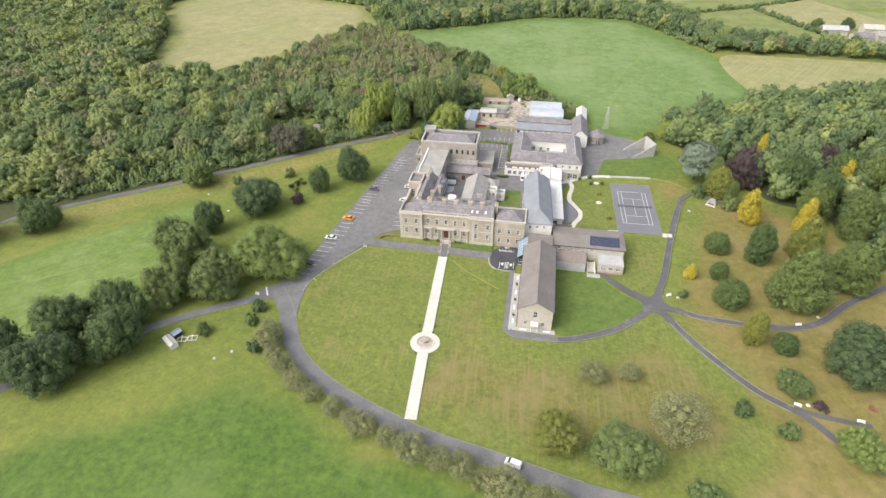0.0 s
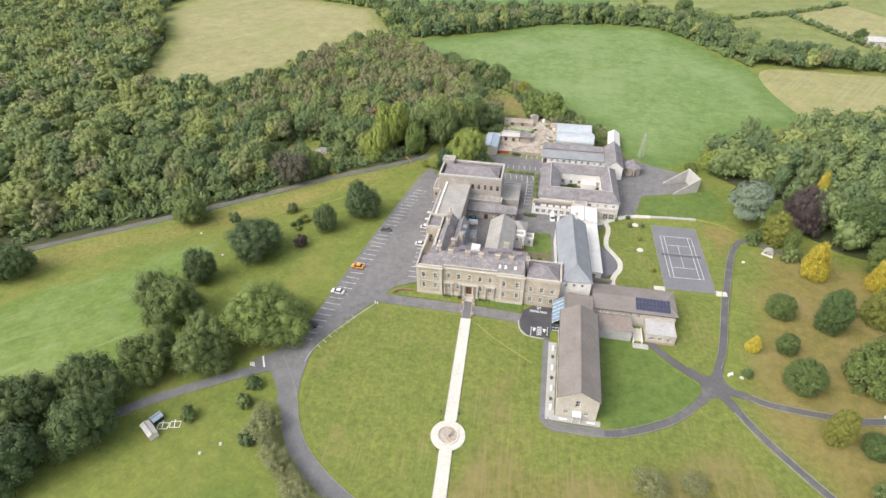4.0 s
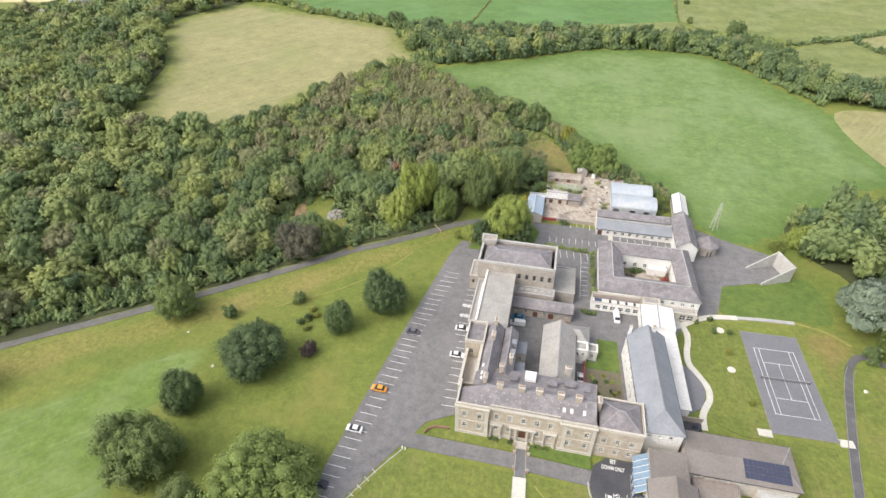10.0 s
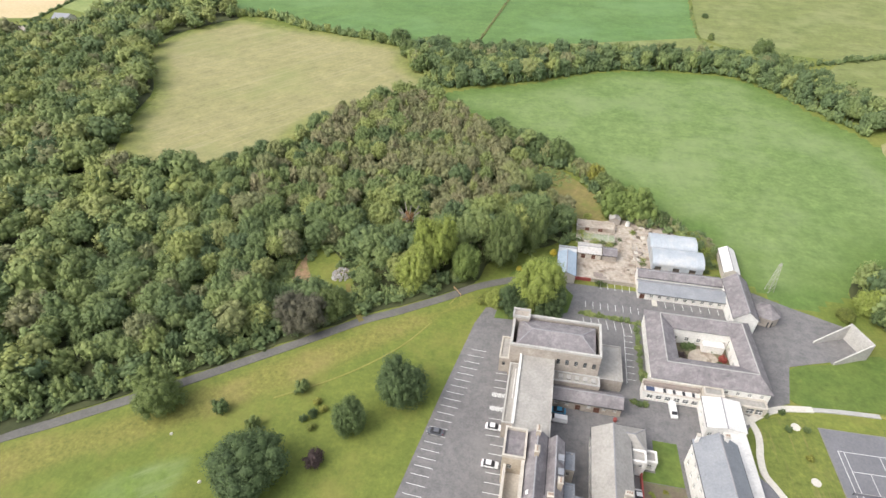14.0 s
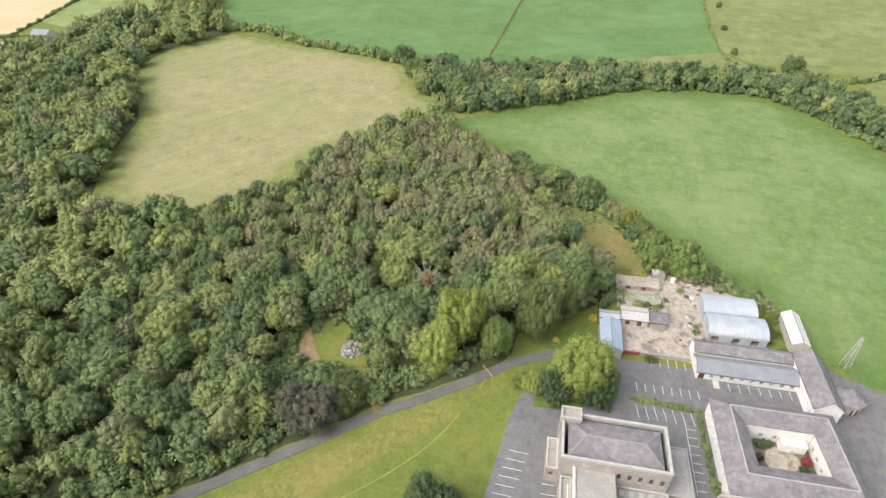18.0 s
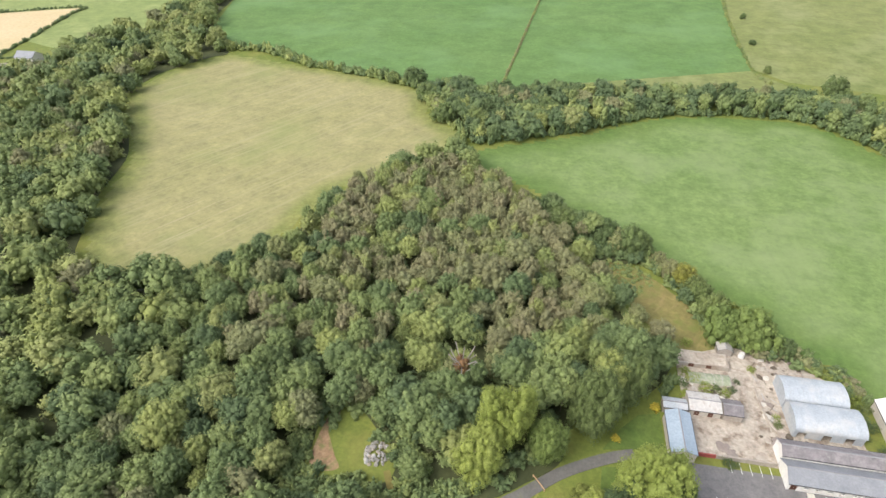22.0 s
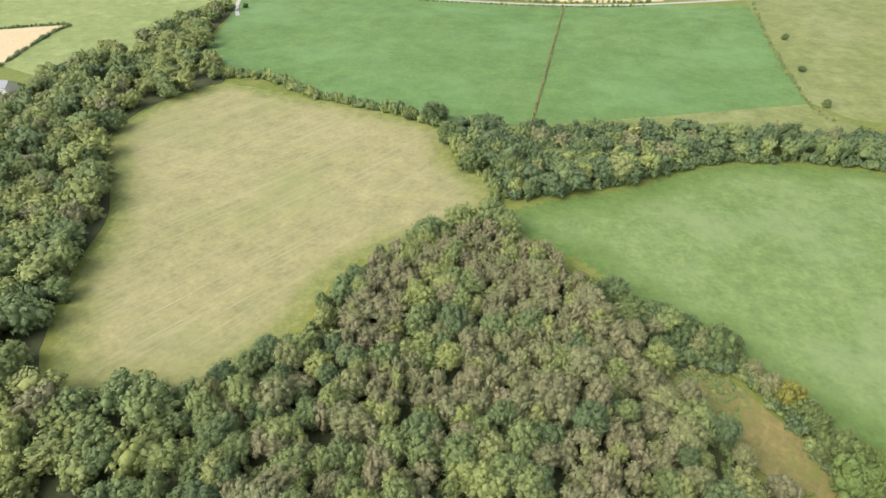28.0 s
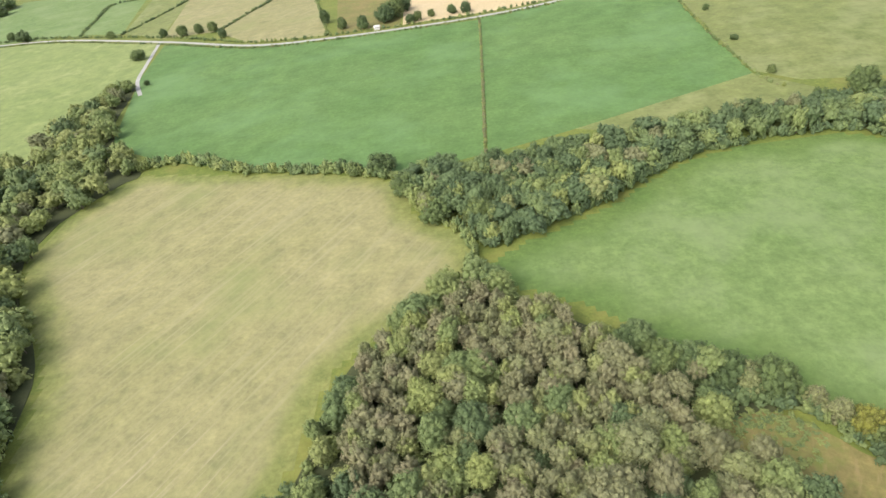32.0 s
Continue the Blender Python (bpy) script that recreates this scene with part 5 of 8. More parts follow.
def window_meshes(w, h, arched, dressed):
    key = (round(w, 2), round(h, 2), arched, dressed)
    if key not in _shapes:
        f, b = 0.09, bmesh.new()
        cols = [(f, w / 2 - 0.03), (w / 2 + 0.03, w - f)] if w > 0.9 else [(f, w - f)]
        wall_bm(b, (-w / 2, 0), (1, 0), (0, 1), w, 0, h, 0.1, [(c0, c1, z0, z1) for c0, c1 in cols for z0, z1 in ((f, h / 2 - 0.04), (h / 2 + 0.04, h - f))])
        if arched:
            for s in (-1, 1):
                c = [b.verts.new((s * x, y, z)) for y in (-0.02, 0.12) for x, z in ((w / 2, h - w * 0.45), (w / 2, h), (0.08, h), (w * 0.33, h - w * 0.12))]
                for q in ((0, 1, 2, 3), (7, 6, 5, 4), (0, 4, 5, 1), (1, 5, 6, 2), (2, 6, 7, 3), (3, 7, 4, 0)):
                    b.faces.new([c[i] for i in q])
        g = box(bmesh.new(), -w / 2 + f, w / 2 - f, 0.045, 0.06, f, h - f)
        s = bmesh.new()
        box(s, -w / 2 - 0.12, w / 2 + 0.12, -0.26, 0.0, -0.14, -0.005)
        meshes = [mesh_of("window", b, M_DARK if arched else M_FRAME), mesh_of("pane", g, M_GLASS), mesh_of("sill", s, M_TRIM), None]
        if dressed:
            k = bmesh.new()
            box(k, -w / 2 - 0.24, -w / 2 - 0.01, -0.24, -0.1, 0, h), box(k, w / 2 + 0.01, w / 2 + 0.24, -0.24, -0.1, 0, h)
            box(k, -w / 2 - 0.34, w / 2 + 0.34, -0.34, -0.1, h + 0.01, h + 0.26)
            if dressed > 1:
                c = [k.verts.new((x, y, z)) for y in (-0.36, -0.12) for x, z in ((-w / 2 - 0.4, h + 0.27), (w / 2 + 0.4, h + 0.27), (0, h + 0.75))]
                for q in ((0, 1, 2), (5, 4, 3), (0, 3, 4, 1), (1, 4, 5, 2), (2, 5, 3, 0)):
                    k.faces.new([c[i] for i in q])
            meshes[3] = mesh_of("surround", k, M_TRIM)
        _shapes[key] = meshes
    return _shapes[key]


TURNS = {"S": 0, "N": 180, "W": -90, "E": 90}


def window_at(parent, side, x, y, z, w, h, arched=False, dressed=0):
    f, g, s, k = window_meshes(w, h, arched, dressed)
    ob = part("window", f, None, parent, m=pose(x, y, z, 0, 0, TURNS[side]))
    part("pane", g, None, ob)
    part("sill", s, None, ob)
    if k:
        part("surround", k, None, ob)
    return ob


def side_wall(e, side, o, length, z0, z1, material, wins=(), doors=(), thick=0.4, dressed=0):
    """One outer wall with its windows (centres, sill height, width, height[, arched]) and doors (centre, width, height)."""
    u = {"S": (1, 0), "N": (1, 0), "W": (0, 1), "E": (0, 1)}[side]
    n = {"S": (0, 1), "N": (0, -1), "W": (1, 0), "E": (-1, 0)}[side]
    holes = []
    for us, z, w, h, *rest in wins:
        for c in us:
            holes.append((c - w / 2, c + w / 2, z, z + h))
            window_at(e, side, o[0] + u[0] * c + n[0] * 0.22, o[1] + u[1] * c + n[1] * 0.22, z, w, h, bool(rest and rest[0]), dressed if not rest or len(rest) < 2 else rest[1])
    for c, w, h in doors:
        holes.append((c - w / 2, c + w / 2, z0, z0 + h))
        b = bmesh.new()
        box(b, -w / 2, w / 2, 0, 0.08, 0, h)
        for k in (-0.25, 0.25):
            box(b, w * (k - 0.18), w * (k + 0.18), -0.03, 0.0, 0.2, h * 0.45), box(b, w * (k - 0.18), w * (k + 0.18), -0.03, 0.0, h * 0.52, h * 0.92)
        d = part("door", b, M_DOOR, e, m=pose(o[0] + u[0] * c + n[0] * 0.2, o[1] + u[1] * c + n[1] * 0.2, z0, 0, 0, TURNS[side]))
        part("handle", box(bmesh.new(), 0.05, 0.1, -0.12, -0.03, 1.0, 1.15), M_ALU, d)
    return part("wall", wall_bm(bmesh.new(), o, u, n, length, z0, z1, thick, holes), material, e)


def four_walls(e, w, d, h, material, wins={}, doors={}, z0=0.0, dressed=0, t=0.4):
    g = lambda k: wins.get(k, ())
    side_wall(e, "S", (0, 0), w, z0, h, material, g("S"), doors.get("S", ()), t, dressed)
    side_wall(e, "N", (0, d), w, z0, h, material, g("N"), doors.get("N", ()), t, dressed)
    for side, x in (("W", 0), ("E", w)):
        shifted = [((tuple(c - t for c in r[0])), *r[1:]) for r in g(side)]
        side_wall(e, side, (x, t), d - 2 * t, z0, h, material, shifted, [(c - t, a, b) for c, a, b in doors.get(side, ())], t, dressed)


def gable_roof(e, w, d, h, rise, axis, material, wall_material, over=0.35, hips=(0.0, 0.0), vent=False):
    """Two slopes over a w by d plan; hips: how far the ridge stops short of either end."""
    f = (lambda a, b, z: (a, b, z)) if axis == "x" else (lambda a, b, z: (b, a, z))
    L, B = (w, d) if axis == "x" else (d, w)
    drop = rise * over / (B / 2)
    h0, h1 = (hips[0] or -over), L - (hips[1] or -over)
    top = h + rise
    for sgn in (0, 1):
        b0 = -over if sgn == 0 else B + over
        bm = bmesh.new()
        lo = [f(-over, b0, h - drop), f(L + over, b0, h - drop), f(h1, B / 2, top), f(h0, B / 2, top)]
        a = [bm.verts.new(p) for p in lo]
        b = [bm.verts.new((p[0], p[1], p[2] + 0.18)) for p in lo]
        for i in range(4):
            bm.faces.new((a[i], a[(i + 1) % 4], b[(i + 1) % 4], b[i]))
        bm.faces.new(a), bm.faces.new(b)
        part("roof_slope", bm, material, e)
        part("gutter", beam(bmesh.new(), f(-over, b0 + (-0.08 if sgn == 0 else 0.08), h - drop + 0.04), f(L + over, b0 + (-0.08 if sgn == 0 else 0.08), h - drop + 0.04), 0.14, 0.12), M_DARK, e)
    for end, (a0, hip) in enumerate(((0.0, hips[0]), (L, hips[1]))):
        bm = bmesh.new()
        if hip:
            o = a0 + (-over if end == 0 else over)
            pts = [f(o, -over, h - drop), f(o, B + over, h - drop), f(h0 if end == 0 else h1, B / 2, top)]
            a = [bm.verts.new(p) for p in pts]
            b = [bm.verts.new((p[0], p[1], p[2] + 0.18)) for p in pts]
            for i in range(3):
                bm.faces.new((a[i], a[(i + 1) % 3], b[(i + 1) % 3], b[i]))
            bm.faces.new(a), bm.faces.new(b)
            part("roof_hip", bm, material, e)
        else:
            t = 0.4 if end == 0 else -0.4
            pts = [(0.0, h), (B, h), (B / 2, top - 0.05)]
            a = [bm.verts.new(f(a0, b, z)) for b, z in pts]
            b = [bm.verts.new(f(a0 + t, b, z)) for b, z in pts]
            for i in range(3):
                bm.faces.new((a[i], a[(i + 1) % 3], b[(i + 1) % 3], b[i]))
            bm.faces.new(a), bm.faces.new(b)
            part("gable", bm, wall_material, e)
    part("ridge", beam(bmesh.new(), f(h0, B / 2, top + 0.2), f(h1, B / 2, top + 0.2), 0.3, 0.14), M_TILE if material is M_TILE else M_HIPTILE, e)
    for end, hip in enumerate(hips):
        if hip:
            o = -over if end == 0 else L + over
            for b0 in (-over, B + over):
                part("hip_ridge", beam(bmesh.new(), f(o, b0, h - drop + 0.2), f(h0 if end == 0 else h1, B / 2, top + 0.2), 0.22, 0.08), M_HIPTILE, e)


def flat_roof(e, w, d, h, material, trim, lip=0.35, t=0.4):
    part("roof", box(bmesh.new(), t + 0.003, w - t - 0.003, t + 0.003, d - t - 0.003, h - 0.25, h - 0.05), material, e)
    bm = bmesh.new()
    box(bm, -0.06, w + 0.06, -0.06, t, h + 0.003, h + lip), box(bm, -0.06, w + 0.06, d - t, d + 0.06, h + 0.003, h + lip)
    box(bm, -0.06, t, t, d - t, h + 0.003, h + lip), box(bm, w - t, w + 0.06, t, d - t, h + 0.003, h + lip)
    part("parapet", bm, trim, e)


def chimney(e, x, y, z0, z1, w=1.0, d=1.6, pots=3, material=None):
    c = part("chimney", box(bmesh.new(), x - w / 2, x + w / 2, y - d / 2, y + d / 2, z0, z1), material or M_STONE, e)
    part("cap", box(bmesh.new(), x - w / 2 - 0.12, x + w / 2 + 0.12, y - d / 2 - 0.12, y + d / 2 + 0.12, z1, z1 + 0.2), M_TRIM, c)
    for i in range(pots):
        o = (i - (pots - 1) / 2) * max(w, d) / (pots + 0.3)
        part("pot", tube(bmesh.new(), x + (o if w > d else 0), y + (o if d >= w else 0), z1 + 0.2, z1 + 0.75, 0.16, 0.13, 8), M_POT, c)


def skylight(e, x, y, z, w, d, slope, axis="x", h=0.14):
    """A roof window lying on a slope (degrees) that falls to -y (axis x) or to -x (axis y)."""
    m = pose(x, y, z, slope if axis == "x" else 0, 0 if axis == "x" else -slope, 0)
    s = part("skylight", box(bmesh.new(), -w / 2, w / 2, -d / 2, d / 2, 0, h), M_FRAME, e, m=m)
    part("pane", box(bmesh.new(), -w / 2 + 0.08, w / 2 - 0.08, -d / 2 + 0.08, d / 2 - 0.08, h + 0.003, h + 0.02), M_MEMB, s)


def spread(a, b, n):
    return tuple(a + (b - a) * (i + 0.5) / n for i in range(n))


def simple_house(name, label, x, y, w, d, h, wall, roof, kind="gable", axis="x", rise=2.0, wins={}, doors={}, rz=0.0, hips=(0, 0), lip=0.35, trim=None, over=0.35, category="building"):
    e = thing(name, x, y, 0, rz, label, category)
    four_walls(e, w, d, h, wall, wins, doors)
    if kind == "gable":
        gable_roof(e, w, d, h, rise, axis, roof, wall, over, hips)
    else:
        flat_roof(e, w, d, h, roof, trim or wall, lip)
    return e


# ---- the mansion ----
def mansion():
    e = thing("mansion", -46, 163, 0, 0, "long two-storey pale stone mansion with slate roofs", "mansion")
    H, two = 10.8, ((3.0, 1.15, 2.0), (7.0, 1.15, 1.9))
    lower = lambda cs: (cs, 2.7, 1.05, 2.1, False, 1)
    upper = lambda cs: (cs, 6.9, 1.05, 2.0, False, 2)
    side_wall(e, "S", (0, 0), 8.2, 0, H, M_STONE, [lower((2.2, 6.0)), upper((2.2, 6.0))], (), 0.5)
    side_wall(e, "S", (8.2, 0.8), 17.4, 0, H, M_STONE, [lower((2.0, 5.0, 12.2, 15.2)), upper((2.0, 5.2, 8.6, 12.0, 15.2))], [(8.6, 1.7, 4.2)], 0.5)
    side_wall(e, "S", (25.6, 0), 8.4, 0, H, M_STONE, [lower((2.2, 6.4)), upper((2.2, 6.4))], (), 0.5)
    for x in (8.2, 25.6):
        part("return_wall", box(bmesh.new(), x - 0.45 if x < 10 else x, x if x < 10 else x + 0.45, 0.5, 0.8, 0, H), M_STONE, e)
    side_wall(e, "W", (0, 0.5), 7.2, 0, H, M_STONE, [((2.0, 5.2), 2.7, 1.15, 2.0), ((2.0, 5.2), 6.8, 1.15, 2.0)], (), 0.5, 1)
    side_wall(e, "N", (0, 7.7), 3.0, 0, H, M_STONE, (), (), 0.4)
    side_wall(e, "W", (3.0, 7.7), 6.3, 0, H, M_STONE, [((3.0,), 6.8, 1.1, 1.8)], (), 0.4)
    side_wall(e, "N", (3.0, 14), 31, 0, H - 1, M_STONE, [(spread(0, 31, 9), 6.2, 1.0, 1.7)], (), 0.4)
    side_wall(e, "E", (34, 0.5), 13.1, 0, H, M_STONE, (), (), 0.4)
    # plinth, string course, cornice and parapet along the front
    for a, b, y in ((0, 8.2, 0), (8.2, 25.6, 0.8), (25.6, 34, 0)):
        part("plinth", box(bmesh.new(), a - 0.1 * (y == 0), b + 0.1 * (y == 0), y - 0.18, y - 0.003, 0, 1.3), M_TRIM, e)
        part("string_course", box(bmesh.new(), a, b, y - 0.14, y - 0.003, 5.6, 5.95), M_TRIM, e)
        part("cornice", box(bmesh.new(), a - 0.25 * (y == 0), b + 0.25 * (y == 0), y - 0.4, y + 0.5, H + 0.003, H + 0.35), M_TRIM, e)
        if y:
            part("parapet", box(bmesh.new(), a + 0.3, b - 0.3, y + 0.1, y + 0.4, H + 1.05, H + 1.25), M_TRIM, e, "pale stone balustrade rail")
            for i in range(29):
                x = a + 0.5 + i * 0.585
                part("baluster", box(bmesh.new(), x - 0.09 - 0.12 * (i % 7 == 0), x + 0.09 + 0.12 * (i % 7 == 0), y + 0.15, y + 0.35, H + 0.353, H + 1.05), M_TRIM, e)
        else:
            part("parapet", box(bmesh.new(), a, b, y + 0.05, y + 0.45, H + 0.353, H + 1.15), M_TRIM, e)
    for x in (0, 7.4, 26.4, 33.2):
        part("quoin_strip", box(bmesh.new(), x - 0.05, x + 0.85, -0.1, -0.003, 1.303, H), M_TRIM, e)
    part("parapet", box(bmesh.new(), 0.0, 0.4, 0.453, 7.7, H + 0.003, H + 1.15), M_TRIM, e)
    # the porch: a pair of columns either side of the arched door
    for x in (13.9, 15.3, 18.2, 19.6, 9.0, 11.4, 22.2, 24.8):
        c = part("column", tube(bmesh.new(), x, 0.35, 0.5, 4.9, 0.24, 0.2, 12), M_TRIM, e)
        part("base", box(bmesh.new(), x - 0.34, x + 0.34, 0.02, 0.6, 0, 0.5), M_TRIM, c)
        part("capital", box(bmesh.new(), x - 0.32, x + 0.32, 0.05, 0.6, 4.9, 5.15), M_TRIM, c)
    for a, b in ((8.6, 11.8), (13.4, 20.1), (21.8, 25.2)):
        part("entablature", box(bmesh.new(), a, b, 0.0, 0.62, 5.153, 5.58), M_TRIM, e)
    st = part("steps", bmesh.new(), M_TRIM, e)
    for i in range(4):
        part("step", box(bmesh.new(), 15.2, 18.4, -1.6 + i * 0.4, 0.1, i * 0.17, (i + 1) * 0.17), M_TRIM, st)
    # roofs
    z0, z1, r = H - 0.1, 13.1, 5.8
    def slope(name, pts):
        bm = bmesh.new()
        a = [bm.verts.new(p) for p in pts]
        b = [bm.verts.new((p[0], p[1], p[2] + 0.2)) for p in pts]
        for i in range(len(a)):
            j = (i + 1) % len(a)
            bm.faces.new((a[i], a[j], b[j], b[i]))
        bm.faces.new(a), bm.faces.new(b)
        part(name, bm, M_SLATE, e)
    slope("roof_slope", [(0.5, 0.6, z0), (33.6, 0.6, z0), (33.6, r, z1), (6.6, r, z1)])
    slope("roof_hip", [(0.45, 0.62, z0), (6.5, r, z1), (0.45, r, z0)])
    slope("roof_slope", [(3.2, r + 0.02, 12.4), (33.6, r + 0.02, z1), (33.6, 13.8, 10.6), (3.2, 13.8, 10.6)])
    part("ridge", box(bmesh.new(), 6.6, 33.8, r - 0.16, r + 0.2, z1 + 0.15, z1 + 0.36), M_HIPTILE, e)
    for x in (10.0, 15.4, 19.7, 24.9, 29.2):
        chimney(e, x, r, z1 - 0.6, z1 + 1.5, 1.5, 1.0, 4)
    for x in (26.0, 27.8, 30.8):
        skylight(e, x, 3.2, 12.1, 0.7, 1.1, 24.8)
    for k in range(3):
        for x in spread(3.5 + k * 1.4, 32, 13):
            if not (25 < x < 32 and k < 2):
                y = 1.8 + k * 1.4
                part("roof_vent", box(bmesh.new(), x - 0.14, x + 0.14, y - 0.12, y + 0.12, 10.85 + (y - 0.6) * 0.4615, 11.12 + (y - 0.6) * 0.4615), M_KERB, e)
    s = part("roof_lantern", box(bmesh.new(), 15.8, 18.6, 10.4, 13.2, 10.7, 12.4), M_FRAME, e)
    for i in range(3):
        for j in range(3):
            part("pane", box(bmesh.new(), 15.9 + i * 0.88, 16.72 + i * 0.88, 10.5 + j * 0.88, 11.32 + j * 0.88, 12.403, 12.46), M_MEMB, s)
    for x, y, w_, d_ in ((21.5, 9.6, 2.4, 1.6), (12.2, 9.4, 1.8, 1.4), (25.8, 10.2, 2.6, 2.0), (30.6, 9.4, 1.6, 1.6)):
        part("roof_box", box(bmesh.new(), x, x + w_, y, y + d_, 11.0, 12.6), M_SLATE, e)
    return e


mansion()
e = thing("east_block", -12, 163.6, 0, 0, "lower stone block with a hipped slate roof", "building")
side_wall(e, "S", (0, 0), 11, 0, 10.2, M_STONE, [((2.2, 5.5, 8.8), 1.6, 1.1, 1.9), ((2.2, 5.5, 8.8), 5.6, 1.1, 1.9)], (), 0.5, 1)
side_wall(e, "N", (0, 9.6), 11, 0, 10.2, M_STONE, [((3, 8), 5.6, 1.1, 1.9)], (), 0.4)
side_wall(e, "E", (11, 0.5), 8.7, 0, 10.2, M_STONE, (), (), 0.4)
gable_roof(e, 9.8, 8.6, 10.25, 2.2, "x", M_SLATE, M_STONE, 0.0, (4.2, 4.2))
for o in e.children:
    if o.name.split(".")[0] in ("roof_slope", "roof_hip", "ridge", "hip_ridge", "gutter"):
        o.matrix_basis = Matrix.Translation((0.6, 0.5, 0))
part("parapet", box(bmesh.new(), 0, 11.2, -0.1, 0.4, 10.203, 11.0), M_TRIM, e)
part("parapet", box(bmesh.new(), 10.8, 11.2, 0.4, 9.7, 10.203, 11.0), M_TRIM, e)
part("parapet", box(bmesh.new(), 0, 10.8, 9.3, 9.7, 10.203, 10.8), M_TRIM, e)
part("string_course", box(bmesh.new(), 0, 11, -0.1, -0.003, 4.6, 4.85), M_TRIM, e)
chimney(e, 0.3, 6.2, 10.2, 13.6, 0.9, 2.0, 4)

# west side of the mansion: range with light well and corner pavilion
e = thing("west_range", -42.2, 177.1, 0, 0, "stone side range with a long slate roof", "building")
four_walls(e, 4.6, 14.5, 10.6, M_STONE, {"W": [((3, 6), 7.0, 1.0, 1.8)]})
gable_roof(e, 4.6, 20.6, 10.6, 2.4, "y", M_SLATE, M_STONE, 0.15)
for o in e.children:
    if o.name.split(".")[0] in ("roof_slope", "ridge", "gutter", "gable"):
        o.matrix_basis = Matrix.Translation((0, -6.1 if o.name.split(".")[0] != "gable" else -6.099, 0))
for y in (-6.4, 8.2, 13.6):
    chimney(e, 2.3, y, 12.4, 14.6, 1.0, 1.6, 3)
for y in (-1.0, -3.6, -5.4):
    skylight(e, 1.0, y, 11.9, 0.7, 1.0, 46, "y")
e = thing("rear_range", -37.55, 177.2, 0, 0, "parallel rear range with a slate roof in the service court", "building")
four_walls(e, 4.1, 13.8, 10.0, M_STONE, {"E": [((2, 5), 5.5, 1.0, 1.6), (spread(0, 13, 4), 2.2, 1.0, 1.6)]})
gable_roof(e, 4.1, 16.6, 10.0, 2.2, "y", M_SLATE, M_STONE, 0.15)
for o in e.children:
    if o.name.split(".")[0] in ("roof_slope", "ridge", "gutter", "gable"):
        o.matrix_basis = Matrix.Translation((0, -2.6, 0))
chimney(e, 3.2, 1.9, 10.6, 13.8, 1.0, 1.4, 3)
chimney(e, 1.2, -1.8, 11.0, 13.8, 1.2, 1.0, 3)
for y in (4.5, 8.0):
    d = part("dormer", box(bmesh.new(), 2.6, 4.0, y, y + 1.6, 10.4, 12.0), M_SLATE2, e)
    part("pane", box(bmesh.new(), 4.003, 4.03, y + 0.2, y + 1.4, 10.9, 11.8), M_GLASS, d)
simple_house("cream_block", "small cream rendered block with a flat slate-grey roof", -33.4, 186.2, 2.7, 4.6, 7.2, M_CREAM, M_SLATE2, "flat", trim=M_SLATE2, lip=0.15, wins={"E": [((1.7,), 4.6, 0.9, 1.3)], "S": [((1.3,), 4.6, 0.9, 1.3)]})
simple_house("grey_annex", "low rear annex with a grey flat roof", -33.4, 177.4, 2.7, 4.8, 8.2, M_STONE, M_SLATE2, "flat", trim=M_SLATE2, lip=0.15, wins={"E": [((2.4,), 5, 1.0, 1.4)]})
simple_house("lead_flat_roof", "low rear building with a grey flat roof", -30.6, 177.2, 3.9, 1.8, 8.8, M_STONE, M_SLATE, "flat", trim=M_SLATE2, lip=0.15)
e = simple_house("corner_pavilion", "square stone corner pavilion with a parapet", -47.5, 183.9, 5.2, 7.9, 11.2, M_STONE, M_SLATE, "flat", wins={"W": [((2.2, 5.6), 2.7, 1.15, 2.0, False, 1), ((2.2, 5.6), 6.8, 1.15, 2.0, False, 1)], "S": [((1.8,), 6.8, 1.1, 1.8)]}, trim=M_TRIM, lip=0.9)
e = thing("light_well", -47, 170.9, 0, 0, "sunken terrace behind a yellowish stone screen wall", "terrace")
side_wall(e, "W", (0, 0), 12.9, 0, 8.6, M_CREAM, [(spread(0, 12.9, 3), 3.0, 1.1, 2.0)], (), 0.5)
part("coping", box(bmesh.new(), -0.1, 0.6, 0, 12.9, 8.603, 8.8), M_TRIM, e)
part("terrace_floor", box(bmesh.new(), 0.5, 4.0, 0.0, 12.9, 5.2, 5.4), M_CREAM, e)
part("inner_wall", box(bmesh.new(), 4.0, 4.6, 0.0, 12.9, 0, 11.2), M_CREAM, e)
part("coping", box(bmesh.new(), 3.9, 4.7, 0.0, 12.9, 11.203, 11.4), M_TRIM, e)

# school range and chapel
e = simple_house("school_range", "long stone range with a pale flat roof", -46.3, 192.0, 9.3, 29.9, 9.9, M_CHAPEL, M_FELT, "flat", wins={"W": [(spread(4, 28, 8), 6.8, 1.1, 1.8)], "E": [(spread(0, 16, 5), 5.8, 1.1, 1.8), (spread(0, 14, 4), 2, 1.1, 1.8)]}, trim=M_FELT, lip=0.25)
part("white_edge", box(bmesh.new(), -0.15, 0.45, 2.0, 28.4, 10.153, 10.3), M_WHITE, e)
e = simple_house("cloister_strip", "low stone corridor with a flat roof", -48.9, 196.5, 2.55, 20, 6.3, M_CHAPEL, M_FELT, "flat", wins={"W": [(spread(0, 20, 7), 2.2, 1.0, 1.9)]}, trim=M_COPING)
part("white_edge", box(bmesh.new(), 1.7, 1.95, 8, 18, 6.25, 6.6), M_WHITE, e)
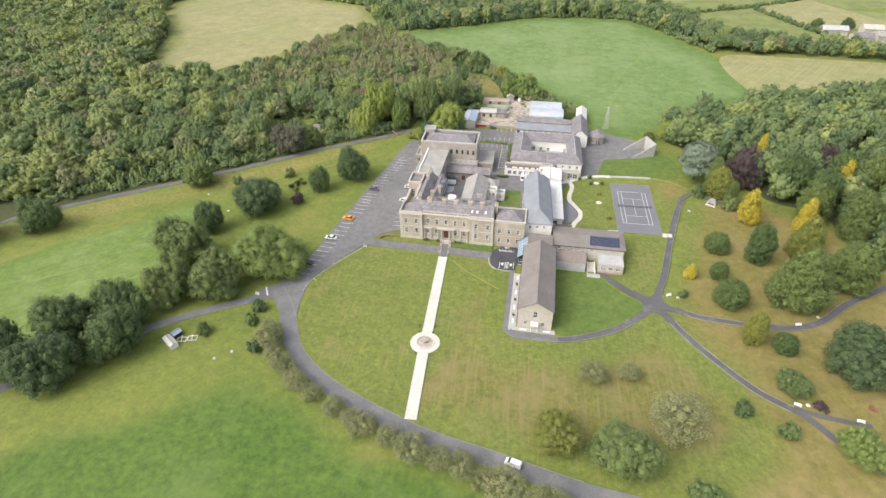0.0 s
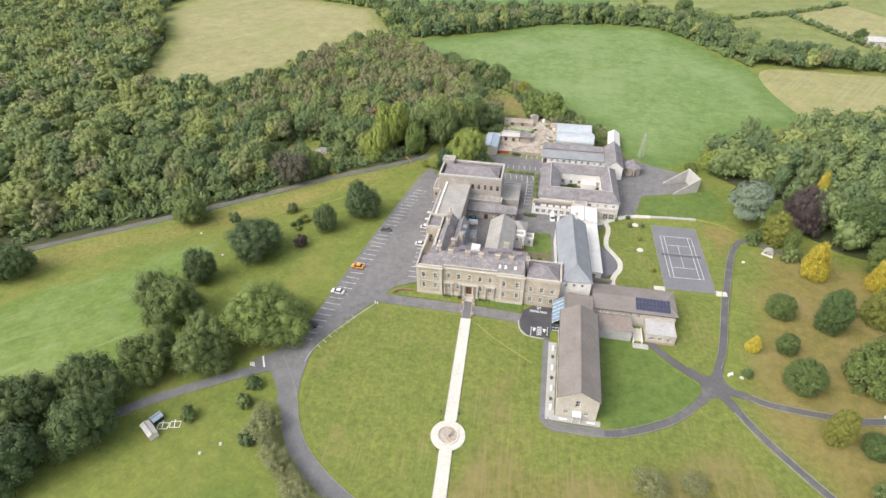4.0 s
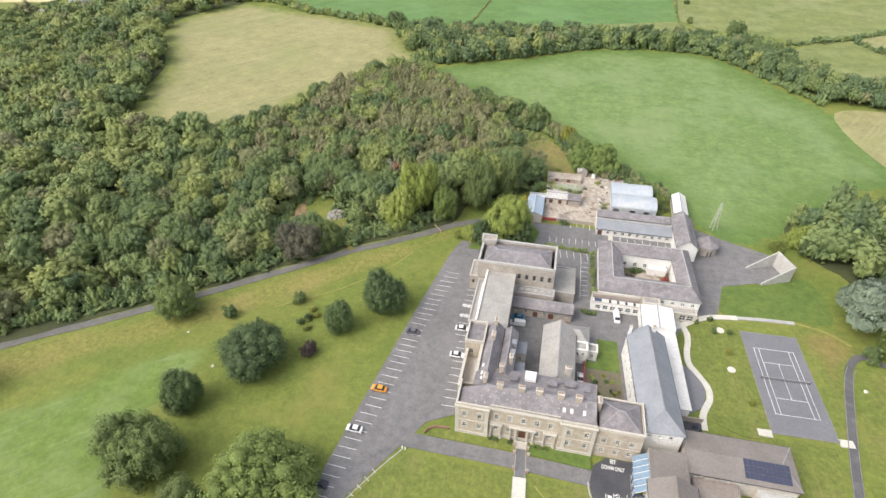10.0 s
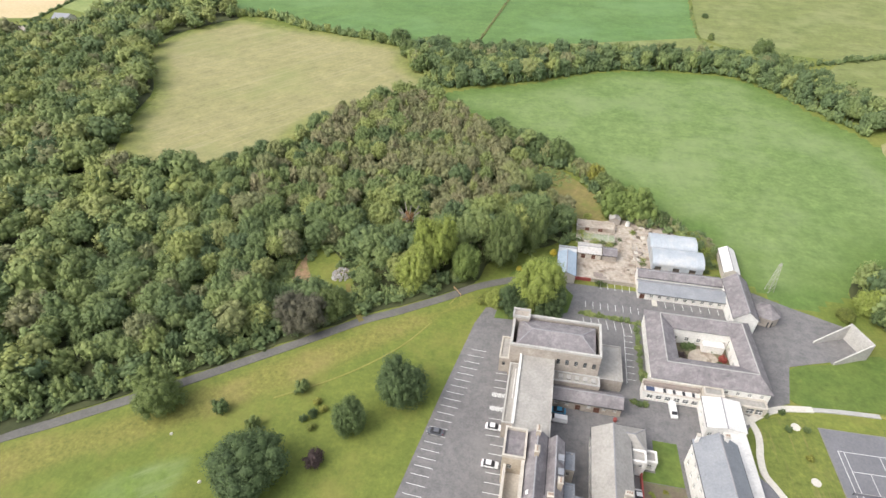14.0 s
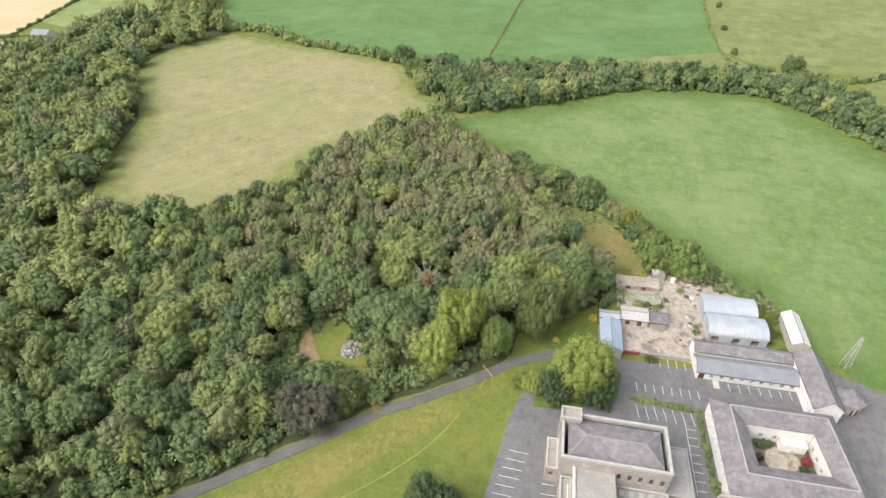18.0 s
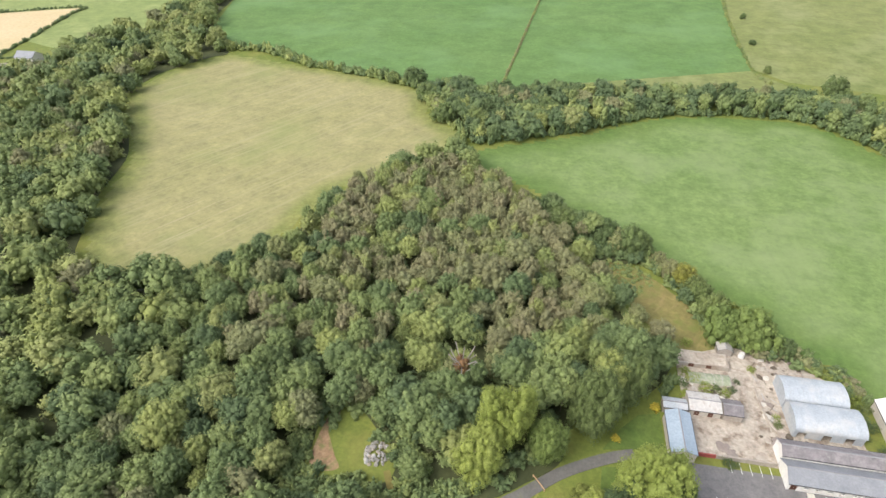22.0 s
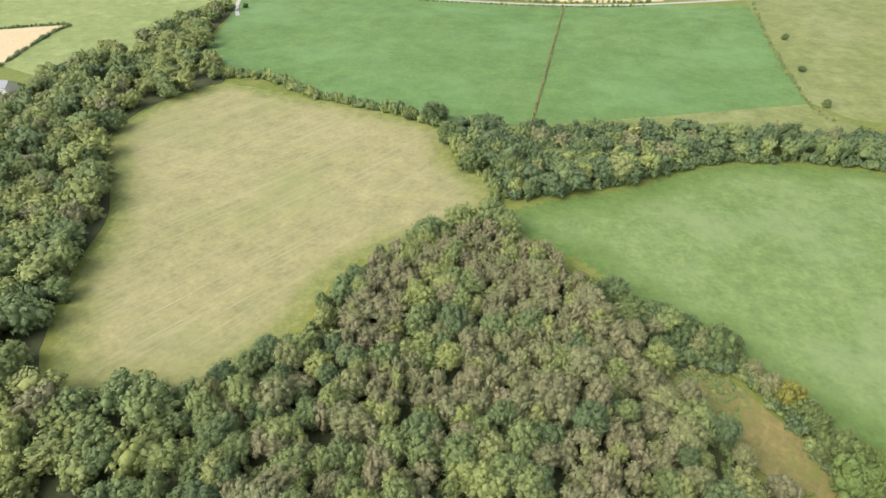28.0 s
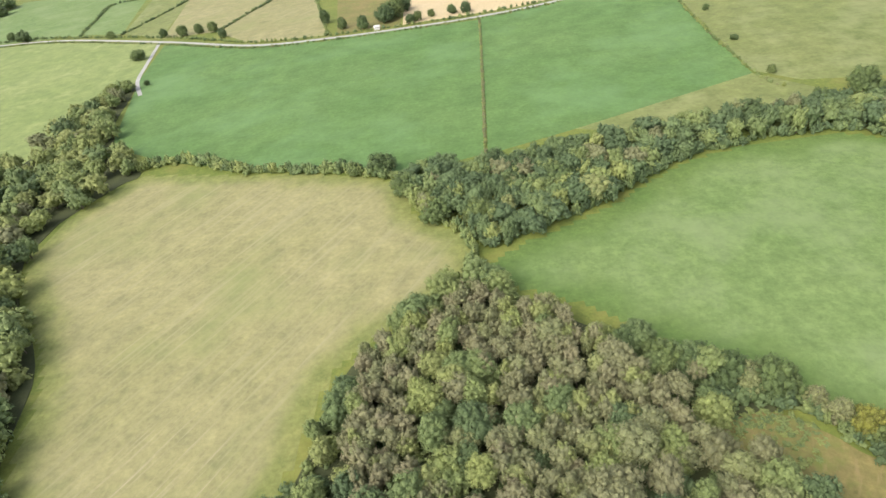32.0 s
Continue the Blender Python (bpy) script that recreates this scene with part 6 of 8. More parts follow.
e = thing("chapel", -49.4, 217.0, 0, 0, "stone chapel with parapets and a slate roof", "chapel")
four_walls(e, 24.4, 12.4, 13.0, M_CHAPEL, {"S": [((13.4, 15.8, 18.2, 20.6, 23.0), 8.2, 0.95, 2.1, True, 0)], "N": [(spread(2, 23, 7), 6, 1.0, 3.4, True, 0)], "E": [((6.2,), 6, 2.2, 4, True, 0)], "W": [((5.0, 8.0), 7.5, 0.9, 2.6, True, 0)]}, t=0.5)
gable_roof(e, 21.5, 10.2, 12.5, 1.7, "x", M_SLATE, M_CHAPEL, 0.0, (4, 4))
for o in e.children:
    if o.name.split(".")[0] in ("roof_slope", "roof_hip", "ridge", "hip_ridge", "gutter"):
        o.matrix_basis = Matrix.Translation((1.5, 1.1, 0))
bm = bmesh.new()
box(bm, -0.1, 24.5, -0.1, 0.5, 13.003, 13.7), box(bm, -0.1, 24.5, 11.9, 12.5, 13.003, 13.7), box(bm, -0.1, 0.5, 0.5, 11.9, 13.003, 13.7), box(bm, 23.9, 24.5, 0.5, 11.9, 13.003, 13.7)
part("parapet", bm, M_COPING, e)
part("turret", wall_bm(bmesh.new(), (-0.3, 9.8), (1, 0), (0, 1), 4.6, 0, 14.2, 3.2), M_CHAPEL, e)
bm = bmesh.new()
box(bm, -0.45, 4.45, 9.65, 10.05, 14.203, 15.0), box(bm, -0.45, 4.45, 12.75, 13.15, 14.203, 15.0), box(bm, -0.45, -0.05, 10.05, 12.75, 14.203, 15.0), box(bm, 4.05, 4.45, 10.05, 12.75, 14.203, 15.0)
part("turret_parapet", bm, M_COPING, e)
simple_house("chapel_porch", "low stone porch beside the chapel", -52.2, 218.4, 2.75, 8.4, 5.6, M_CHAPEL, M_FELT, "flat", wins={"S": [((1.3,), 2.6, 0.8, 1.6, True)], "W": [((2, 6), 2.6, 0.8, 1.6, True)]}, trim=M_TRIM)
e = simple_house("chapel_aisle", "flat-roofed grey aisle along the chapel", -36.9, 213.6, 12.6, 3.35, 5.4, M_CHAPEL, M_FELT, "flat", trim=M_KERB)
for x in spread(1, 12, 5):
    part("roof_box", box(bmesh.new(), x - 0.55, x + 0.55, 0.9, 2.3, 5.353, 5.9), M_KERB, e)
simple_house("lean_range", "low stone workshops with a slate roof", -36.9, 209.0, 18.6, 4.55, 3.7, M_CHAPEL, M_SLATE, axis="x", rise=1.7, wins={"S": [((1.6, 4.4, 10.2, 14.2, 16.9), 1.5, 1.0, 1.2)]}, doors={"S": [(7.4, 1.4, 2.3), (12.3, 1.6, 2.4)]})
simple_house("flat_store", "low store with a pale beige flat roof", -24.9, 217.6, 7.0, 13.2, 4.3, M_CHAPEL, M_FELT, "flat", trim=M_FELT, lip=0.2, wins={"E": [((3, 7, 10), 1.5, 1.2, 1.3)]})

# service court
e = simple_house("service_block", "white-walled block with a grey pitched roof", -26.4, 178.6, 8.9, 20.6, 6.6, M_WHITE, M_FELT, axis="y", rise=3.0, wins={"W": [(spread(0, 20, 6), 4.0, 1.0, 1.5), (spread(0, 20, 6), 1.2, 1.0, 1.5)], "N": [((2.5, 6.4), 4.0, 1.0, 1.4)], "E": [(spread(0, 14, 4), 4.0, 1.0, 1.4)]})
chimney(e, 7.2, 2.6, 7.0, 10.4, 1.6, 1.0, 3, M_CREAM)
simple_house("service_annex", "small block with a hipped grey roof", -20.0, 196.0, 6.4, 6.2, 5.4, M_CREAM, M_FELT, axis="x", rise=1.8, hips=(0, 2.8), wins={"N": [((2, 4.4), 1.4, 1.0, 1.3)]})
simple_house("white_porch", "little white block with windows and flat roof", -17.3, 192.6, 3.6, 3.3, 5.6, M_WHITE, M_FELT, "flat", wins={"S": [((1.0, 2.5), 3.4, 0.8, 1.2)], "E": [((1.6,), 3.4, 0.8, 1.2)]}, trim=M_WHITE)
simple_house("white_porch", "little white block with windows and flat roof", -13.6, 194.6, 3.0, 3.2, 3.4, M_WHITE, M_FELT, "flat", wins={"S": [((1.5,), 1.3, 1.0, 1.2)]}, trim=M_WHITE)
sheet("court_garden_lawn", [(-13.6, 191.4), (-3.8, 191.4), (-4.4, 203.4), (-10.4, 203.4), (-10.4, 194), (-13.6, 194)], 0.09, M_BRIGHT, "small bright lawn in the service court", "lawn", rounded=False)
sheet("kitchen_garden", [(-13.6, 173.5), (-2.6, 173.5), (-3.7, 191.2), (-13.6, 191.2)], 0.085, surf("garden_soil", (0.13, 0.11, 0.08), (0.2, 0.17, 0.12), 0.3, 1.5, stain=(0.12, 0.15, 0.05), stain_at=(0.5, 0.7), stain_scale=0.3), "planted garden bed with shrubs", "garden", rounded=False)
bm = bmesh.new()
prism(bm, [(-9.5 + 2.4 * math.cos(a), 192.2 + 1.7 * math.sin(a)) for a in [math.pi * i / 12 for i in range(13)]], 0.09, 0.13)
solo("garden_apse", bm, M_CONC, "half-round pale paved garden seat", "paving")
solo("garden_wall", box(bmesh.new(), -14.2, -13.85, 173.5, 197, 0, 1.6), M_RED, "low dark red garden wall", "wall")
k = random.Random(9)
for i in range(30):
    x, y = k.uniform(-12.8, -4.4), k.uniform(176, 190)
    tree("garden_shrub", x, y, k.uniform(0.5, 1.1), k.uniform(0.7, 1.5), BUSH[i % 2], k.choice((M_LEAF, M_LIGHT, M_OLIVE, M_LEAF)), "small rounded shrub in the kitchen garden", "shrub", 0.0, "garden shrubs")

# hall, canopy and link
HALL = (-1.2, 166.4, 3.6)
e = thing("hall", HALL[0], HALL[1], 0, HALL[2], "tall white hall with a blue-grey slate roof", "hall")
four_walls(e, 9.7, 32.4, 9.2, M_WHITE, {"W": [(spread(7.5, 32, 8), 5.6, 1.1, 1.9), (spread(7.5, 32, 8), 1.8, 1.1, 1.9)], "S": [((2.0, 4.5, 7.0), 7.0, 0.9, 1.1)], "N": [((3, 6), 5.6, 1.1, 1.9)]})
gable_roof(e, 9.7, 32.4, 9.2, 3.6, "y", M_SLATE2, M_WHITE, 0.3, (4.2, 0))
chimney(e, 6.4, 31.6, 9.5, 13.4, 1.0, 0.8, 2, M_WHITE)
chimney(e, 0.4, 31.9, 9.2, 12.2, 0.7, 0.6, 0, M_WHITE)
e = thing("canopy", 8.0, 179.4, 0, 2.3, "long white flat-roofed corridor beside the hall", "corridor")
four_walls(e, 4.75, 27.6, 3.6, M_WHITE, {"E": [(spread(1, 27, 9), 0.9, 2.0, 1.8)], "S": [((2.1,), 0.9, 1.6, 1.8)]}, t=0.25)
part("roof", box(bmesh.new(), -0.5, 5.05, -0.3, 27.9, 3.603, 3.9), M_MEMB, e)
e = simple_house("white_link", "white rendered link with a white roof", 2.4, 206.8, 9.4, 9.6, 4.9, M_WHITE, M_MEMB, axis="y", rise=0.7, over=0.12, wins={"W": [((3, 6.5), 1.2, 1.4, 1.6)], "S": [((1.2,), 1.2, 1.2, 1.6)]})

# courtyard block
e = thing("courtyard_block", -10.1, 219.8, 0, 0, "white building round a square court with slate roofs", "building")
OUT, INN = [(0, 0), (30.4, 0), (29.6, 26.6), (0, 26.6)], [(7.4, 8.2), (24.6, 8.2), (24.0, 20.6), (7.2, 20.6)]
side_wall(e, "S", (0, 0), 30.4, 0, 6.0, M_WHITE, [(spread(18, 30, 4), 3.6, 1.1, 1.3)], (), 0.4)
side_wall(e, "N", (0, 26.6), 29.6, 0, 6.0, M_WHITE, [(spread(0, 29, 9), 3.4, 1.0, 1.5)], (), 0.4)
side_wall(e, "W", (0, 0.4), 25.8, 0, 6.0, M_WHITE, [(spread(0, 25.8, 7), 3.5, 0.9, 1.4), (spread(0, 25.8, 7), 1.0, 0.9, 1.4)], (), 0.4)
side_wall(e, "E", (29.9, 0.4), 25.8, 0, 6.0, M_WHITE, [(spread(0, 25.8, 7), 3.5, 0.9, 1.4)], (), 0.4)
side_wall(e, "N", (7.4, 8.2), 17.0, 0, 6.0, M_WHITE, [(spread(0, 17, 5), 1.2, 1.2, 1.6)], (), 0.3)
side_wall(e, "S", (7.4, 20.6), 16.7, 0, 6.0, M_WHITE, [(spread(0, 17, 5), 1.2, 1.2, 1.6)], (), 0.3)
side_wall(e, "E", (7.4, 8.2), 12.4, 0, 6.0, M_WHITE, [(spread(0, 12, 4), 1.2, 1.2, 1.6)], (), 0.3)
side_wall(e, "W", (24.2, 8.2), 12.4, 0, 6.0, M_WHITE, [(spread(0, 12, 4), 1.2, 1.2, 1.6)], (), 0.3)
MID = [((a[0] + b[0]) / 2, (a[1] + b[1]) / 2) for a, b in zip(OUT, INN)]
grow = lambda ring, k: [(15 + (x - 15) * k, 13.5 + (y - 13.5) * k) for x, y in ring]
for ring_lo, label in ((grow(OUT, 1.03), "outer"), (grow(INN, 0.95), "inner")):
    for i in range(4):
        j = (i + 1) % 4
        q = [(*ring_lo[i], 5.95), (*ring_lo[j], 5.95), (*MID[j], 8.5), (*MID[i], 8.5)]
        bm = bmesh.new()
        a = [bm.verts.new(p) for p in q]
        b = [bm.verts.new((p[0], p[1], p[2] + 0.18)) for p in q]
        for m_ in range(4):
            bm.faces.new((a[m_], a[(m_ + 1) % 4], b[(m_ + 1) % 4], b[m_]))
        bm.faces.new(a), bm.faces.new(b)
        part("roof_slope", bm, M_SLATE, e)
for i in range(4):
    part("ridge", beam(bmesh.new(), (*MID[i], 8.72), (*MID[(i + 1) % 4], 8.72), 0.3, 0.12), M_KERB, e)
sheet("court_paving", [(-2.6, 228.1), (14, 228.1), (13.9, 240.3), (-2.8, 240.3)], 0.1, bpy.data.materials["garden_soil"], "planted beds of the inner court", "court", rounded=False)
sheet("court_gravel", [(3.0, 236.6), (5.2, 238.6), (8.4, 238.8), (10.8, 236.4), (10.6, 233.4), (8.0, 231.4), (4.6, 231.2), (2.6, 233.4)], 0, M_YARD, "rounded pale gravel patch in the inner court", "court")
sheet("court_gravel", [(-2.4, 228.3), (13.8, 228.3), (13.8, 230.0), (8.4, 230.4), (7.4, 232.4), (5.6, 232.4), (4.6, 230.4), (-2.4, 230.0)], 0, M_YARD, "pale gravel walk along the inner court", "court", rounded=False)
simple_house("court_canopy", "white flat canopy in the inner court", 6.6, 237.8, 6.0, 2.4, 2.8, M_WHITE, M_MEMB, "flat", trim=M_MEMB, lip=0.1)
for x, y, m_, l_ in ((0.4, 234.8, M_PURPLE, "dark red-leaved rounded shrub in the court"), (12.1, 235.2, M_RED, "bright red-leaved rounded shrub in the court"), (1.8, 238.6, M_LEAF, "green rounded shrub in the court"), (3.6, 239.2, M_LEAF, "green rounded shrub in the court"), (8.2, 239.2, M_MID, "green rounded shrub in the court"), (9.8, 238.9, M_LEAF, "green rounded shrub in the court"), (11.2, 232.6, M_LEAF, "green rounded shrub in the court"), (-1.0, 231.8, M_MID, "green rounded shrub in the court")):
    mt = foliage("leaves_red", ((0, (0.2, 0.045, 0.04)), (1, (0.26, 0.06, 0.05)))) if m_ is M_RED else m_
    tree("court_shrub", x, y, 1.7, 1.9, BUSH[int(x + 9) % 3], mt, l_, "shrub", 0.0)
e = simple_house("covered_way", "low white porch with dark rooflight slots", -12.4, 216.4, 15.2, 3.3, 3.5, M_WHITE, M_MEMB, "flat", trim=M_CREAM, lip=0.15, wins={"S": [(spread(1, 15, 6), 0.8, 1.6, 1.7)]})
for x in (0.9, 5.4, 7.9, 10.4, 12.9):
    part("roof_slot", box(bmesh.new(), x, x + (2.2 if x < 1 else 0.7), 0.35, 1.9, 3.46, 3.62), M_BLUE if x < 1 else M_DARK, e)
# roof strip under the eave, its shade put in as brown colour
part("raised_strip", box(bmesh.new(), 0.3, 14.9, 2.1, 3.2, 3.46, 4.3), M_BROWNROOF, e, "flat roof strip behind the rooflights, its shade coloured brown")
part("fascia", box(bmesh.new(), 0.0, 15.2, 3.203, 3.38, 3.66, 4.9), M_CREAM, e)
e = simple_house("covered_way", "low porch with a cream roof and dark glazing", 8.2, 216.8, 11.4, 2.9, 3.3, M_CREAM, M_FELT, "flat", trim=M_CREAM, lip=0.15, wins={"S": [((7.4, 9.6), 0.5, 1.9, 2.2)]})
simple_house("porch_tower", "small raised flat-roofed lobby", 3.0, 216.6, 5.0, 3.0, 5.6, M_CREAM, M_FELT, "flat", trim=M_CREAM)

# south wing, entrance and annexe
e = simple_house("south_wing", "long wing with a brown-grey tiled gable roof", -0.3, 123.2, 10.2, 31.5, 7.6, M_CREAM, M_TILE, axis="y", rise=3.0, wins={"W": [(spread(1, 31, 10), 4.7, 1.1, 1.5), (spread(1, 31, 10), 1.3, 1.1, 1.5)], "E": [(spread(1, 31, 10), 4.7, 1.1, 1.5), (spread(1, 31, 10), 1.3, 1.1, 1.5)], "S": [((2.4, 7.6), 1.3, 1.1, 1.5), ((5.1,), 4.4, 1.2, 2.4)]}, over=0.3)
p_ = part("porch", box(bmesh.new(), 4.0, 6.2, -1.8, -0.01, 2.6, 2.85), M_WHITE, e)
for x in (4.1, 5.95):
    part("post", box(bmesh.new(), x, x + 0.15, -1.75, -1.6, 0, 2.6), M_WHITE, p_)
sheet("wing_apron", [(-3.0, 148.5), (-2.9, 121.4), (11, 121.4), (11, 123), (-0.6, 123), (-0.6, 148.5)], 0.1, M_KERB, "pale paving strip round the wing", "paving", rounded=False)
sheet("wing_drive", [(-4.6, 150.5), (-4.4, 121), (-1, 118), (12, 118.4), (12, 121), (-2.9, 121), (-3.0, 150.5)], 0.092, M_DRIVE, "dark asphalt strip beside the wing", "path", rounded=False)
simple_house("wing_link", "low block with a grey flat roof", 0.6, 155.0, 8.4, 8.9, 6.6, M_CREAM, M_TILE, "flat", trim=M_TILE, lip=0.15, wins={"E": [((3,), 4, 1.1, 1.3)]})
e = thing("glass_entrance", -2.6, 153.2, 0, 0, "blue glazed entrance with a sloping glass roof", "entrance")
side_wall(e, "S", (0, 0), 3.1, 0, 3.2, M_BLUE, [((1.5,), 0.4, 2.2, 2.4)], (), 0.2)
side_wall(e, "W", (0, 0.2), 7.0, 0, 3.2, M_BLUE, [((1.2, 3.4, 5.6), 0.4, 1.7, 2.4)], (), 0.2)
for i in range(6):
    a = 0.2 + i * 1.6
    gl = part("roof_glass", slab(bmesh.new(), (0, a, 3.4), (3.1, 0, 2.6), (0, 1.5, 0), (0, 0, 0.05)), surf("glass_blue", (0.17, 0.24, 0.32), (0.22, 0.3, 0.38), 0.5, 2, rough=0.3) if not i else bpy.data.materials["glass_blue"], e, "blue-grey roof glass")
    part("glazing_bar", slab(bmesh.new(), (0, a - 0.08, 3.4), (3.1, 0, 2.6), (0, 0.08, 0), (0, 0, 0.16)), M_FRAME, gl)
e = simple_house("annexe", "low wide annexe with a shallow grey-brown roof", 9.4, 160.2, 24.0, 11.0, 5.6, M_CREAM, M_TILE, axis="x", rise=1.0, wins={"S": [((2, 4.3, 6.6, 8.9, 11.2, 13.4), 3.9, 1.0, 1.0)], "N": [(spread(0, 24, 7), 2, 1.4, 1.4)], "E": [((3, 8), 2, 1.4, 1.4)]}, over=0.4, hips=(0, 3.0))
sol = part("solar_array", beam(bmesh.new(), (12.4, 0.8, 5.98), (22.4, 0.8, 5.98), 0.1, 0.06), M_ALU, e, "dark blue solar panels in rows")
for r_ in range(3):
    for c_ in range(10):
        y = 0.75 + r_ * 1.55
        part("solar_panel", slab(bmesh.new(), (12.4 + c_ * 1.0, y, 5.98 + (y - 0.7) * 0.1818), (0.95, 0, 0), (0, 1.45, 0.264), (0, 0, 0.05)), M_SOLAR, sol)
e = simple_house("brown_flat_block", "low block with a brown felt roof", 10.8, 153.2, 9.8, 6.85, 3.8, M_SHEETROOF, M_BROWNROOF, "flat", trim=M_BROWNROOF, lip=0.12)
e = simple_house("small_block", "pale rendered block with a stained flat roof", 24.8, 153.8, 8.2, 6.3, 3.6, M_CREAM, M_SHEETROOF, "flat", trim=M_COPING, lip=0.12, wins={"S": [((1.6, 4.1, 6.6), 1.3, 1.5, 1.1)], "W": [((3,), 1.3, 1.2, 1.1)]})
part("plinth", box(bmesh.new(), -0.06, 8.26, -0.06, -0.003, 0, 0.7), M_BRICK, e, "pink brick plinth")
e = thing("ramp", 21.2, 152.4, 0, 0, "concrete steps and ramp with white side walls", "ramp")
for i in range(5):
    part("step", box(bmesh.new(), 0.4, 2.6, 1.5 + i * 0.45, 6.0, i * 0.17, (i + 1) * 0.17), M_CONC, e)
for x in (0.1, 2.6):
    part("side_wall", slab(bmesh.new(), (x, 0.4, 0), (0.22, 0, 0), (0, 5.6, 0), (0, 0, 1.3)), M_WHITE, e)
part("landing", box(bmesh.new(), 0, 4.4, -1.6, 0.38, 0, 0.16), M_KERB, e)

for i, y in enumerate((146, 142.5, 138.6, 134.8, 131.4, 127.6, 125.2)):
    if i % 2:
        e = thing("planter", -1.7, y, 0, 0, "small planter with a shrub beside the wing", "planter", "wing planters")
        part("pot", tube(bmesh.new(), 0, 0, 0, 0.6, 0.3, 0.42, 10), M_BROWNROOF, e)
        part("shrub", mesh_arrays("shrub", *BUSH[0], M_LEAF), None, e, m=Matrix.Translation((0, 0, 0.5)) @ Matrix.Diagonal((0.55, 0.55, 0.7, 1)))
    else:
        e = thing("garden_bench", -1.7, y, 0, 90, "white garden seat on the paving strip", "bench", "wing seats")
        part("seat", box(bmesh.new(), -0.9, 0.9, -0.25, 0.25, 0.42, 0.5), M_FRAME, e)
        part("backrest", box(bmesh.new(), -0.9, 0.9, -0.32, -0.25, 0.52, 0.95), M_FRAME, e)
        for lx in (-0.75, 0.75):
            part("leg", box(bmesh.new(), lx - 0.06, lx + 0.06, -0.3, 0.22, 0, 0.42), M_FRAME, e)
for x in (1.6, 8.6):
    solo("white_board", box(bmesh.new(), x - 1.0, x + 1.0, 121.9, 122.3, 0.1, 0.5), M_FRAME, "low white box before the wing's gable", "box", "gable boxes")

# ---- the farm yard behind ----
e = simple_house("stable_range", "long low white range with a blue-grey slate roof", -10.6, 258.7, 27.1, 6.4, 3.0, M_WHITE, M_SLATE2, axis="x", rise=1.9, wins={"S": [(spread(3, 27, 9), 1.0, 1.2, 1.2)]}, doors={"S": [(1.4, 1.6, 2.3)]}, over=0.3)
simple_house("stable_range", "rear stable range with a purple-grey slate roof", -10.6, 265.5, 27.1, 4.9, 3.9, M_WHITE, M_SLATE, axis="x", rise=1.3, over=0.1)
solo("stone_steps", box(bmesh.new(), -6.0, -4.4, 255.6, 258.4, 0, 0.5), M_CONC, "pale concrete steps before the stable range", "steps")
e = simple_house("gable_barn", "tall white barn with a slate gable roof", 16.6, 248.9, 6.9, 18.6, 5.9, M_WHITE, M_SLATE, axis="y", rise=2.9, wins={"W": [(spread(0, 5, 2), 2, 1.0, 1.4)], "S": [((3.4,), 2.2, 1.2, 1.6)]}, doors={"E": [(4, 1.4, 2.4)]})
e = thing("octagon_shed", 28.3, 256.6, 0, 10, "stone many-sided shed with a pointed slate roof", "shed")
part("wall", tube(bmesh.new(), 0, 0, 0, 3.6, 3.9, 3.9, 8), M_CHAPEL, e)
part("roof", tube(bmesh.new(), 0, 0, 3.603, 6.6, 4.3, 0.25, 8), M_SLATE, e)
part("door", box(bmesh.new(), -0.8, 0.8, -3.75, -3.62, 0, 2.3), M_DARK, e)
e = simple_house("cream_barn", "long barn with a cream sheet roof", 18.9, 274.6, 5.0, 13.8, 3.4, M_CREAM, M_MEMB, axis="y", rise=1.5, rz=-2, over=0.2)


def vault(name, label, x, y, w, d, h, rise, material):
    """A barn with a round sheet roof along x."""
    e = thing(name, x, y, 0, 0, label, "barn")
    part("wall", wall_bm(bmesh.new(), (0, 0), (1, 0), (0, 1), w, 0, h, 0.2, [(c - 1.1, c + 1.1, 0, 2.4) for c in (2.0, 8.2, 13.6)]), M_TIN, e)
    side_wall(e, "N", (0, d), w, 0, h, M_TIN, (), (), 0.2)
    for x0 in (0.0, w - 0.2):
        bm = bmesh.new()
        ring = [(0.2, 0.0), (d - 0.2, 0.0)] + [(d / 2 + (d / 2 - 0.2) * math.cos(a), h + rise * math.sin(a)) for a in [math.pi * i / 14 for i in range(15)]]
        p, q = [bm.verts.new((x0, b, z)) for b, z in ring], [bm.verts.new((x0 + 0.2, b, z)) for b, z in ring]
        for i in range(len(p)):
            bm.faces.new((p[i], p[(i + 1) % len(p)], q[(i + 1) % len(p)], q[i]))
        bm.faces.new(p), bm.faces.new(q)
        part("end_wall", bm, M_TIN, e)
    n = 10
    for k in range(n):
        bm = bmesh.new()
        xa, xb = -0.2 + (w + 0.4) * k / n, -0.2 + (w + 0.4) * (k + 1) / n - 0.02
        lift = 0.03 * (k % 2)
        rings = []
        for a in [math.pi * i / 16 for i in range(17)]:
            c, s = math.cos(a), math.sin(a)
            rings.append([bm.verts.new((xx, d / 2 + (d / 2 + t + lift) * c, h + (rise + t + lift) * s)) for t in (0.1, 0.16) for xx in (xa, xb)])
        for r0, r1 in zip(rings, rings[1:]):
            for i, j in ((0, 1), (1, 3), (3, 2), (2, 0)):
                bm.faces.new((r0[i], r0[j], r1[j], r1[i]))
        bm.faces.new([rings[0][i] for i in (0, 1, 3, 2)]), bm.faces.new([rings[-1][i] for i in (0, 1, 3, 2)])
        part("roof_sheet", bm, M_TIN, e)
    return e


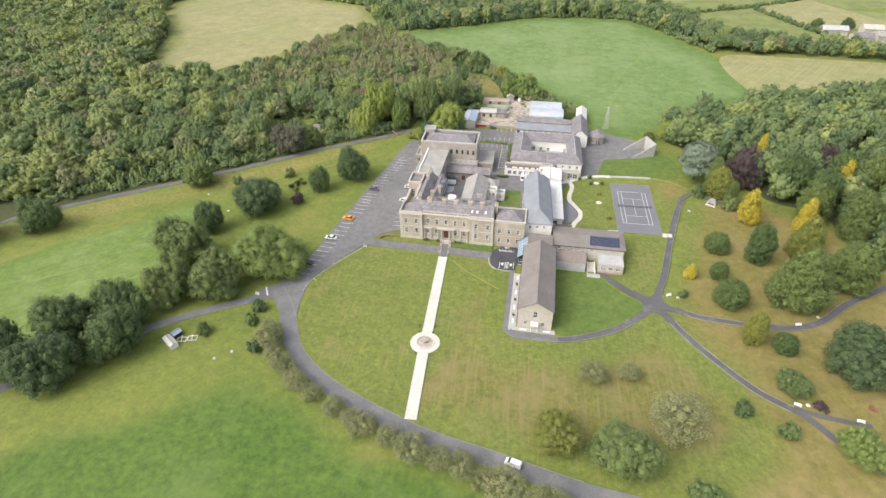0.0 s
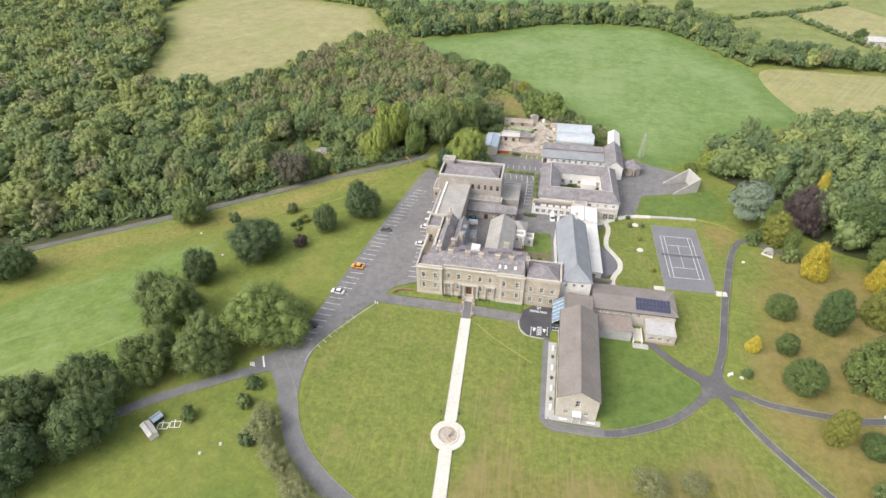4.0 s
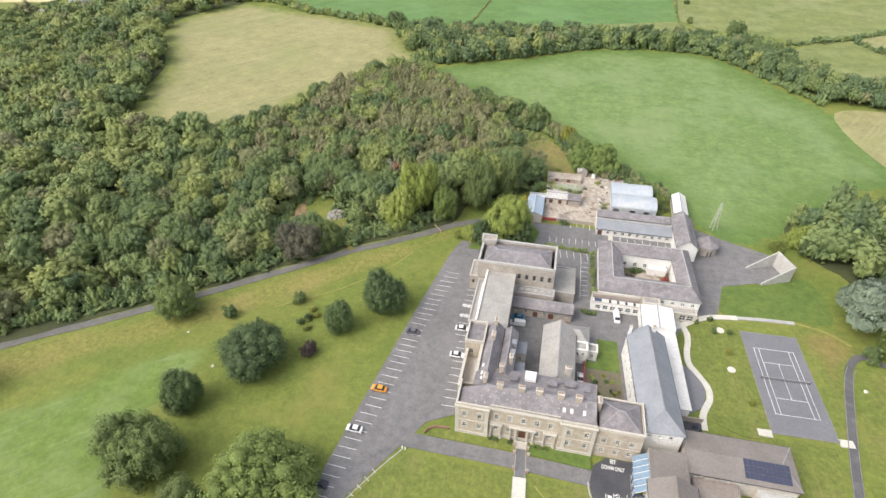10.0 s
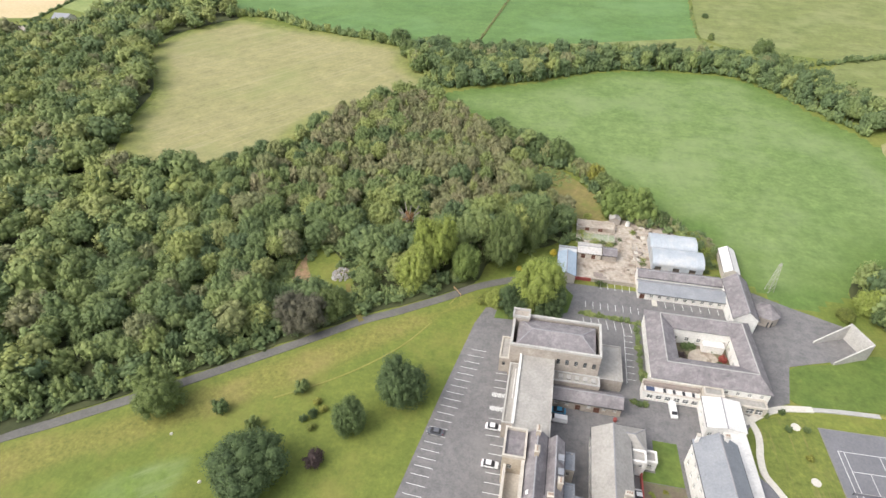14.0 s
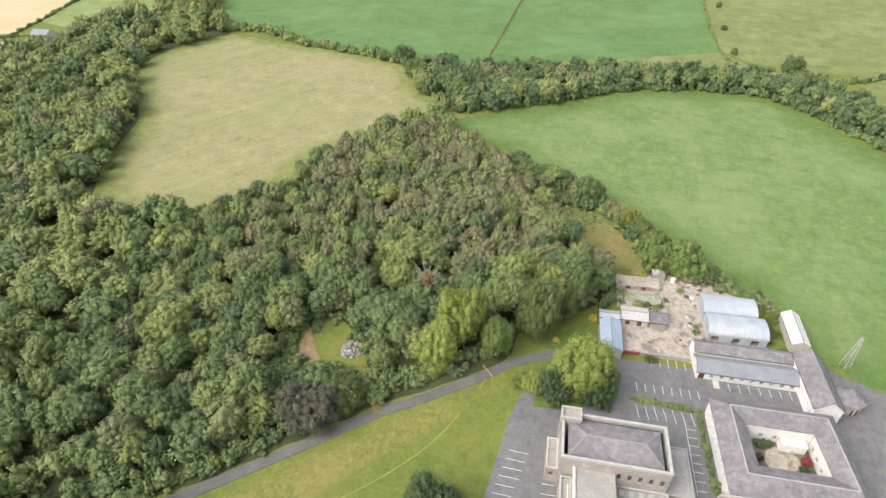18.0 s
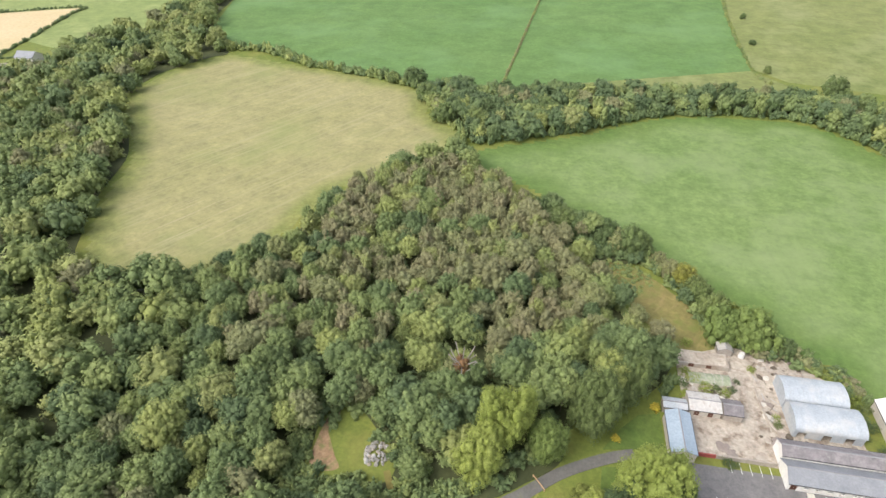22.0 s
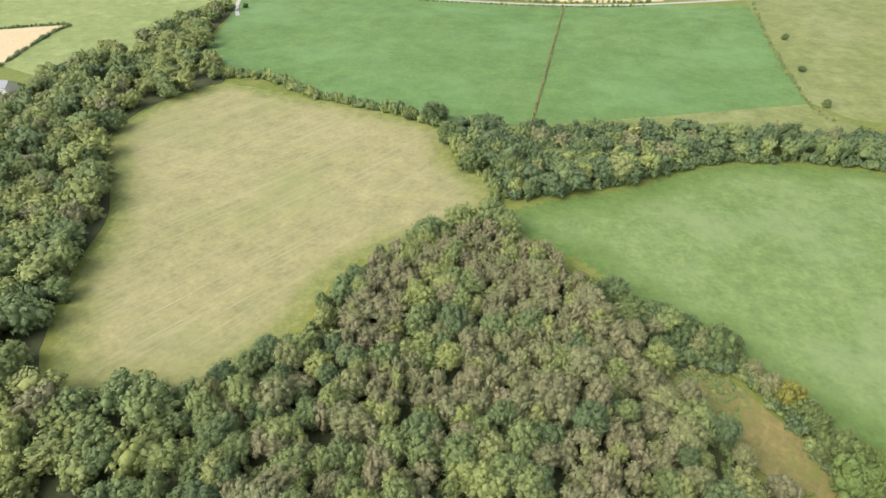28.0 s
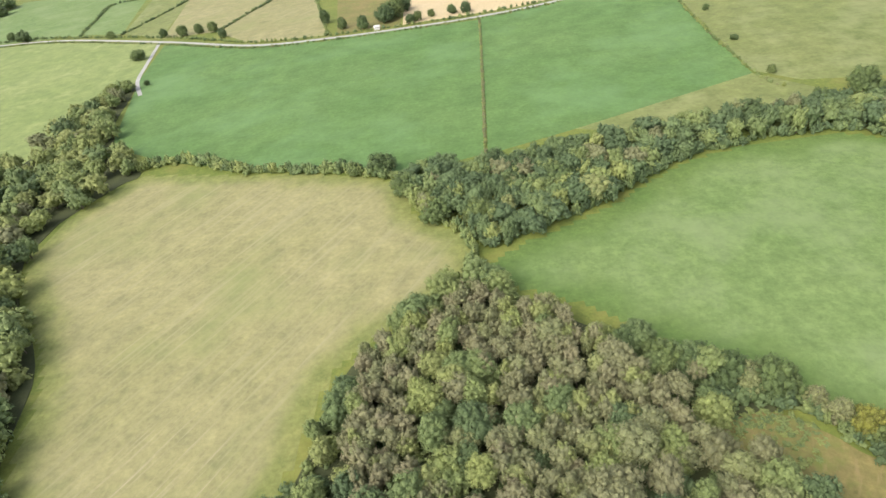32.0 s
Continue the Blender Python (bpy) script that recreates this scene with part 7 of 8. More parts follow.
vault("round_barn", "galvanised round-roofed barn in the yard", -4.8, 274.6, 17.0, 9.0, 3.2, 2.2, M_TIN)
vault("round_barn", "galvanised round-roofed barn in the yard", -4.8, 284.2, 16.0, 8.6, 3.2, 2.1, M_TIN)
simple_house("blue_shed", "shed with a pale blue sheet roof", -37.6, 262.0, 6.2, 12.6, 3.6, M_CREAM, M_BLUETIN, axis="y", rise=1.2, over=0.2)
simple_house("yard_shed", "small shed with pale patched roof", -37.4, 276.8, 6.2, 3.4, 2.4, M_RUST, M_TIN, axis="x", rise=0.5, over=0.15)
simple_house("yard_shed", "long low shed with a pale patched sheet roof", -30.6, 277.0, 8.2, 6.2, 2.6, M_CREAM, surf("patched_sheet", (0.44, 0.42, 0.4), (0.6, 0.58, 0.55), 0.4, 1.5, stain=(0.3, 0.25, 0.2), stain_at=(0.52, 0.7), stain_scale=0.4), axis="x", rise=0.8, over=0.2, doors={"S": [(2, 1.4, 2.1), (5.6, 1.4, 2.1)]})
simple_house("yard_shed", "small shed with a grey slate roof", -21.8, 276.8, 4.8, 5.0, 2.8, M_CHAPEL, M_SLATE, axis="x", rise=1.2, over=0.2)
simple_house("ruined_shed", "long roofless shed with broken walls", -31.2, 294.8, 14.4, 5.2, 1.9, M_RUST, M_YARD, "flat", lip=0.1, doors={"S": [(4, 1.6, 1.8), (9, 1.6, 1.8)]})
e = thing("low_greenhouse", -28.4, 288.4, 0, 2, "long low frame with a torn pale green cover", "greenhouse")
bm = bmesh.new()
rings = [[bm.verts.new((x, 2.3 + 2.2 * math.cos(a), 1.3 * math.sin(a) + 0.06 * noise.noise((x, a * 2, 1)))) for a in [math.pi * i / 10 for i in range(11)]] for x in [0.5 * k_ for k_ in range(24)]]
for r0, r1 in zip(rings, rings[1:]):
    for i in range(10):
        bm.faces.new((r0[i], r0[i + 1], r1[i + 1], r1[i]))
part("cover", bm, surf("green_sheeting", (0.2, 0.25, 0.15), (0.36, 0.38, 0.28), 0.5, 2.0, stain=(0.42, 0.39, 0.33), stain_at=(0.5, 0.7), stain_scale=0.6), e)
for k_ in range(6):
    bm = bmesh.new()
    for i in range(8):
        a, b = math.pi * i / 8, math.pi * (i + 1) / 8
        beam(bm, (k_ * 2.3, 2.3 + 2.26 * math.cos(a), 1.36 * math.sin(a)), (k_ * 2.3, 2.3 + 2.26 * math.cos(b), 1.36 * math.sin(b)), 0.08, 0.08)
    part("hoop", bm, M_KERB, e)
ribbon("yard_track", [(-13.9, 300.5), (-14.0, 292), (-13.4, 284), (-11.5, 275.6), (-8.6, 269.6), (-6, 267)], 3.0, 0, M_TRACK, "pale wheel-worn track through the yard", "track")
solo("track_wall", ribbon_bm([(-10.6, 289.5), (-10.4, 283), (-9.4, 277.5), (-7.4, 273)], 0.5, 0.9, 0.9), M_RUST, "low broken brown wall beside the yard track", "wall")
simple_house("tool_hut", "little hut with a grey gable roof", -18.6, 301.2, 4.0, 3.2, 2.4, M_CHAPEL, M_FELT, axis="y", rise=1.0, over=0.2)
sheet("yard", [(-31.4, 264.4), (-10, 264.4), (-10, 264.8), (16, 264.8), (16.2, 271), (13, 274), (12.6, 294), (-1, 304), (-14, 305), (-31, 298.5), (-31.5, 276)], 0.075, M_YARD, "rutted pale dirt farm yard", "yard", rounded=False, jitter=1.0)
solo("red_wall", box(bmesh.new(), -31.3, -25.8, 264.4, 264.75, 0, 1.3), M_RED, "low red painted wall beside the yard", "wall")
solo("yard_wall", box(bmesh.new(), -25.7, -11.2, 264.4, 264.85, 0, 1.5), M_CHAPEL, "grey stone yard wall", "wall")
k = random.Random(12)
for i in range(150):
    x, y = k.choice(((k.uniform(-10, -5.6), k.uniform(274, 300)), (k.uniform(-13, 14), k.uniform(270.9, 273.8)), (k.uniform(-31, -15), k.uniform(284, 290.5)), (k.uniform(-10, 4), k.uniform(294, 302.5))))
    bm = bmesh.new()
    s = k.uniform(0.3, 1.1)
    bmesh.ops.create_icosphere(bm, subdivisions=2, radius=s)
    for v in bm.verts:
        v.co *= 1 + 0.5 * noise.noise(v.co * 1.3 / s + Vector((i, 0, 0)))
        v.co.z *= 0.55
    solo("stone_mound", bm, k.choice((M_YARD, M_RUST, M_CONC, M_CHAPEL, M_BROWNROOF, M_BARK)), "rough heap of rubble and scrap in the yard", "rubble", "rubble heaps", m=pose(x, y, s * 0.12, 0, 0, k.uniform(0, 360)))
for x, y, r in ((-29.4, 292.6, 1.5), (-27.4, 290.6, 1.8), (-30.2, 287.8, 1.3), (-24.4, 286.8, 1.7), (-21.8, 287.2, 1.4), (-19.2, 286.4, 1.5), (-17, 287.6, 1.2), (-15.2, 291, 1.0), (-7.6, 277.6, 1.3), (-7.2, 280, 1.0), (-9.8, 296.6, 1.2), (2, 303, 1.6), (7.5, 300.4, 1.8), (14.6, 283, 1.9), (15.2, 290, 2.2), (14.6, 294.5, 2.4), (11.8, 298, 2.2), (14.2, 277.6, 1.2), (-23.0, 263.2, 1.5), (-21.2, 263.0, 1.0), (17.2, 273.6, 1.4), (16.6, 281, 1.9), (17.2, 287, 1.8), (-26.9, 304.5, 1.6)):
    tree("yard_weed", x, y, r * 1.35, r * 1.1, WEED[int(abs(x)) % 4], M_LEAF if int(y) % 2 else M_LIGHT, "scrubby weed bush in the yard", "shrub", 0.0, "yard weeds")
for i in range(34):
    x, y = k.choice(((k.uniform(-10.4, -6), k.uniform(274, 299)), (k.uniform(-12, 13), k.uniform(270.9, 273)), (k.uniform(-9, 6), k.uniform(295.5, 303)), (k.uniform(-30, -16), k.uniform(283.6, 287.4)), (k.uniform(-30.5, -14), k.uniform(265.4, 268.4))))
    bm = bmesh.new()
    s = k.uniform(0.9, 2.2)
    bmesh.ops.create_icosphere(bm, subdivisions=3, radius=s)
    for v in bm.verts:
        v.co *= 1 + 0.7 * noise.noise(v.co * 1.1 / s + Vector((i, 5, 0))) + 0.3 * noise.noise(v.co * 3.2 / s + Vector((i, 9, 0)))
        v.co.z *= 0.26
    solo("dirt_heap", bm, k.choice((M_YARD, M_BARK, M_RUST, M_RUST, M_BROWNROOF, M_TRACK)), "low uneven heap of dirt and debris in the yard", "dirt heap", "dirt heaps", m=pose(x, y, 0.05, 0, 0, k.uniform(0, 360)))
for i in range(22):
    x, y = k.uniform(-9.5, -5.6), k.uniform(276, 300)
    solo("timber_plank", box(bmesh.new(), -1.4, 1.4, -0.12, 0.12, 0, 0.12), k.choice((M_BARK, M_RUST, M_KERB)), "weathered timber plank lying in the yard", "timber", "yard timber", m=pose(x, y, 0.2, 0, k.uniform(-4, 4), k.uniform(40, 140)))
bm = bmesh.new()
tube(bm, -11.6, 301.5, 0.07, 1.9, 0.9, 0.75, 14)
solo("water_tank", bm, M_MEMB, "small white water tank in the yard", "tank")

# handball alley and mast
e = thing("handball_alley", 42.4, 244.6, 0, 22, "roofless concrete handball alley with three walls", "handball alley")
for s in (-1, 1):
    bm = bmesh.new()
    q = [(0, s * 4.3), (10.2, s * 4.3)]
    c = [bm.verts.new((x, y + t, z)) for t in (-0.2, 0.2) for (x, y), z in ((q[0], 0), (q[1], 0), (q[1], 6.2), (q[0], 0.9))]
    for f in ((0, 1, 2, 3), (7, 6, 5, 4), (0, 4, 5, 1), (1, 5, 6, 2), (2, 6, 7, 3), (3, 7, 4, 0)):
        bm.faces.new([c[i] for i in f])
    part("side_wall", bm, M_COPING, e)
part("back_wall", box(bmesh.new(), 10.2, 10.7, -4.5, 4.5, 0, 6.4), M_COPING, e)
part("floor", box(bmesh.new(), -0.4, 10.2, -4.1, 4.1, 0, CARPARK_Z + 0.03), M_ASPH, e)
e = thing("lattice_mast", 33.6, 271.8, 0, 20, "slim pale lattice mast on the grass", "mast")
for a, b in ((-1, -1), (1, -1), (1, 1), (-1, 1)):
    part("leg", beam(bmesh.new(), (a * 1.0, b * 1.0, 0), (a * 0.25, b * 0.25, 12), 0.12, 0.12), M_COPING, e)
for i in range(6):
    z, r0, r1 = i * 2.0, 1.0 - i * 0.125, 1.0 - (i + 1) * 0.125
    for s in (-1, 1):
        part("brace", beam(bmesh.new(), (-r0, s * r0, z), (r1, s * r1, z + 2), 0.07, 0.07), M_COPING, e)
        part("brace", beam(bmesh.new(), (s * r0, r0, z), (s * r1, -r1, z + 2), 0.07, 0.07), M_COPING, e)

# ---- paths, paving and markings ----
def slabs(name, label, p, q, width, n, material=M_CONC):
    """A straight paved walk of n slabs."""
    e = thing(name, label=label, category="path", kind="structure")
    z = level() + 0.05
    p, q = Vector(p), Vector(q)
    d = (q - p) / n
    s = Vector((-d.y, d.x)).normalized() * width
    bm = bmesh.new()
    slab(bm, (*(-s / 2), 0), (*(d * 0.992), 0), (*s, 0), (0, 0, z))
    me = mesh_of("paving_slab", bm, material)
    for i in range(n):
        part("paving_slab", me, None, e, m=Matrix.Translation((*(p + d * i), 0)))
    for side in (-1, 1):
        bm = bmesh.new()
        o = p + s * side * 0.5 + (s.normalized() * -0.12 if side < 0 else Vector((0, 0)))
        slab(bm, (*o, 0), (*(q - p), 0), (*(s.normalized() * 0.12), 0), (0, 0, z + 0.04))
        part("edging", bm, M_KERB, e)
    return e


slabs("centre_walk", "straight pale concrete walk over the front lawn", (-28.5, 153.6), (-26.6, 116.2), 3.0, 18)
slabs("centre_walk", "straight pale concrete walk below the fountain", (-26.2, 107.6), (-24.7, 85.0), 3.0, 11)
slabs("door_walk", "dark brown paved walk to the mansion door", (-28.9, 161.2), (-28.5, 153.8), 2.4, 5, M_DRIVE)
for x, y in ((-30.7, 161.8), (-27.3, 161.6), (-30.4, 159.9), (-30.2, 155.6), (-26.9, 155.4), (-27.0, 159.8)):
    e = thing("gate_pillar", x, y, 0, 0, "short brown stone pillar beside the walk", "pillar", "walk pillars")
    part("shaft", box(bmesh.new(), -0.3, 0.3, -0.3, 0.3, 0, 1.0), M_BRICK, e)
    part("cap", box(bmesh.new(), -0.38, 0.38, -0.38, 0.38, 1.0, 1.15), M_CHAPEL, e)
solo("lawn_edging", ribbon_bm([(-53.5, 160.8), (-53, 162), (-51, 163.2), (-47.5, 163.4)], 0.4, 0.6, 0.6), surf("brown_brick", (0.2, 0.11, 0.08), (0.27, 0.16, 0.12), 0.4, 2), "low brown brick edging beside the mansion lawn", "edging")
sheet("tree_lawn", [(-56.2, 239.7), (-47.8, 240.2), (-39.3, 243.1), (-33.2, 247), (-31.5, 255.5), (-35.3, 260.3), (-54.4, 256.6)], 0.09, M_BRIGHT, "grass under the trees at the car park edge", "lawn", rounded=False)
sheet("mansion_lawn", [(-52.5, 160.6), (-47, 163), (-30.4, 163), (-30.4, 160.2), (-52, 160.2)], 0, M_LAWN, "narrow lawn under the mansion windows", "lawn", rounded=False)
sheet("mansion_lawn", [(-27.2, 163), (-12, 163), (-11.6, 159.2), (-27.2, 160.2)], 0, M_BRIGHT, "narrow green lawn under the mansion windows", "lawn", rounded=False)
k = random.Random(21)
for i in range(12):
    x = k.choice((k.uniform(-37.5, -31), k.uniform(-26, -21)))
    tree("wall_shrub", x, 162.4, k.uniform(0.4, 0.8), k.uniform(0.7, 1.5), BUSH[i % 2], M_LEAF, "small shrub against the mansion wall", "shrub", 0.0, "wall shrubs")

e = thing("fountain", -26.4, 111.9, 0, 0, "round stone fountain basin in a pale ring of paving", "fountain")


def ring(name, r0, r1, z0, z1, material, parent, n=48, label=""):
    bm = bmesh.new()
    rows = [[bm.verts.new((r * math.cos(2 * math.pi * i / n), r * math.sin(2 * math.pi * i / n), z)) for i in range(n)] for r, z in ((r0, z0), (r1, z0), (r1, z1), (r0, z1))]
    for i in range(n):
        j = (i + 1) % n
        for a in range(4):
            bm.faces.new((rows[a][i], rows[a][j], rows[(a + 1) % 4][j], rows[(a + 1) % 4][i]))
    return part(name, bm, material, parent, label)


ring("paving_ring", 2.75, 4.35, 0.0, 0.34, M_CONC, e)
ring("basin_rim", 2.4, 2.75, 0.0, 0.62, M_CONC, e)
part("water", tube(bmesh.new(), 0, 0, 0, 0.32, 2.4, 2.4, 40), M_YARD, e, "shallow brownish basin floor")
p_ = part("pedestal", tube(bmesh.new(), 0, 0, 0.32, 1.1, 0.5, 0.32, 16), M_CHAPEL, e)
part("bowl", tube(bmesh.new(), 0, 0, 1.1, 1.35, 0.3, 0.7, 16), M_CHAPEL, p_)
for a, b in ((-29.0, 116.0), (-24.9, 116.2), (-28.4, 107.4), (-24.4, 107.5), (-29.4, 118.5), (-24.6, 118.8)):
    solo("path_lamp", tube(bmesh.new(), a, b, 0, 0.9, 0.14, 0.1, 8), M_DARK, "short dark bollard beside the walk", "bollard", "walk bollards")

# set-down place with its painted letters
SD = [(-12.1, 156.0), (-11.3, 160.5), (-8.4, 163.2), (-1.2, 163.3), (-2.8, 153.0), (-2.9, 150.2), (-5.2, 150.0), (-9.2, 150.4), (-11.4, 152.6)]
sd = sheet("set_down_place", SD, 0, M_DARKASPH, "fresh dark asphalt set-down place with white letters", "asphalt", rounded=False)
SDZ = 0.02 + 0.004 * _layer[0] + 0.006
solo("set_down_kerb", ribbon_bm([(-2.9, 149.8), (-5.2, 149.6), (-9.4, 150.0), (-11.8, 152.4), (-12.5, 156.0)], 0.3, 0.26, 0.26), M_KERB, "pale kerb round the set-down place", "kerb", kind="structure")


def letters(text, x, y, size, parent, rz=0.0):
    c = bpy.data.curves.new("lettering", "FONT")
    c.body, c.size, c.align_x, c.extrude, c.offset = text, size, "CENTER", 0.002, 0.02
    c.materials.append(M_PAINT)
    ob = new("lettering", c)
    ob.parent = parent
    ob.matrix_basis = pose(x, y, SDZ, 0, 0, rz) @ Matrix.Diagonal((1, 1.7, 1, 1))
    return tagged(ob, "white painted letters")


letters("SET", -6.6, 161.9, 0.95, sd)
letters("DOWN ONLY", -6.6, 160.2, 0.86, sd)


def bar(parent, x, y, w, d, rz=0.0, z=None, name="painted_line"):
    return part(name, box(bmesh.new(), -w / 2, w / 2, -d / 2, d / 2, 0, 0.004), M_PAINT, parent, m=pose(x, y, SDZ if z is None else z, 0, 0, rz))


bar(sd, -8.4, 152.0, 0.16, 3.6), bar(sd, -3.6, 152.6, 0.16, 3.6)
for i in range(5):
    bar(sd, -6.0, 150.9 + i * 0.75, 1.0, 0.3, 35)
bar(sd, -6.6, 152.4, 0.14, 3.6), bar(sd, -5.4, 152.4, 0.14, 3.6)
for x in (-7.5, -4.5):
    part("arrow", prism(bmesh.new(), [(x - 0.55, 153.5), (x + 0.55, 153.5), (x + 0.15, 152.0), (x - 0.15, 152.0)], SDZ, SDZ + 0.004), M_PAINT, sd)

# parking bays
lot = thing("parking_bays", label="white painted parking bay lines on asphalt", category="road marking", kind="structure")
LZ = CARPARK_Z + 0.012
bay = {}


def bay_line(x, y, length, rz):
    key = round(length, 2)
    if key not in bay:
        bay[key] = mesh_of("bay_line", box(bmesh.new(), 0, length, -0.07, 0.07, 0, 0.004), M_PAINT)
    part("bay_line", bay[key], None, lot, m=pose(x, y, LZ, 0, 0, rz))


edge = [Vector(p) for p in ((-77.0, 136.8), (-74.6, 150), (-71.6, 166), (-69.4, 182), (-67.6, 196), (-65.6, 208), (-62.8, 220), (-60.8, 227.5))]
for (a, b) in zip(edge, edge[1:]):
    n = max(1, round((b - a).length / 2.55))
    for i in range(n):
        p = a + (b - a) * (i / n)
        bay_line(p.x + 0.3, p.y, 4.8, -3)
for i in range(19):
    y = 170.2 + i * 2.62
    if not 203.8 < y < 210:
        bay_line(-52.6 if y > 195 else -51.2, y, 3.6 if y > 195 else 4.4, 0)
for i in range(2):
    for j in range(9):
        bar(lot, -52.6 + j * 0.45, 205.0 + i * 4.6, 0.3, 1.6 if j % 3 else 1.1, 0, LZ, "painted_mark")
for i in range(7):
    bay_line(-22.4 + i * 2.4, 260.9, 3.2, 92)
for i in range(8):
    bay_line(-27.4 + i * 2.4, 250.7, 3.0, 92)
for i in range(7):
    bay_line(-27.6 + i * 2.4, 241.4, 4.4, 98)
for i in range(9):
    bay_line(-1.6 + i * 2.72, 255.4, 2.9, 92)
for i in range(8):
    bay_line(-15.6, 222.6 + i * 2.5, 2.4, 0)
bar(lot, -15.7, 232.0, 0.14, 22, 0, LZ)
for i in range(3, 10):
    p = Vector((-71.0, 128)).lerp(Vector((-58.6, 155)), i / 12)
    bay_line(p.x - 0.9 - 1.3 * math.sin(i / 12 * 3.1), p.y, 1.5, -30)
bar(lot, -82.4, 125.9, 0.5, 4.4, 30, LZ, "stop_line")
for i in range(3):
    bar(lot, -85.6 + i * 0.5, 124.4, 0.3, 1.6, 30, LZ, "painted_mark")

# tennis court
e = thing("tennis_court", 41.1, 198.0, 0, 1.5, "grey tarmac tennis court with white lines and net", "tennis court")
TZ = 0.24
part("slab", box(bmesh.new(), -7.9, 7.9, -18.2, 18.2, 0, TZ), M_COURT, e)
for x in (-5.485, -4.115, 4.115, 5.485):
    part("line", box(bmesh.new(), x - 0.07, x + 0.07, -11.885, 11.885, TZ, TZ + 0.005), M_PAINT, e)
for y, w in ((-11.885, 5.555), (11.885, 5.555), (-6.4, 4.045), (6.4, 4.045)):
    part("line", box(bmesh.new(), -w, w, y - 0.07, y + 0.07, TZ + 0.006, TZ + 0.01), M_PAINT, e)
part("line", box(bmesh.new(), -0.06, 0.06, -6.4, 6.4, TZ, TZ + 0.005), M_PAINT, e)
n_ = part("net", box(bmesh.new(), -6.4, 6.4, -0.03, 0.03, TZ + 0.05, TZ + 0.95), M_NET, e, "dark court net")
part("tape", box(bmesh.new(), -6.4, 6.4, -0.05, 0.05, TZ + 0.95, TZ + 1.02), M_KERB, n_)
for x in (-6.4, 6.4):
    part("post", tube(bmesh.new(), x, 0, TZ, TZ + 1.1, 0.08, 0.08, 8), M_DARK, e)
bm = bmesh.new()
box(bm, -8.1, 8.1, 18.2, 18.4, 0, 0.3), box(bm, -8.1, -7.9, -18.2, 18.2, 0, 0.3), box(bm, 7.9, 8.1, -18.2, 18.2, 0, 0.3), box(bm, -8.1, 8.1, -18.4, -18.2, 0, 0.3)
part("edging", bm, M_EDGE, e)
for x, y in ((-9.8, -18.6), (9.6, -18.2)):
    part("paved_step", box(bmesh.new(), x - 1.7, x + 1.7, y - 1.1, y + 1.1, 0, 0.3), M_CONC, e)

# garden paths and round slabs
ribbon("garden_path", [(13.0, 216.4), (15.4, 215), (16.6, 211.5), (16.5, 208), (15.7, 203.8), (15.7, 199.2), (17.6, 195.6), (19.6, 191.4), (19.6, 187.2), (17.8, 183.4), (16.9, 180.6), (16.8, 176.8)], 1.7, 0, M_CONC, "curving pale concrete garden path", "path")
ribbon("garden_path", [(11.8, 213.2), (15, 214.6), (19, 217.6), (22.5, 219.6), (26, 220.9), (33, 222)], 1.9, 0, M_CONC, "pale concrete path to the garden", "path")
ribbon("garden_path", [(33, 222), (41, 222.8), (50, 223.2)], 1.3, 0, M_KERB, "grey concrete path behind the court", "path")
ribbon("garden_path", [(50, 223.2), (58, 221), (64, 216.5)], 0.9, 0, bpy.data.materials["worn_grass"], "worn earth path to the trees", "path")
sheet("garden_patio", [(12.6, 197.6), (15.2, 197.2), (17.4, 194), (18.6, 190.4), (18.2, 186.6), (16.4, 183.2), (12.9, 182.4)], 0, M_COURT, "half-round grey patio beside the corridor", "paving")
sheet("bin_yard", [(8.6, 171.4), (15.8, 171.4), (16.2, 178.6), (13.0, 178.4), (9.4, 178.2)], 0, M_DARKASPH, "dark little service yard behind the annexe", "paving", rounded=False)
solo("yard_screen", box(bmesh.new(), 9.4, 16.4, 178.7, 178.95, 0, 1.8), M_CHAPEL, "grey screen wall of the service yard", "wall")
for x, y, w_, d_, h_ in ((13.6, 176.6, 1.3, 0.9, 1.2), (14.9, 175.4, 0.7, 0.7, 1.1), (13.2, 175.2, 0.7, 0.7, 1.1)):
    e = thing("wheeled_bin", x, y, 0, 0, "dark wheeled refuse bin in the service yard", "bin", "refuse bins")
    part("body", box(bmesh.new(), 0.05, w_ - 0.05, 0.05, d_ - 0.05, 0.12, h_), M_BLUE, e)
    part("lid", box(bmesh.new(), 0, w_, 0, d_, h_ + 0.003, h_ + 0.09), M_DARK, e)
    for wx in (0.15, w_ - 0.15):
        part("wheel", tube(bmesh.new(), wx, 0.15, 0, 0.12, 0.09, 0.09, 8), M_TYRE, e)
for x, y, r in ((27.3, 199.4, 1.15), (26.9, 215.2, 1.2)):
    solo("round_slab", tube(bmesh.new(), x, y, 0, 0.35, r, r * 0.95, 20), M_CONC, "round pale stone slab on the lawn", "slab", "round slabs")
for x, y, m_ in ((24.6, 213.6, M_LEAF), (27.6, 205.6, M_OLIVE), (19.8, 217.0, M_LEAF), (24.2, 219.0, M_LEAF), (30.4, 188, M_OLIVE), (29.2, 214.5, M_LEAF)):
    tree("garden_bush", x, y, 1.1, 1.8, BUSH[0], m_, "small bush on the garden lawn", "shrub", 0.0, "garden bushes")
e = thing("shrine", 71.5, 205.4, 0, -30, "white stone grotto shrine with a pale step", "shrine")
bm = bmesh.new()
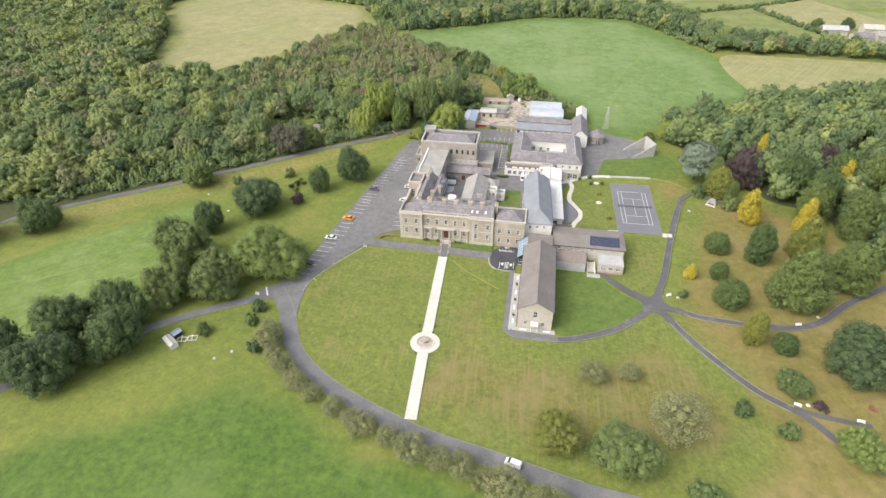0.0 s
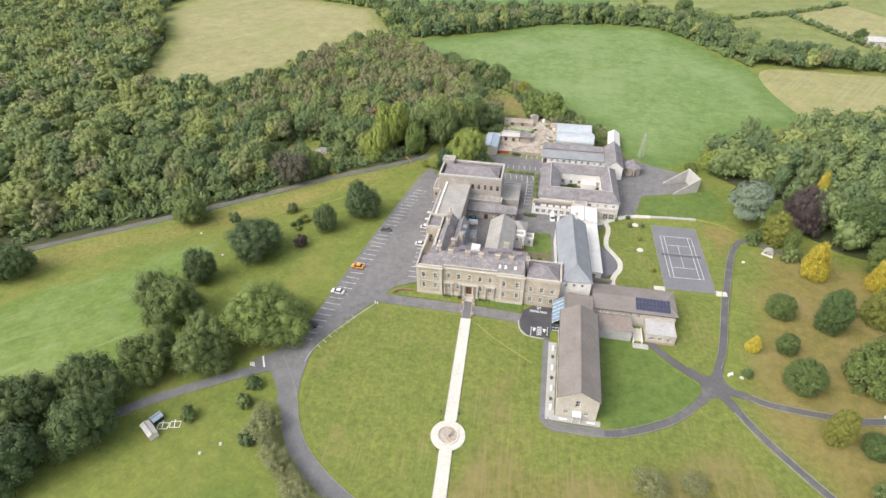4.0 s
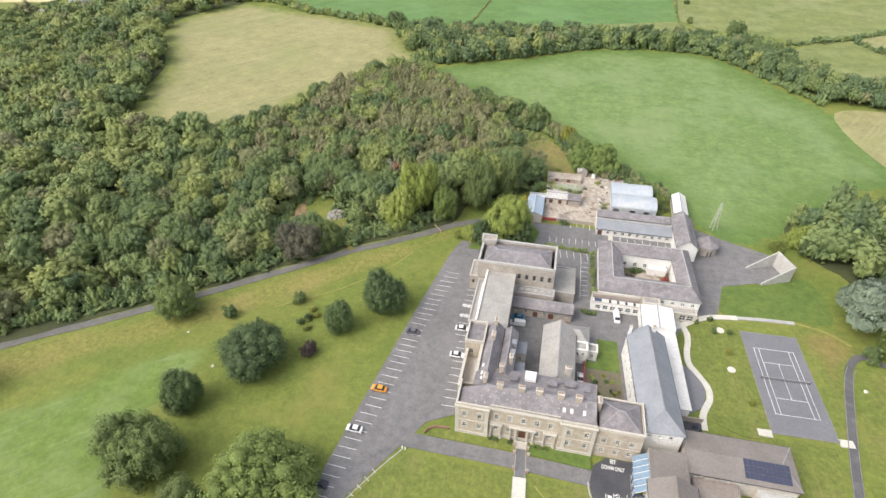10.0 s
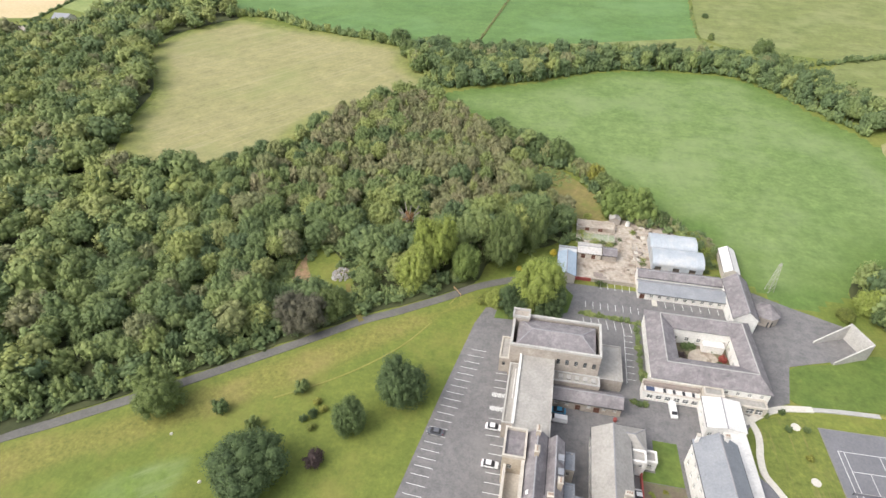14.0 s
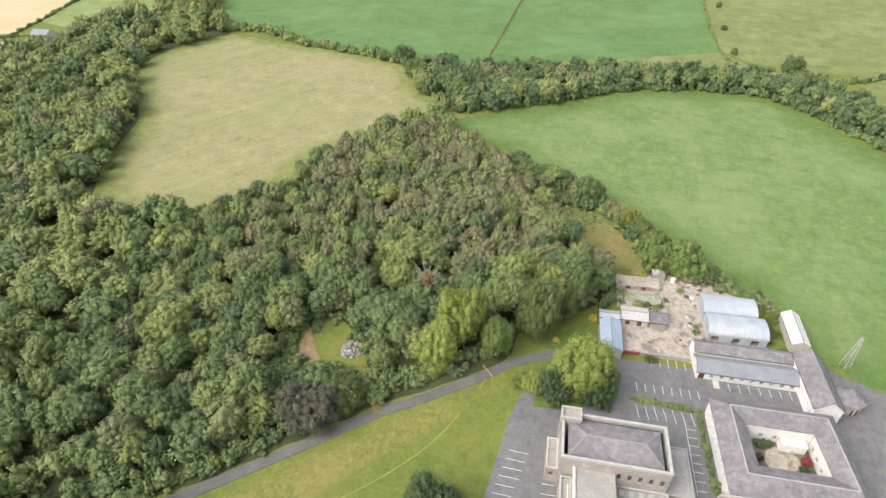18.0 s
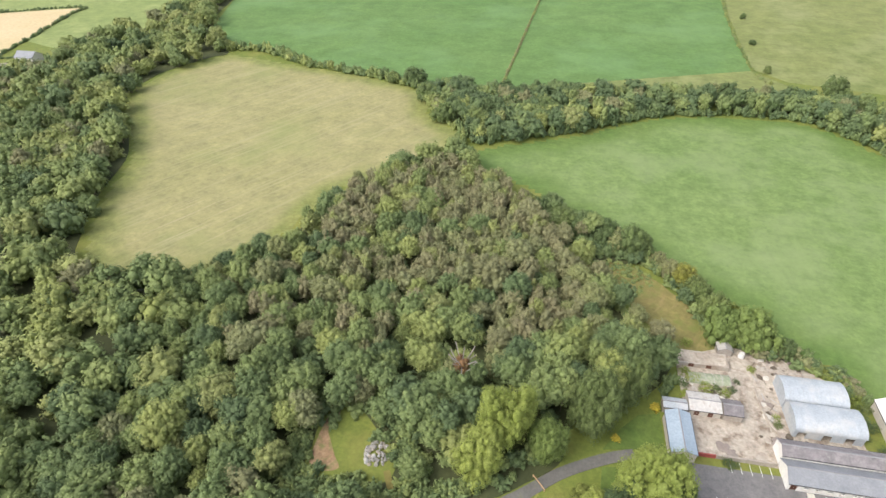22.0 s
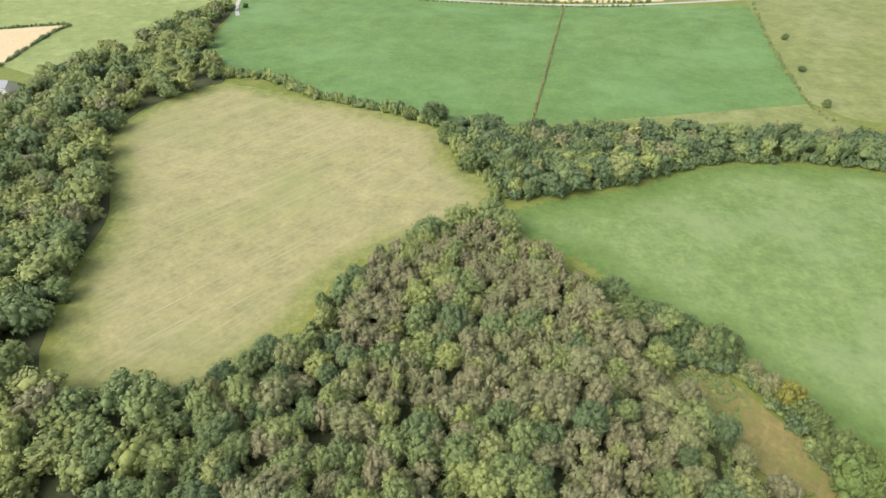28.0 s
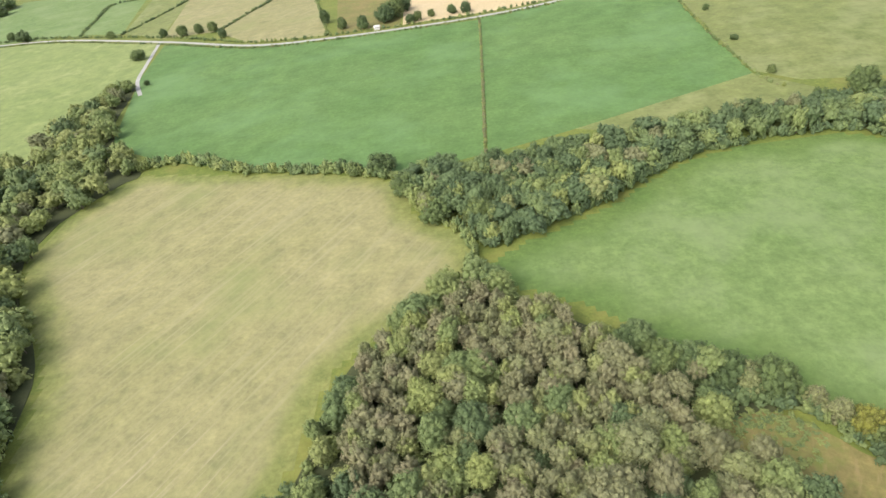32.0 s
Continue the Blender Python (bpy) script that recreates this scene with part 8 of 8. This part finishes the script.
for i in range(9):
    a0, a1 = math.pi * i / 9, math.pi * (i + 1) / 9
    c = [bm.verts.new((r * math.cos(a), y, 0.2 + r * 1.3 * math.sin(a))) for y in (-0.6, 0.9) for r, a in ((1.1, a0), (1.8, a0), (1.8, a1), (1.1, a1))]
    for f in ((0, 1, 2, 3), (7, 6, 5, 4), (0, 4, 5, 1), (1, 5, 6, 2), (2, 6, 7, 3), (3, 7, 4, 0)):
        bm.faces.new([c[j] for j in f])
part("arch", bm, M_KERB, e)
part("niche", box(bmesh.new(), -1.05, 1.05, 0.5, 0.9, 0.2, 1.4), M_CONC, e)
part("statue", tube(bmesh.new(), 0, 0.1, 0.2, 1.2, 0.2, 0.1, 8), M_MEMB, e)
part("step", box(bmesh.new(), -1.9, 1.9, -1.6, -0.6, 0, 0.3), M_CONC, e)

# benches, signs and stones along the park paths
for x, y, rz in ((46.9, 145.3, 30), (73.6, 106.2, -20), (83.4, 137.8, 10), (87.6, 103.4, -10)):
    e = thing("path_bench", x, y, 0, rz, "small white bench beside the park path", "bench", "park benches")
    part("seat", box(bmesh.new(), -0.9, 0.9, -0.25, 0.25, 0.4, 0.48), M_FRAME, e)
    part("backrest", box(bmesh.new(), -0.9, 0.9, 0.25, 0.32, 0.5, 0.95), M_FRAME, e)
    for lx in (-0.75, 0.75):
        part("leg", box(bmesh.new(), lx - 0.06, lx + 0.06, -0.22, 0.3, 0, 0.4), M_FRAME, e)
for x, y in ((49.8, 144.9), (90.5, 142.6), (76.4, 106.8), (92, 158), (62, 199)):
    bm = bmesh.new()
    bmesh.ops.create_icosphere(bm, subdivisions=2, radius=0.55)
    for v in bm.verts:
        v.co *= 1 + 0.35 * noise.noise(v.co * 2 + Vector((x, y, 0)))
        v.co.z = max(-0.1, v.co.z * 0.8)
    solo("pale_boulder", bm, M_CONC, "pale boulder on the park grass", "boulder", "park boulders", m=pose(x, y, 0.1))
tree("red_shrub", 79.4, 106.6, 2.2, 1.6, BUSH[1], M_PURPLE, "low dark red shrub beside the path", "shrub", 0.0)
tree("red_shrub", 92.5, 108.5, 1.4, 0.5, BUSH[0], foliage("leaves_scarlet", ((0, (0.24, 0.11, 0.07)), (1, (0.3, 0.14, 0.09)))), "low scarlet shrub on the dry grass", "shrub", 0.0)

# huts and goal frames on the west lawn
e = thing("glass_hut", -98.7, 96.6, 0, 57, "small pale hut with a ridged roof", "hut")
four_walls(e, 2.2, 5.0, 1.5, M_MEMB, t=0.1)
gable_roof(e, 2.2, 5.0, 1.5, 0.5, "y", M_CONC, M_MEMB, 0.1)
e = thing("blue_hut", -100.3, 101.0, 0, 62, "small hut with a blue-grey roof", "hut")
four_walls(e, 2.5, 2.0, 1.3, M_DARK, t=0.1)
gable_roof(e, 2.5, 2.0, 1.3, 0.4, "x", M_BLUETIN, M_DARK, 0.15)
for x, y, rz in ((-98.2, 101.2, 12), (-95.4, 102.2, 12)):
    e = thing("goal_frame", x, y, 0, rz, "white tubular goal frame lying on the grass", "goal frame", "goal frames")
    for p, q in (((-1.3, -0.9, 0.1), (1.3, -0.9, 0.1)), ((-1.3, 0.9, 0.1), (1.3, 0.9, 0.1)), ((-1.3, -0.9, 0.1), (-1.3, 0.9, 0.1)), ((1.3, -0.9, 0.1), (1.3, 0.9, 0.1)), ((0, -0.9, 0.1), (0, 0.9, 0.9))):
        part("tube", beam(bmesh.new(), p, q, 0.14, 0.14), M_FRAME, e)
for x, y in ((-58.0, 155.4), (-57.2, 155.2)):
    solo("kerb_bollard", tube(bmesh.new(), x, y, 0, 0.9, 0.2, 0.16, 8), M_FRAME, "white bollard at the car park corner", "bollard", "kerb bollards")
M_POLE = surf("bare_timber", (0.46, 0.3, 0.16), (0.56, 0.38, 0.22), 0.6, 3)
e = thing("lane_barrier", -70.0, 249.2, 0, -50, "wooden pole barrier beside the lane", "barrier")
part("pole", beam(bmesh.new(), (-2.4, 0, 1.0), (2.4, 0, 1.1), 0.2, 0.2), M_POLE, e)
for x in (-2.2, 2.2):
    part("post", box(bmesh.new(), x - 0.1, x + 0.1, -0.1, 0.1, 0, 1.2), M_POLE, e)

# ---- cars ----
def paint(name, c):
    m, t, n, l, b = shader(name)
    b.inputs["Base Color"].default_value = (*c, 1)
    b.inputs["Roughness"].default_value, b.inputs["Coat Weight"].default_value = 0.35, 0.6
    return m


def car(x, y, rz, material, label, long=4.3, tall=1.48, van=False, z=None):
    e = thing("van" if van else "car", x, y, CARPARK_Z if z is None else z, rz, label, "van" if van else "car", "parked cars")
    L, W = long / 2, 0.9
    side = [(-L, 0.35), (-L + 0.05, 0.78), (-L + 0.9, 0.92), (L - 0.35, 0.98), (L, 0.8), (L, 0.32)] if not van else [(-L, 0.35), (-L + 0.05, 0.95), (-L + 0.7, 1.1), (L - 0.1, 1.12), (L, 1.0), (L, 0.32)]
    bm = bmesh.new()
    a, b = [bm.verts.new((p, -W, q)) for p, q in side], [bm.verts.new((p, W, q)) for p, q in side]
    for i in range(len(a)):
        j = (i + 1) % len(a)
        bm.faces.new((a[i], a[j], b[j], b[i]))
    bm.faces.new(a), bm.faces.new(b)
    bmesh.ops.bevel(bm, geom=[q for q in bm.edges], offset=0.07, segments=2, affect="EDGES")
    part("body", bm, material, e)
    lo, hi = (-L + 0.95, L - 0.5), (-L + 1.75, L - 1.1)
    if van:
        lo, hi = (-L + 0.7, L - 0.05), (-L + 1.3, L - 0.15)
    zb, zt = (1.08, tall - 0.06) if van else (0.93, tall - 0.06)
    bm = bmesh.new()
    c = [bm.verts.new((p, s * w, q)) for p, w, q in ((lo[0], W - 0.08, zb), (lo[1], W - 0.08, zb), (hi[1], W - 0.22, zt), (hi[0], W - 0.22, zt)) for s in (-1, 1)]
    for f in ((0, 2, 4, 6), (7, 5, 3, 1), (0, 1, 3, 2), (2, 3, 5, 4), (4, 5, 7, 6), (6, 7, 1, 0)):
        bm.faces.new([c[i] for i in f])
    part("cabin", bm, material if van else M_DARK, e, "" if van else "dark glazed cabin")
    part("roof", slab(bmesh.new(), (hi[0] + 0.05, -W + 0.24, zt + 0.002), (hi[1] - hi[0] - 0.1, 0, 0), (0, 2 * W - 0.48, 0), (0, 0, 0.06)), material, e)
    part("windscreen", slab(bmesh.new(), (lo[0] + 0.02, -W + 0.2, zb + 0.06), (hi[0] - lo[0] - 0.04, 0, zt - zb - 0.1), (0, 2 * W - 0.4, 0), (-0.04, 0, 0.03)), M_DARK, e)
    for sx in (-1, 1):
        for sy in (-1, 1):
            w = part("wheel", tube(bmesh.new(), 0, 0, -0.1, 0.1, 0.33, 0.33, 14), M_TYRE, e, m=pose(sx * (L - 0.85), sy * (W - 0.08), 0.33, 90))
            part("rim", tube(bmesh.new(), 0, 0, -0.11, 0.11, 0.2, 0.2, 10), M_ALU, w)
    for sy in (-0.62, 0.62):
        part("headlight", box(bmesh.new(), -L - 0.02, -L + 0.1, sy - 0.18, sy + 0.18, 0.62, 0.76), M_LAMP, e)
        part("tail_light", box(bmesh.new(), L - 0.1, L + 0.02, sy - 0.16, sy + 0.16, 0.66, 0.82), M_TAIL, e)
    return e


P_WHITE, P_GREY, P_ORANGE, P_NAVY, P_BLUE = paint("paint_white", (0.75, 0.75, 0.74)), paint("paint_grey", (0.12, 0.125, 0.14)), paint("paint_orange", (0.75, 0.32, 0.02)), paint("paint_navy", (0.02, 0.025, 0.05)), paint("paint_blue", (0.05, 0.22, 0.34))
car(-65.6, 194.3, -3, P_GREY, "dark grey car parked in a bay")
car(-50.9, 198.7, 180, P_WHITE, "white car parked beside the mansion")
car(-50.4, 187.9, 180, P_WHITE, "white car parked beside the mansion wall")
car(-69.0, 171.4, -3, P_ORANGE, "orange yellow car parked in a bay")
car(-71.4, 157.8, -3, P_WHITE, "white car parked in a bay")
car(-74.6, 141.9, -3, P_NAVY, "dark navy car parked in a bay")
car(-34.6, 209.6 - 2.2, 0, P_BLUE, "blue hatchback in the service court")
car(-34.4, 204.6, 0, P_WHITE, "white van in the service court", 4.8, 1.9, True)
car(-4.3, 213.6, 94, P_WHITE, "white van standing in the court", 4.9, 1.95, True)
car(2.1, 76.6, -14, P_WHITE, "white van on the drive", 4.0, 1.75, True, CARPARK_Z + 0.004)
solo("red_drum", tube(bmesh.new(), -19.6, 207.6, 0, 1.0, 0.5, 0.5, 12), M_RED, "red drum beside the workshops", "drum")
for x, y in ((-14.2, 214.6), (-12.6, 214.2), (-11.2, 214.6)):
    tree("porch_shrub", x, y, 1.3, 1.2, BUSH[0], M_LEAF, "low green shrub before the porch", "shrub", 0.0, "porch shrubs")
car(-14.9, 186.6, 92, P_WHITE, "white car in the narrow passage", 4.0, 1.5)

# trees that stand out in the wood, and what lies in the clearing
tree("tall_lime", -85.0, 250.5, 7.2, 17, PARK[0], M_LIGHT, "tall light yellow-green tree at the wood's edge", "tree", 0.04)
tree("tall_lime", -79.5, 258, 7.6, 24, PARK[2], M_LIGHT, "tall light yellow-green tree at the wood's edge", "tree", 0.2)
tree("tall_lime", -69.0, 257.5, 5.4, 15, PARK[3], M_BIG, "tall green tree at the wood's edge", "tree", 0.06)
tree("dark_tree", -58.5, 269, 8.2, 21, PARK[1], M_LEAF, "tall dark green tree at the wood's edge", "tree", 0.08)
tree("dark_tree", -48.5, 280, 7.2, 18, PARK[2], M_LEAF, "tall dark green tree beside the yard", "tree", 0.08)
tree("dark_tree", -114.5, 224.5, 8.4, 12.5, PARK[2], foliage("leaves_sooty", ((0, (0.1, 0.095, 0.07)), (1, (0.12, 0.115, 0.08)))), "dark brownish tree beside the lane", "tree", 0.08)
tree("dark_tree", -106.5, 231, 6.4, 11, PARK[1], M_LEAF, "dark green tree beside the lane", "tree", 0.08)
e = tree("dying_tree", -93.5, 275.5, 3.0, 12.5, BUSH[0], foliage("leaves_rust", ((0, (0.17, 0.1, 0.06)), (1, (0.22, 0.13, 0.08))), spread=0.6), "half-dead brown tree with bare grey limbs among green crowns", "tree", 0.5)
k = random.Random(5)
M_DEAD = surf("dead_wood", (0.24, 0.21, 0.19), (0.33, 0.3, 0.27), 0.6, 3)
for i in range(13):
    a, r_ = i * 2.4, k.uniform(2.6, 5.4)
    part("bare_limb", beam(bmesh.new(), (0, 0, k.uniform(6, 10)), (r_ * math.cos(a), r_ * math.sin(a), k.uniform(11.5, 14)), 0.2, 0.2), M_DEAD, e)
for x, y, r, h, m_ in ((61.4, 267, 5.5, 8, M_LIGHT), (54, 262, 3.2, 4.5, M_OLIVE), (66, 262, 6, 9, M_LEAF)):
    tree("edge_tree", x, y, r, h, PARK[1], m_, "bushy tree at the pasture corner", "tree", 0.03)
for x, y, r in ((-50.5, 265.6, 1.4), (-39.2, 277.4, 1.7), (-30.5, 284, 1.6)):
    tree("yellow_shrub", x, y, r, r * 1.3, BUSH[1], M_GOLD if x < -30.8 else M_LIGHT, "rounded bright shrub by the yard", "shrub", 0.0)
k = random.Random(31)
for i in range(70):
    a, d = k.uniform(0, 6.28), 3.7 * math.sqrt(k.random())
    bm = bmesh.new()
    s = k.uniform(0.25, 0.75)
    bmesh.ops.create_icosphere(bm, subdivisions=1, radius=s)
    for v in bm.verts:
        v.co *= 1 + 0.4 * noise.noise(v.co * 2 / s + Vector((i, 3, 0)))
    solo("rubble_block", bm, k.choice((M_FELT, M_KERB, M_CHAPEL, M_FELT)), "broken grey rubble block in the clearing", "rubble", "rubble pile", m=pose(-111.6 + d * math.cos(a), 250.2 + d * math.sin(a), s * 0.3 + max(0, 1.1 - d * 0.3), k.uniform(0, 90), 0, k.uniform(0, 360)))
for x, y in ((-118.6, 169.4), (-133, 180), (-84.9, 95.9), (-81.2, 99.2)):
    solo("pale_stone", tube(bmesh.new(), x, y, 0, 0.35, 0.5, 0.35, 7), M_CONC, "pale flat stone on the grass", "stone", "lawn stones")

# ---- far farm and house ----
for x, y, w, d, h, m_, l_ in ((198, 462, 17, 8, 4, M_SHEETROOF, "pale-roofed farm shed"), (210, 440, 13, 9, 5, M_SLATE, "grey-roofed farmhouse among trees"), (228, 446, 16, 12, 5, M_FELT, "grey-roofed farm building"), (226, 464, 13, 9, 5, M_CREAM, "cream-roofed farm building")):
    simple_house("farm_building", l_ + " beyond the belt", x, y, w, d, h, M_CREAM, m_, axis="x", rise=2.2, wins={"S": [(spread(1, w, 4), 1.4, 1.1, 1.4)]})
sheet("cottage_yard", [(-480, 478), (-452, 500), (-440, 497), (-436, 488), (-452, 472), (-472, 462)], 0, M_YARD, "pale gravel yard beside the cottage", "yard", rounded=False)
hedge("cottage_hedge", [(-476, 500), (-460, 508), (-448, 515), (-430, 514)], 1.6, 2.2, 2.2, "dark hedge behind the cottage", 0.4, 41, (0, 0.3))
simple_house("cottage", "grey-roofed cottage behind the far wood", -446, 500, 14, 10, 4, M_WHITE, M_SLATE2, axis="x", rise=3, wins={"S": [((3, 7, 11), 1.2, 1.1, 1.4)]})
simple_house("roadside_hut", "tiny white hut beside the country road", -186, 776, 5, 4, 2.6, M_WHITE, M_MEMB, axis="x", rise=1)
for x, y in ((200, 480), (222, 482), (246, 470), (240, 436)):
    tree("farm_tree", x, y, 5, 8, PARK[1], M_LEAF if x < 230 else M_PURPLE, "dark tree beside the farm buildings", "tree", 0.05)
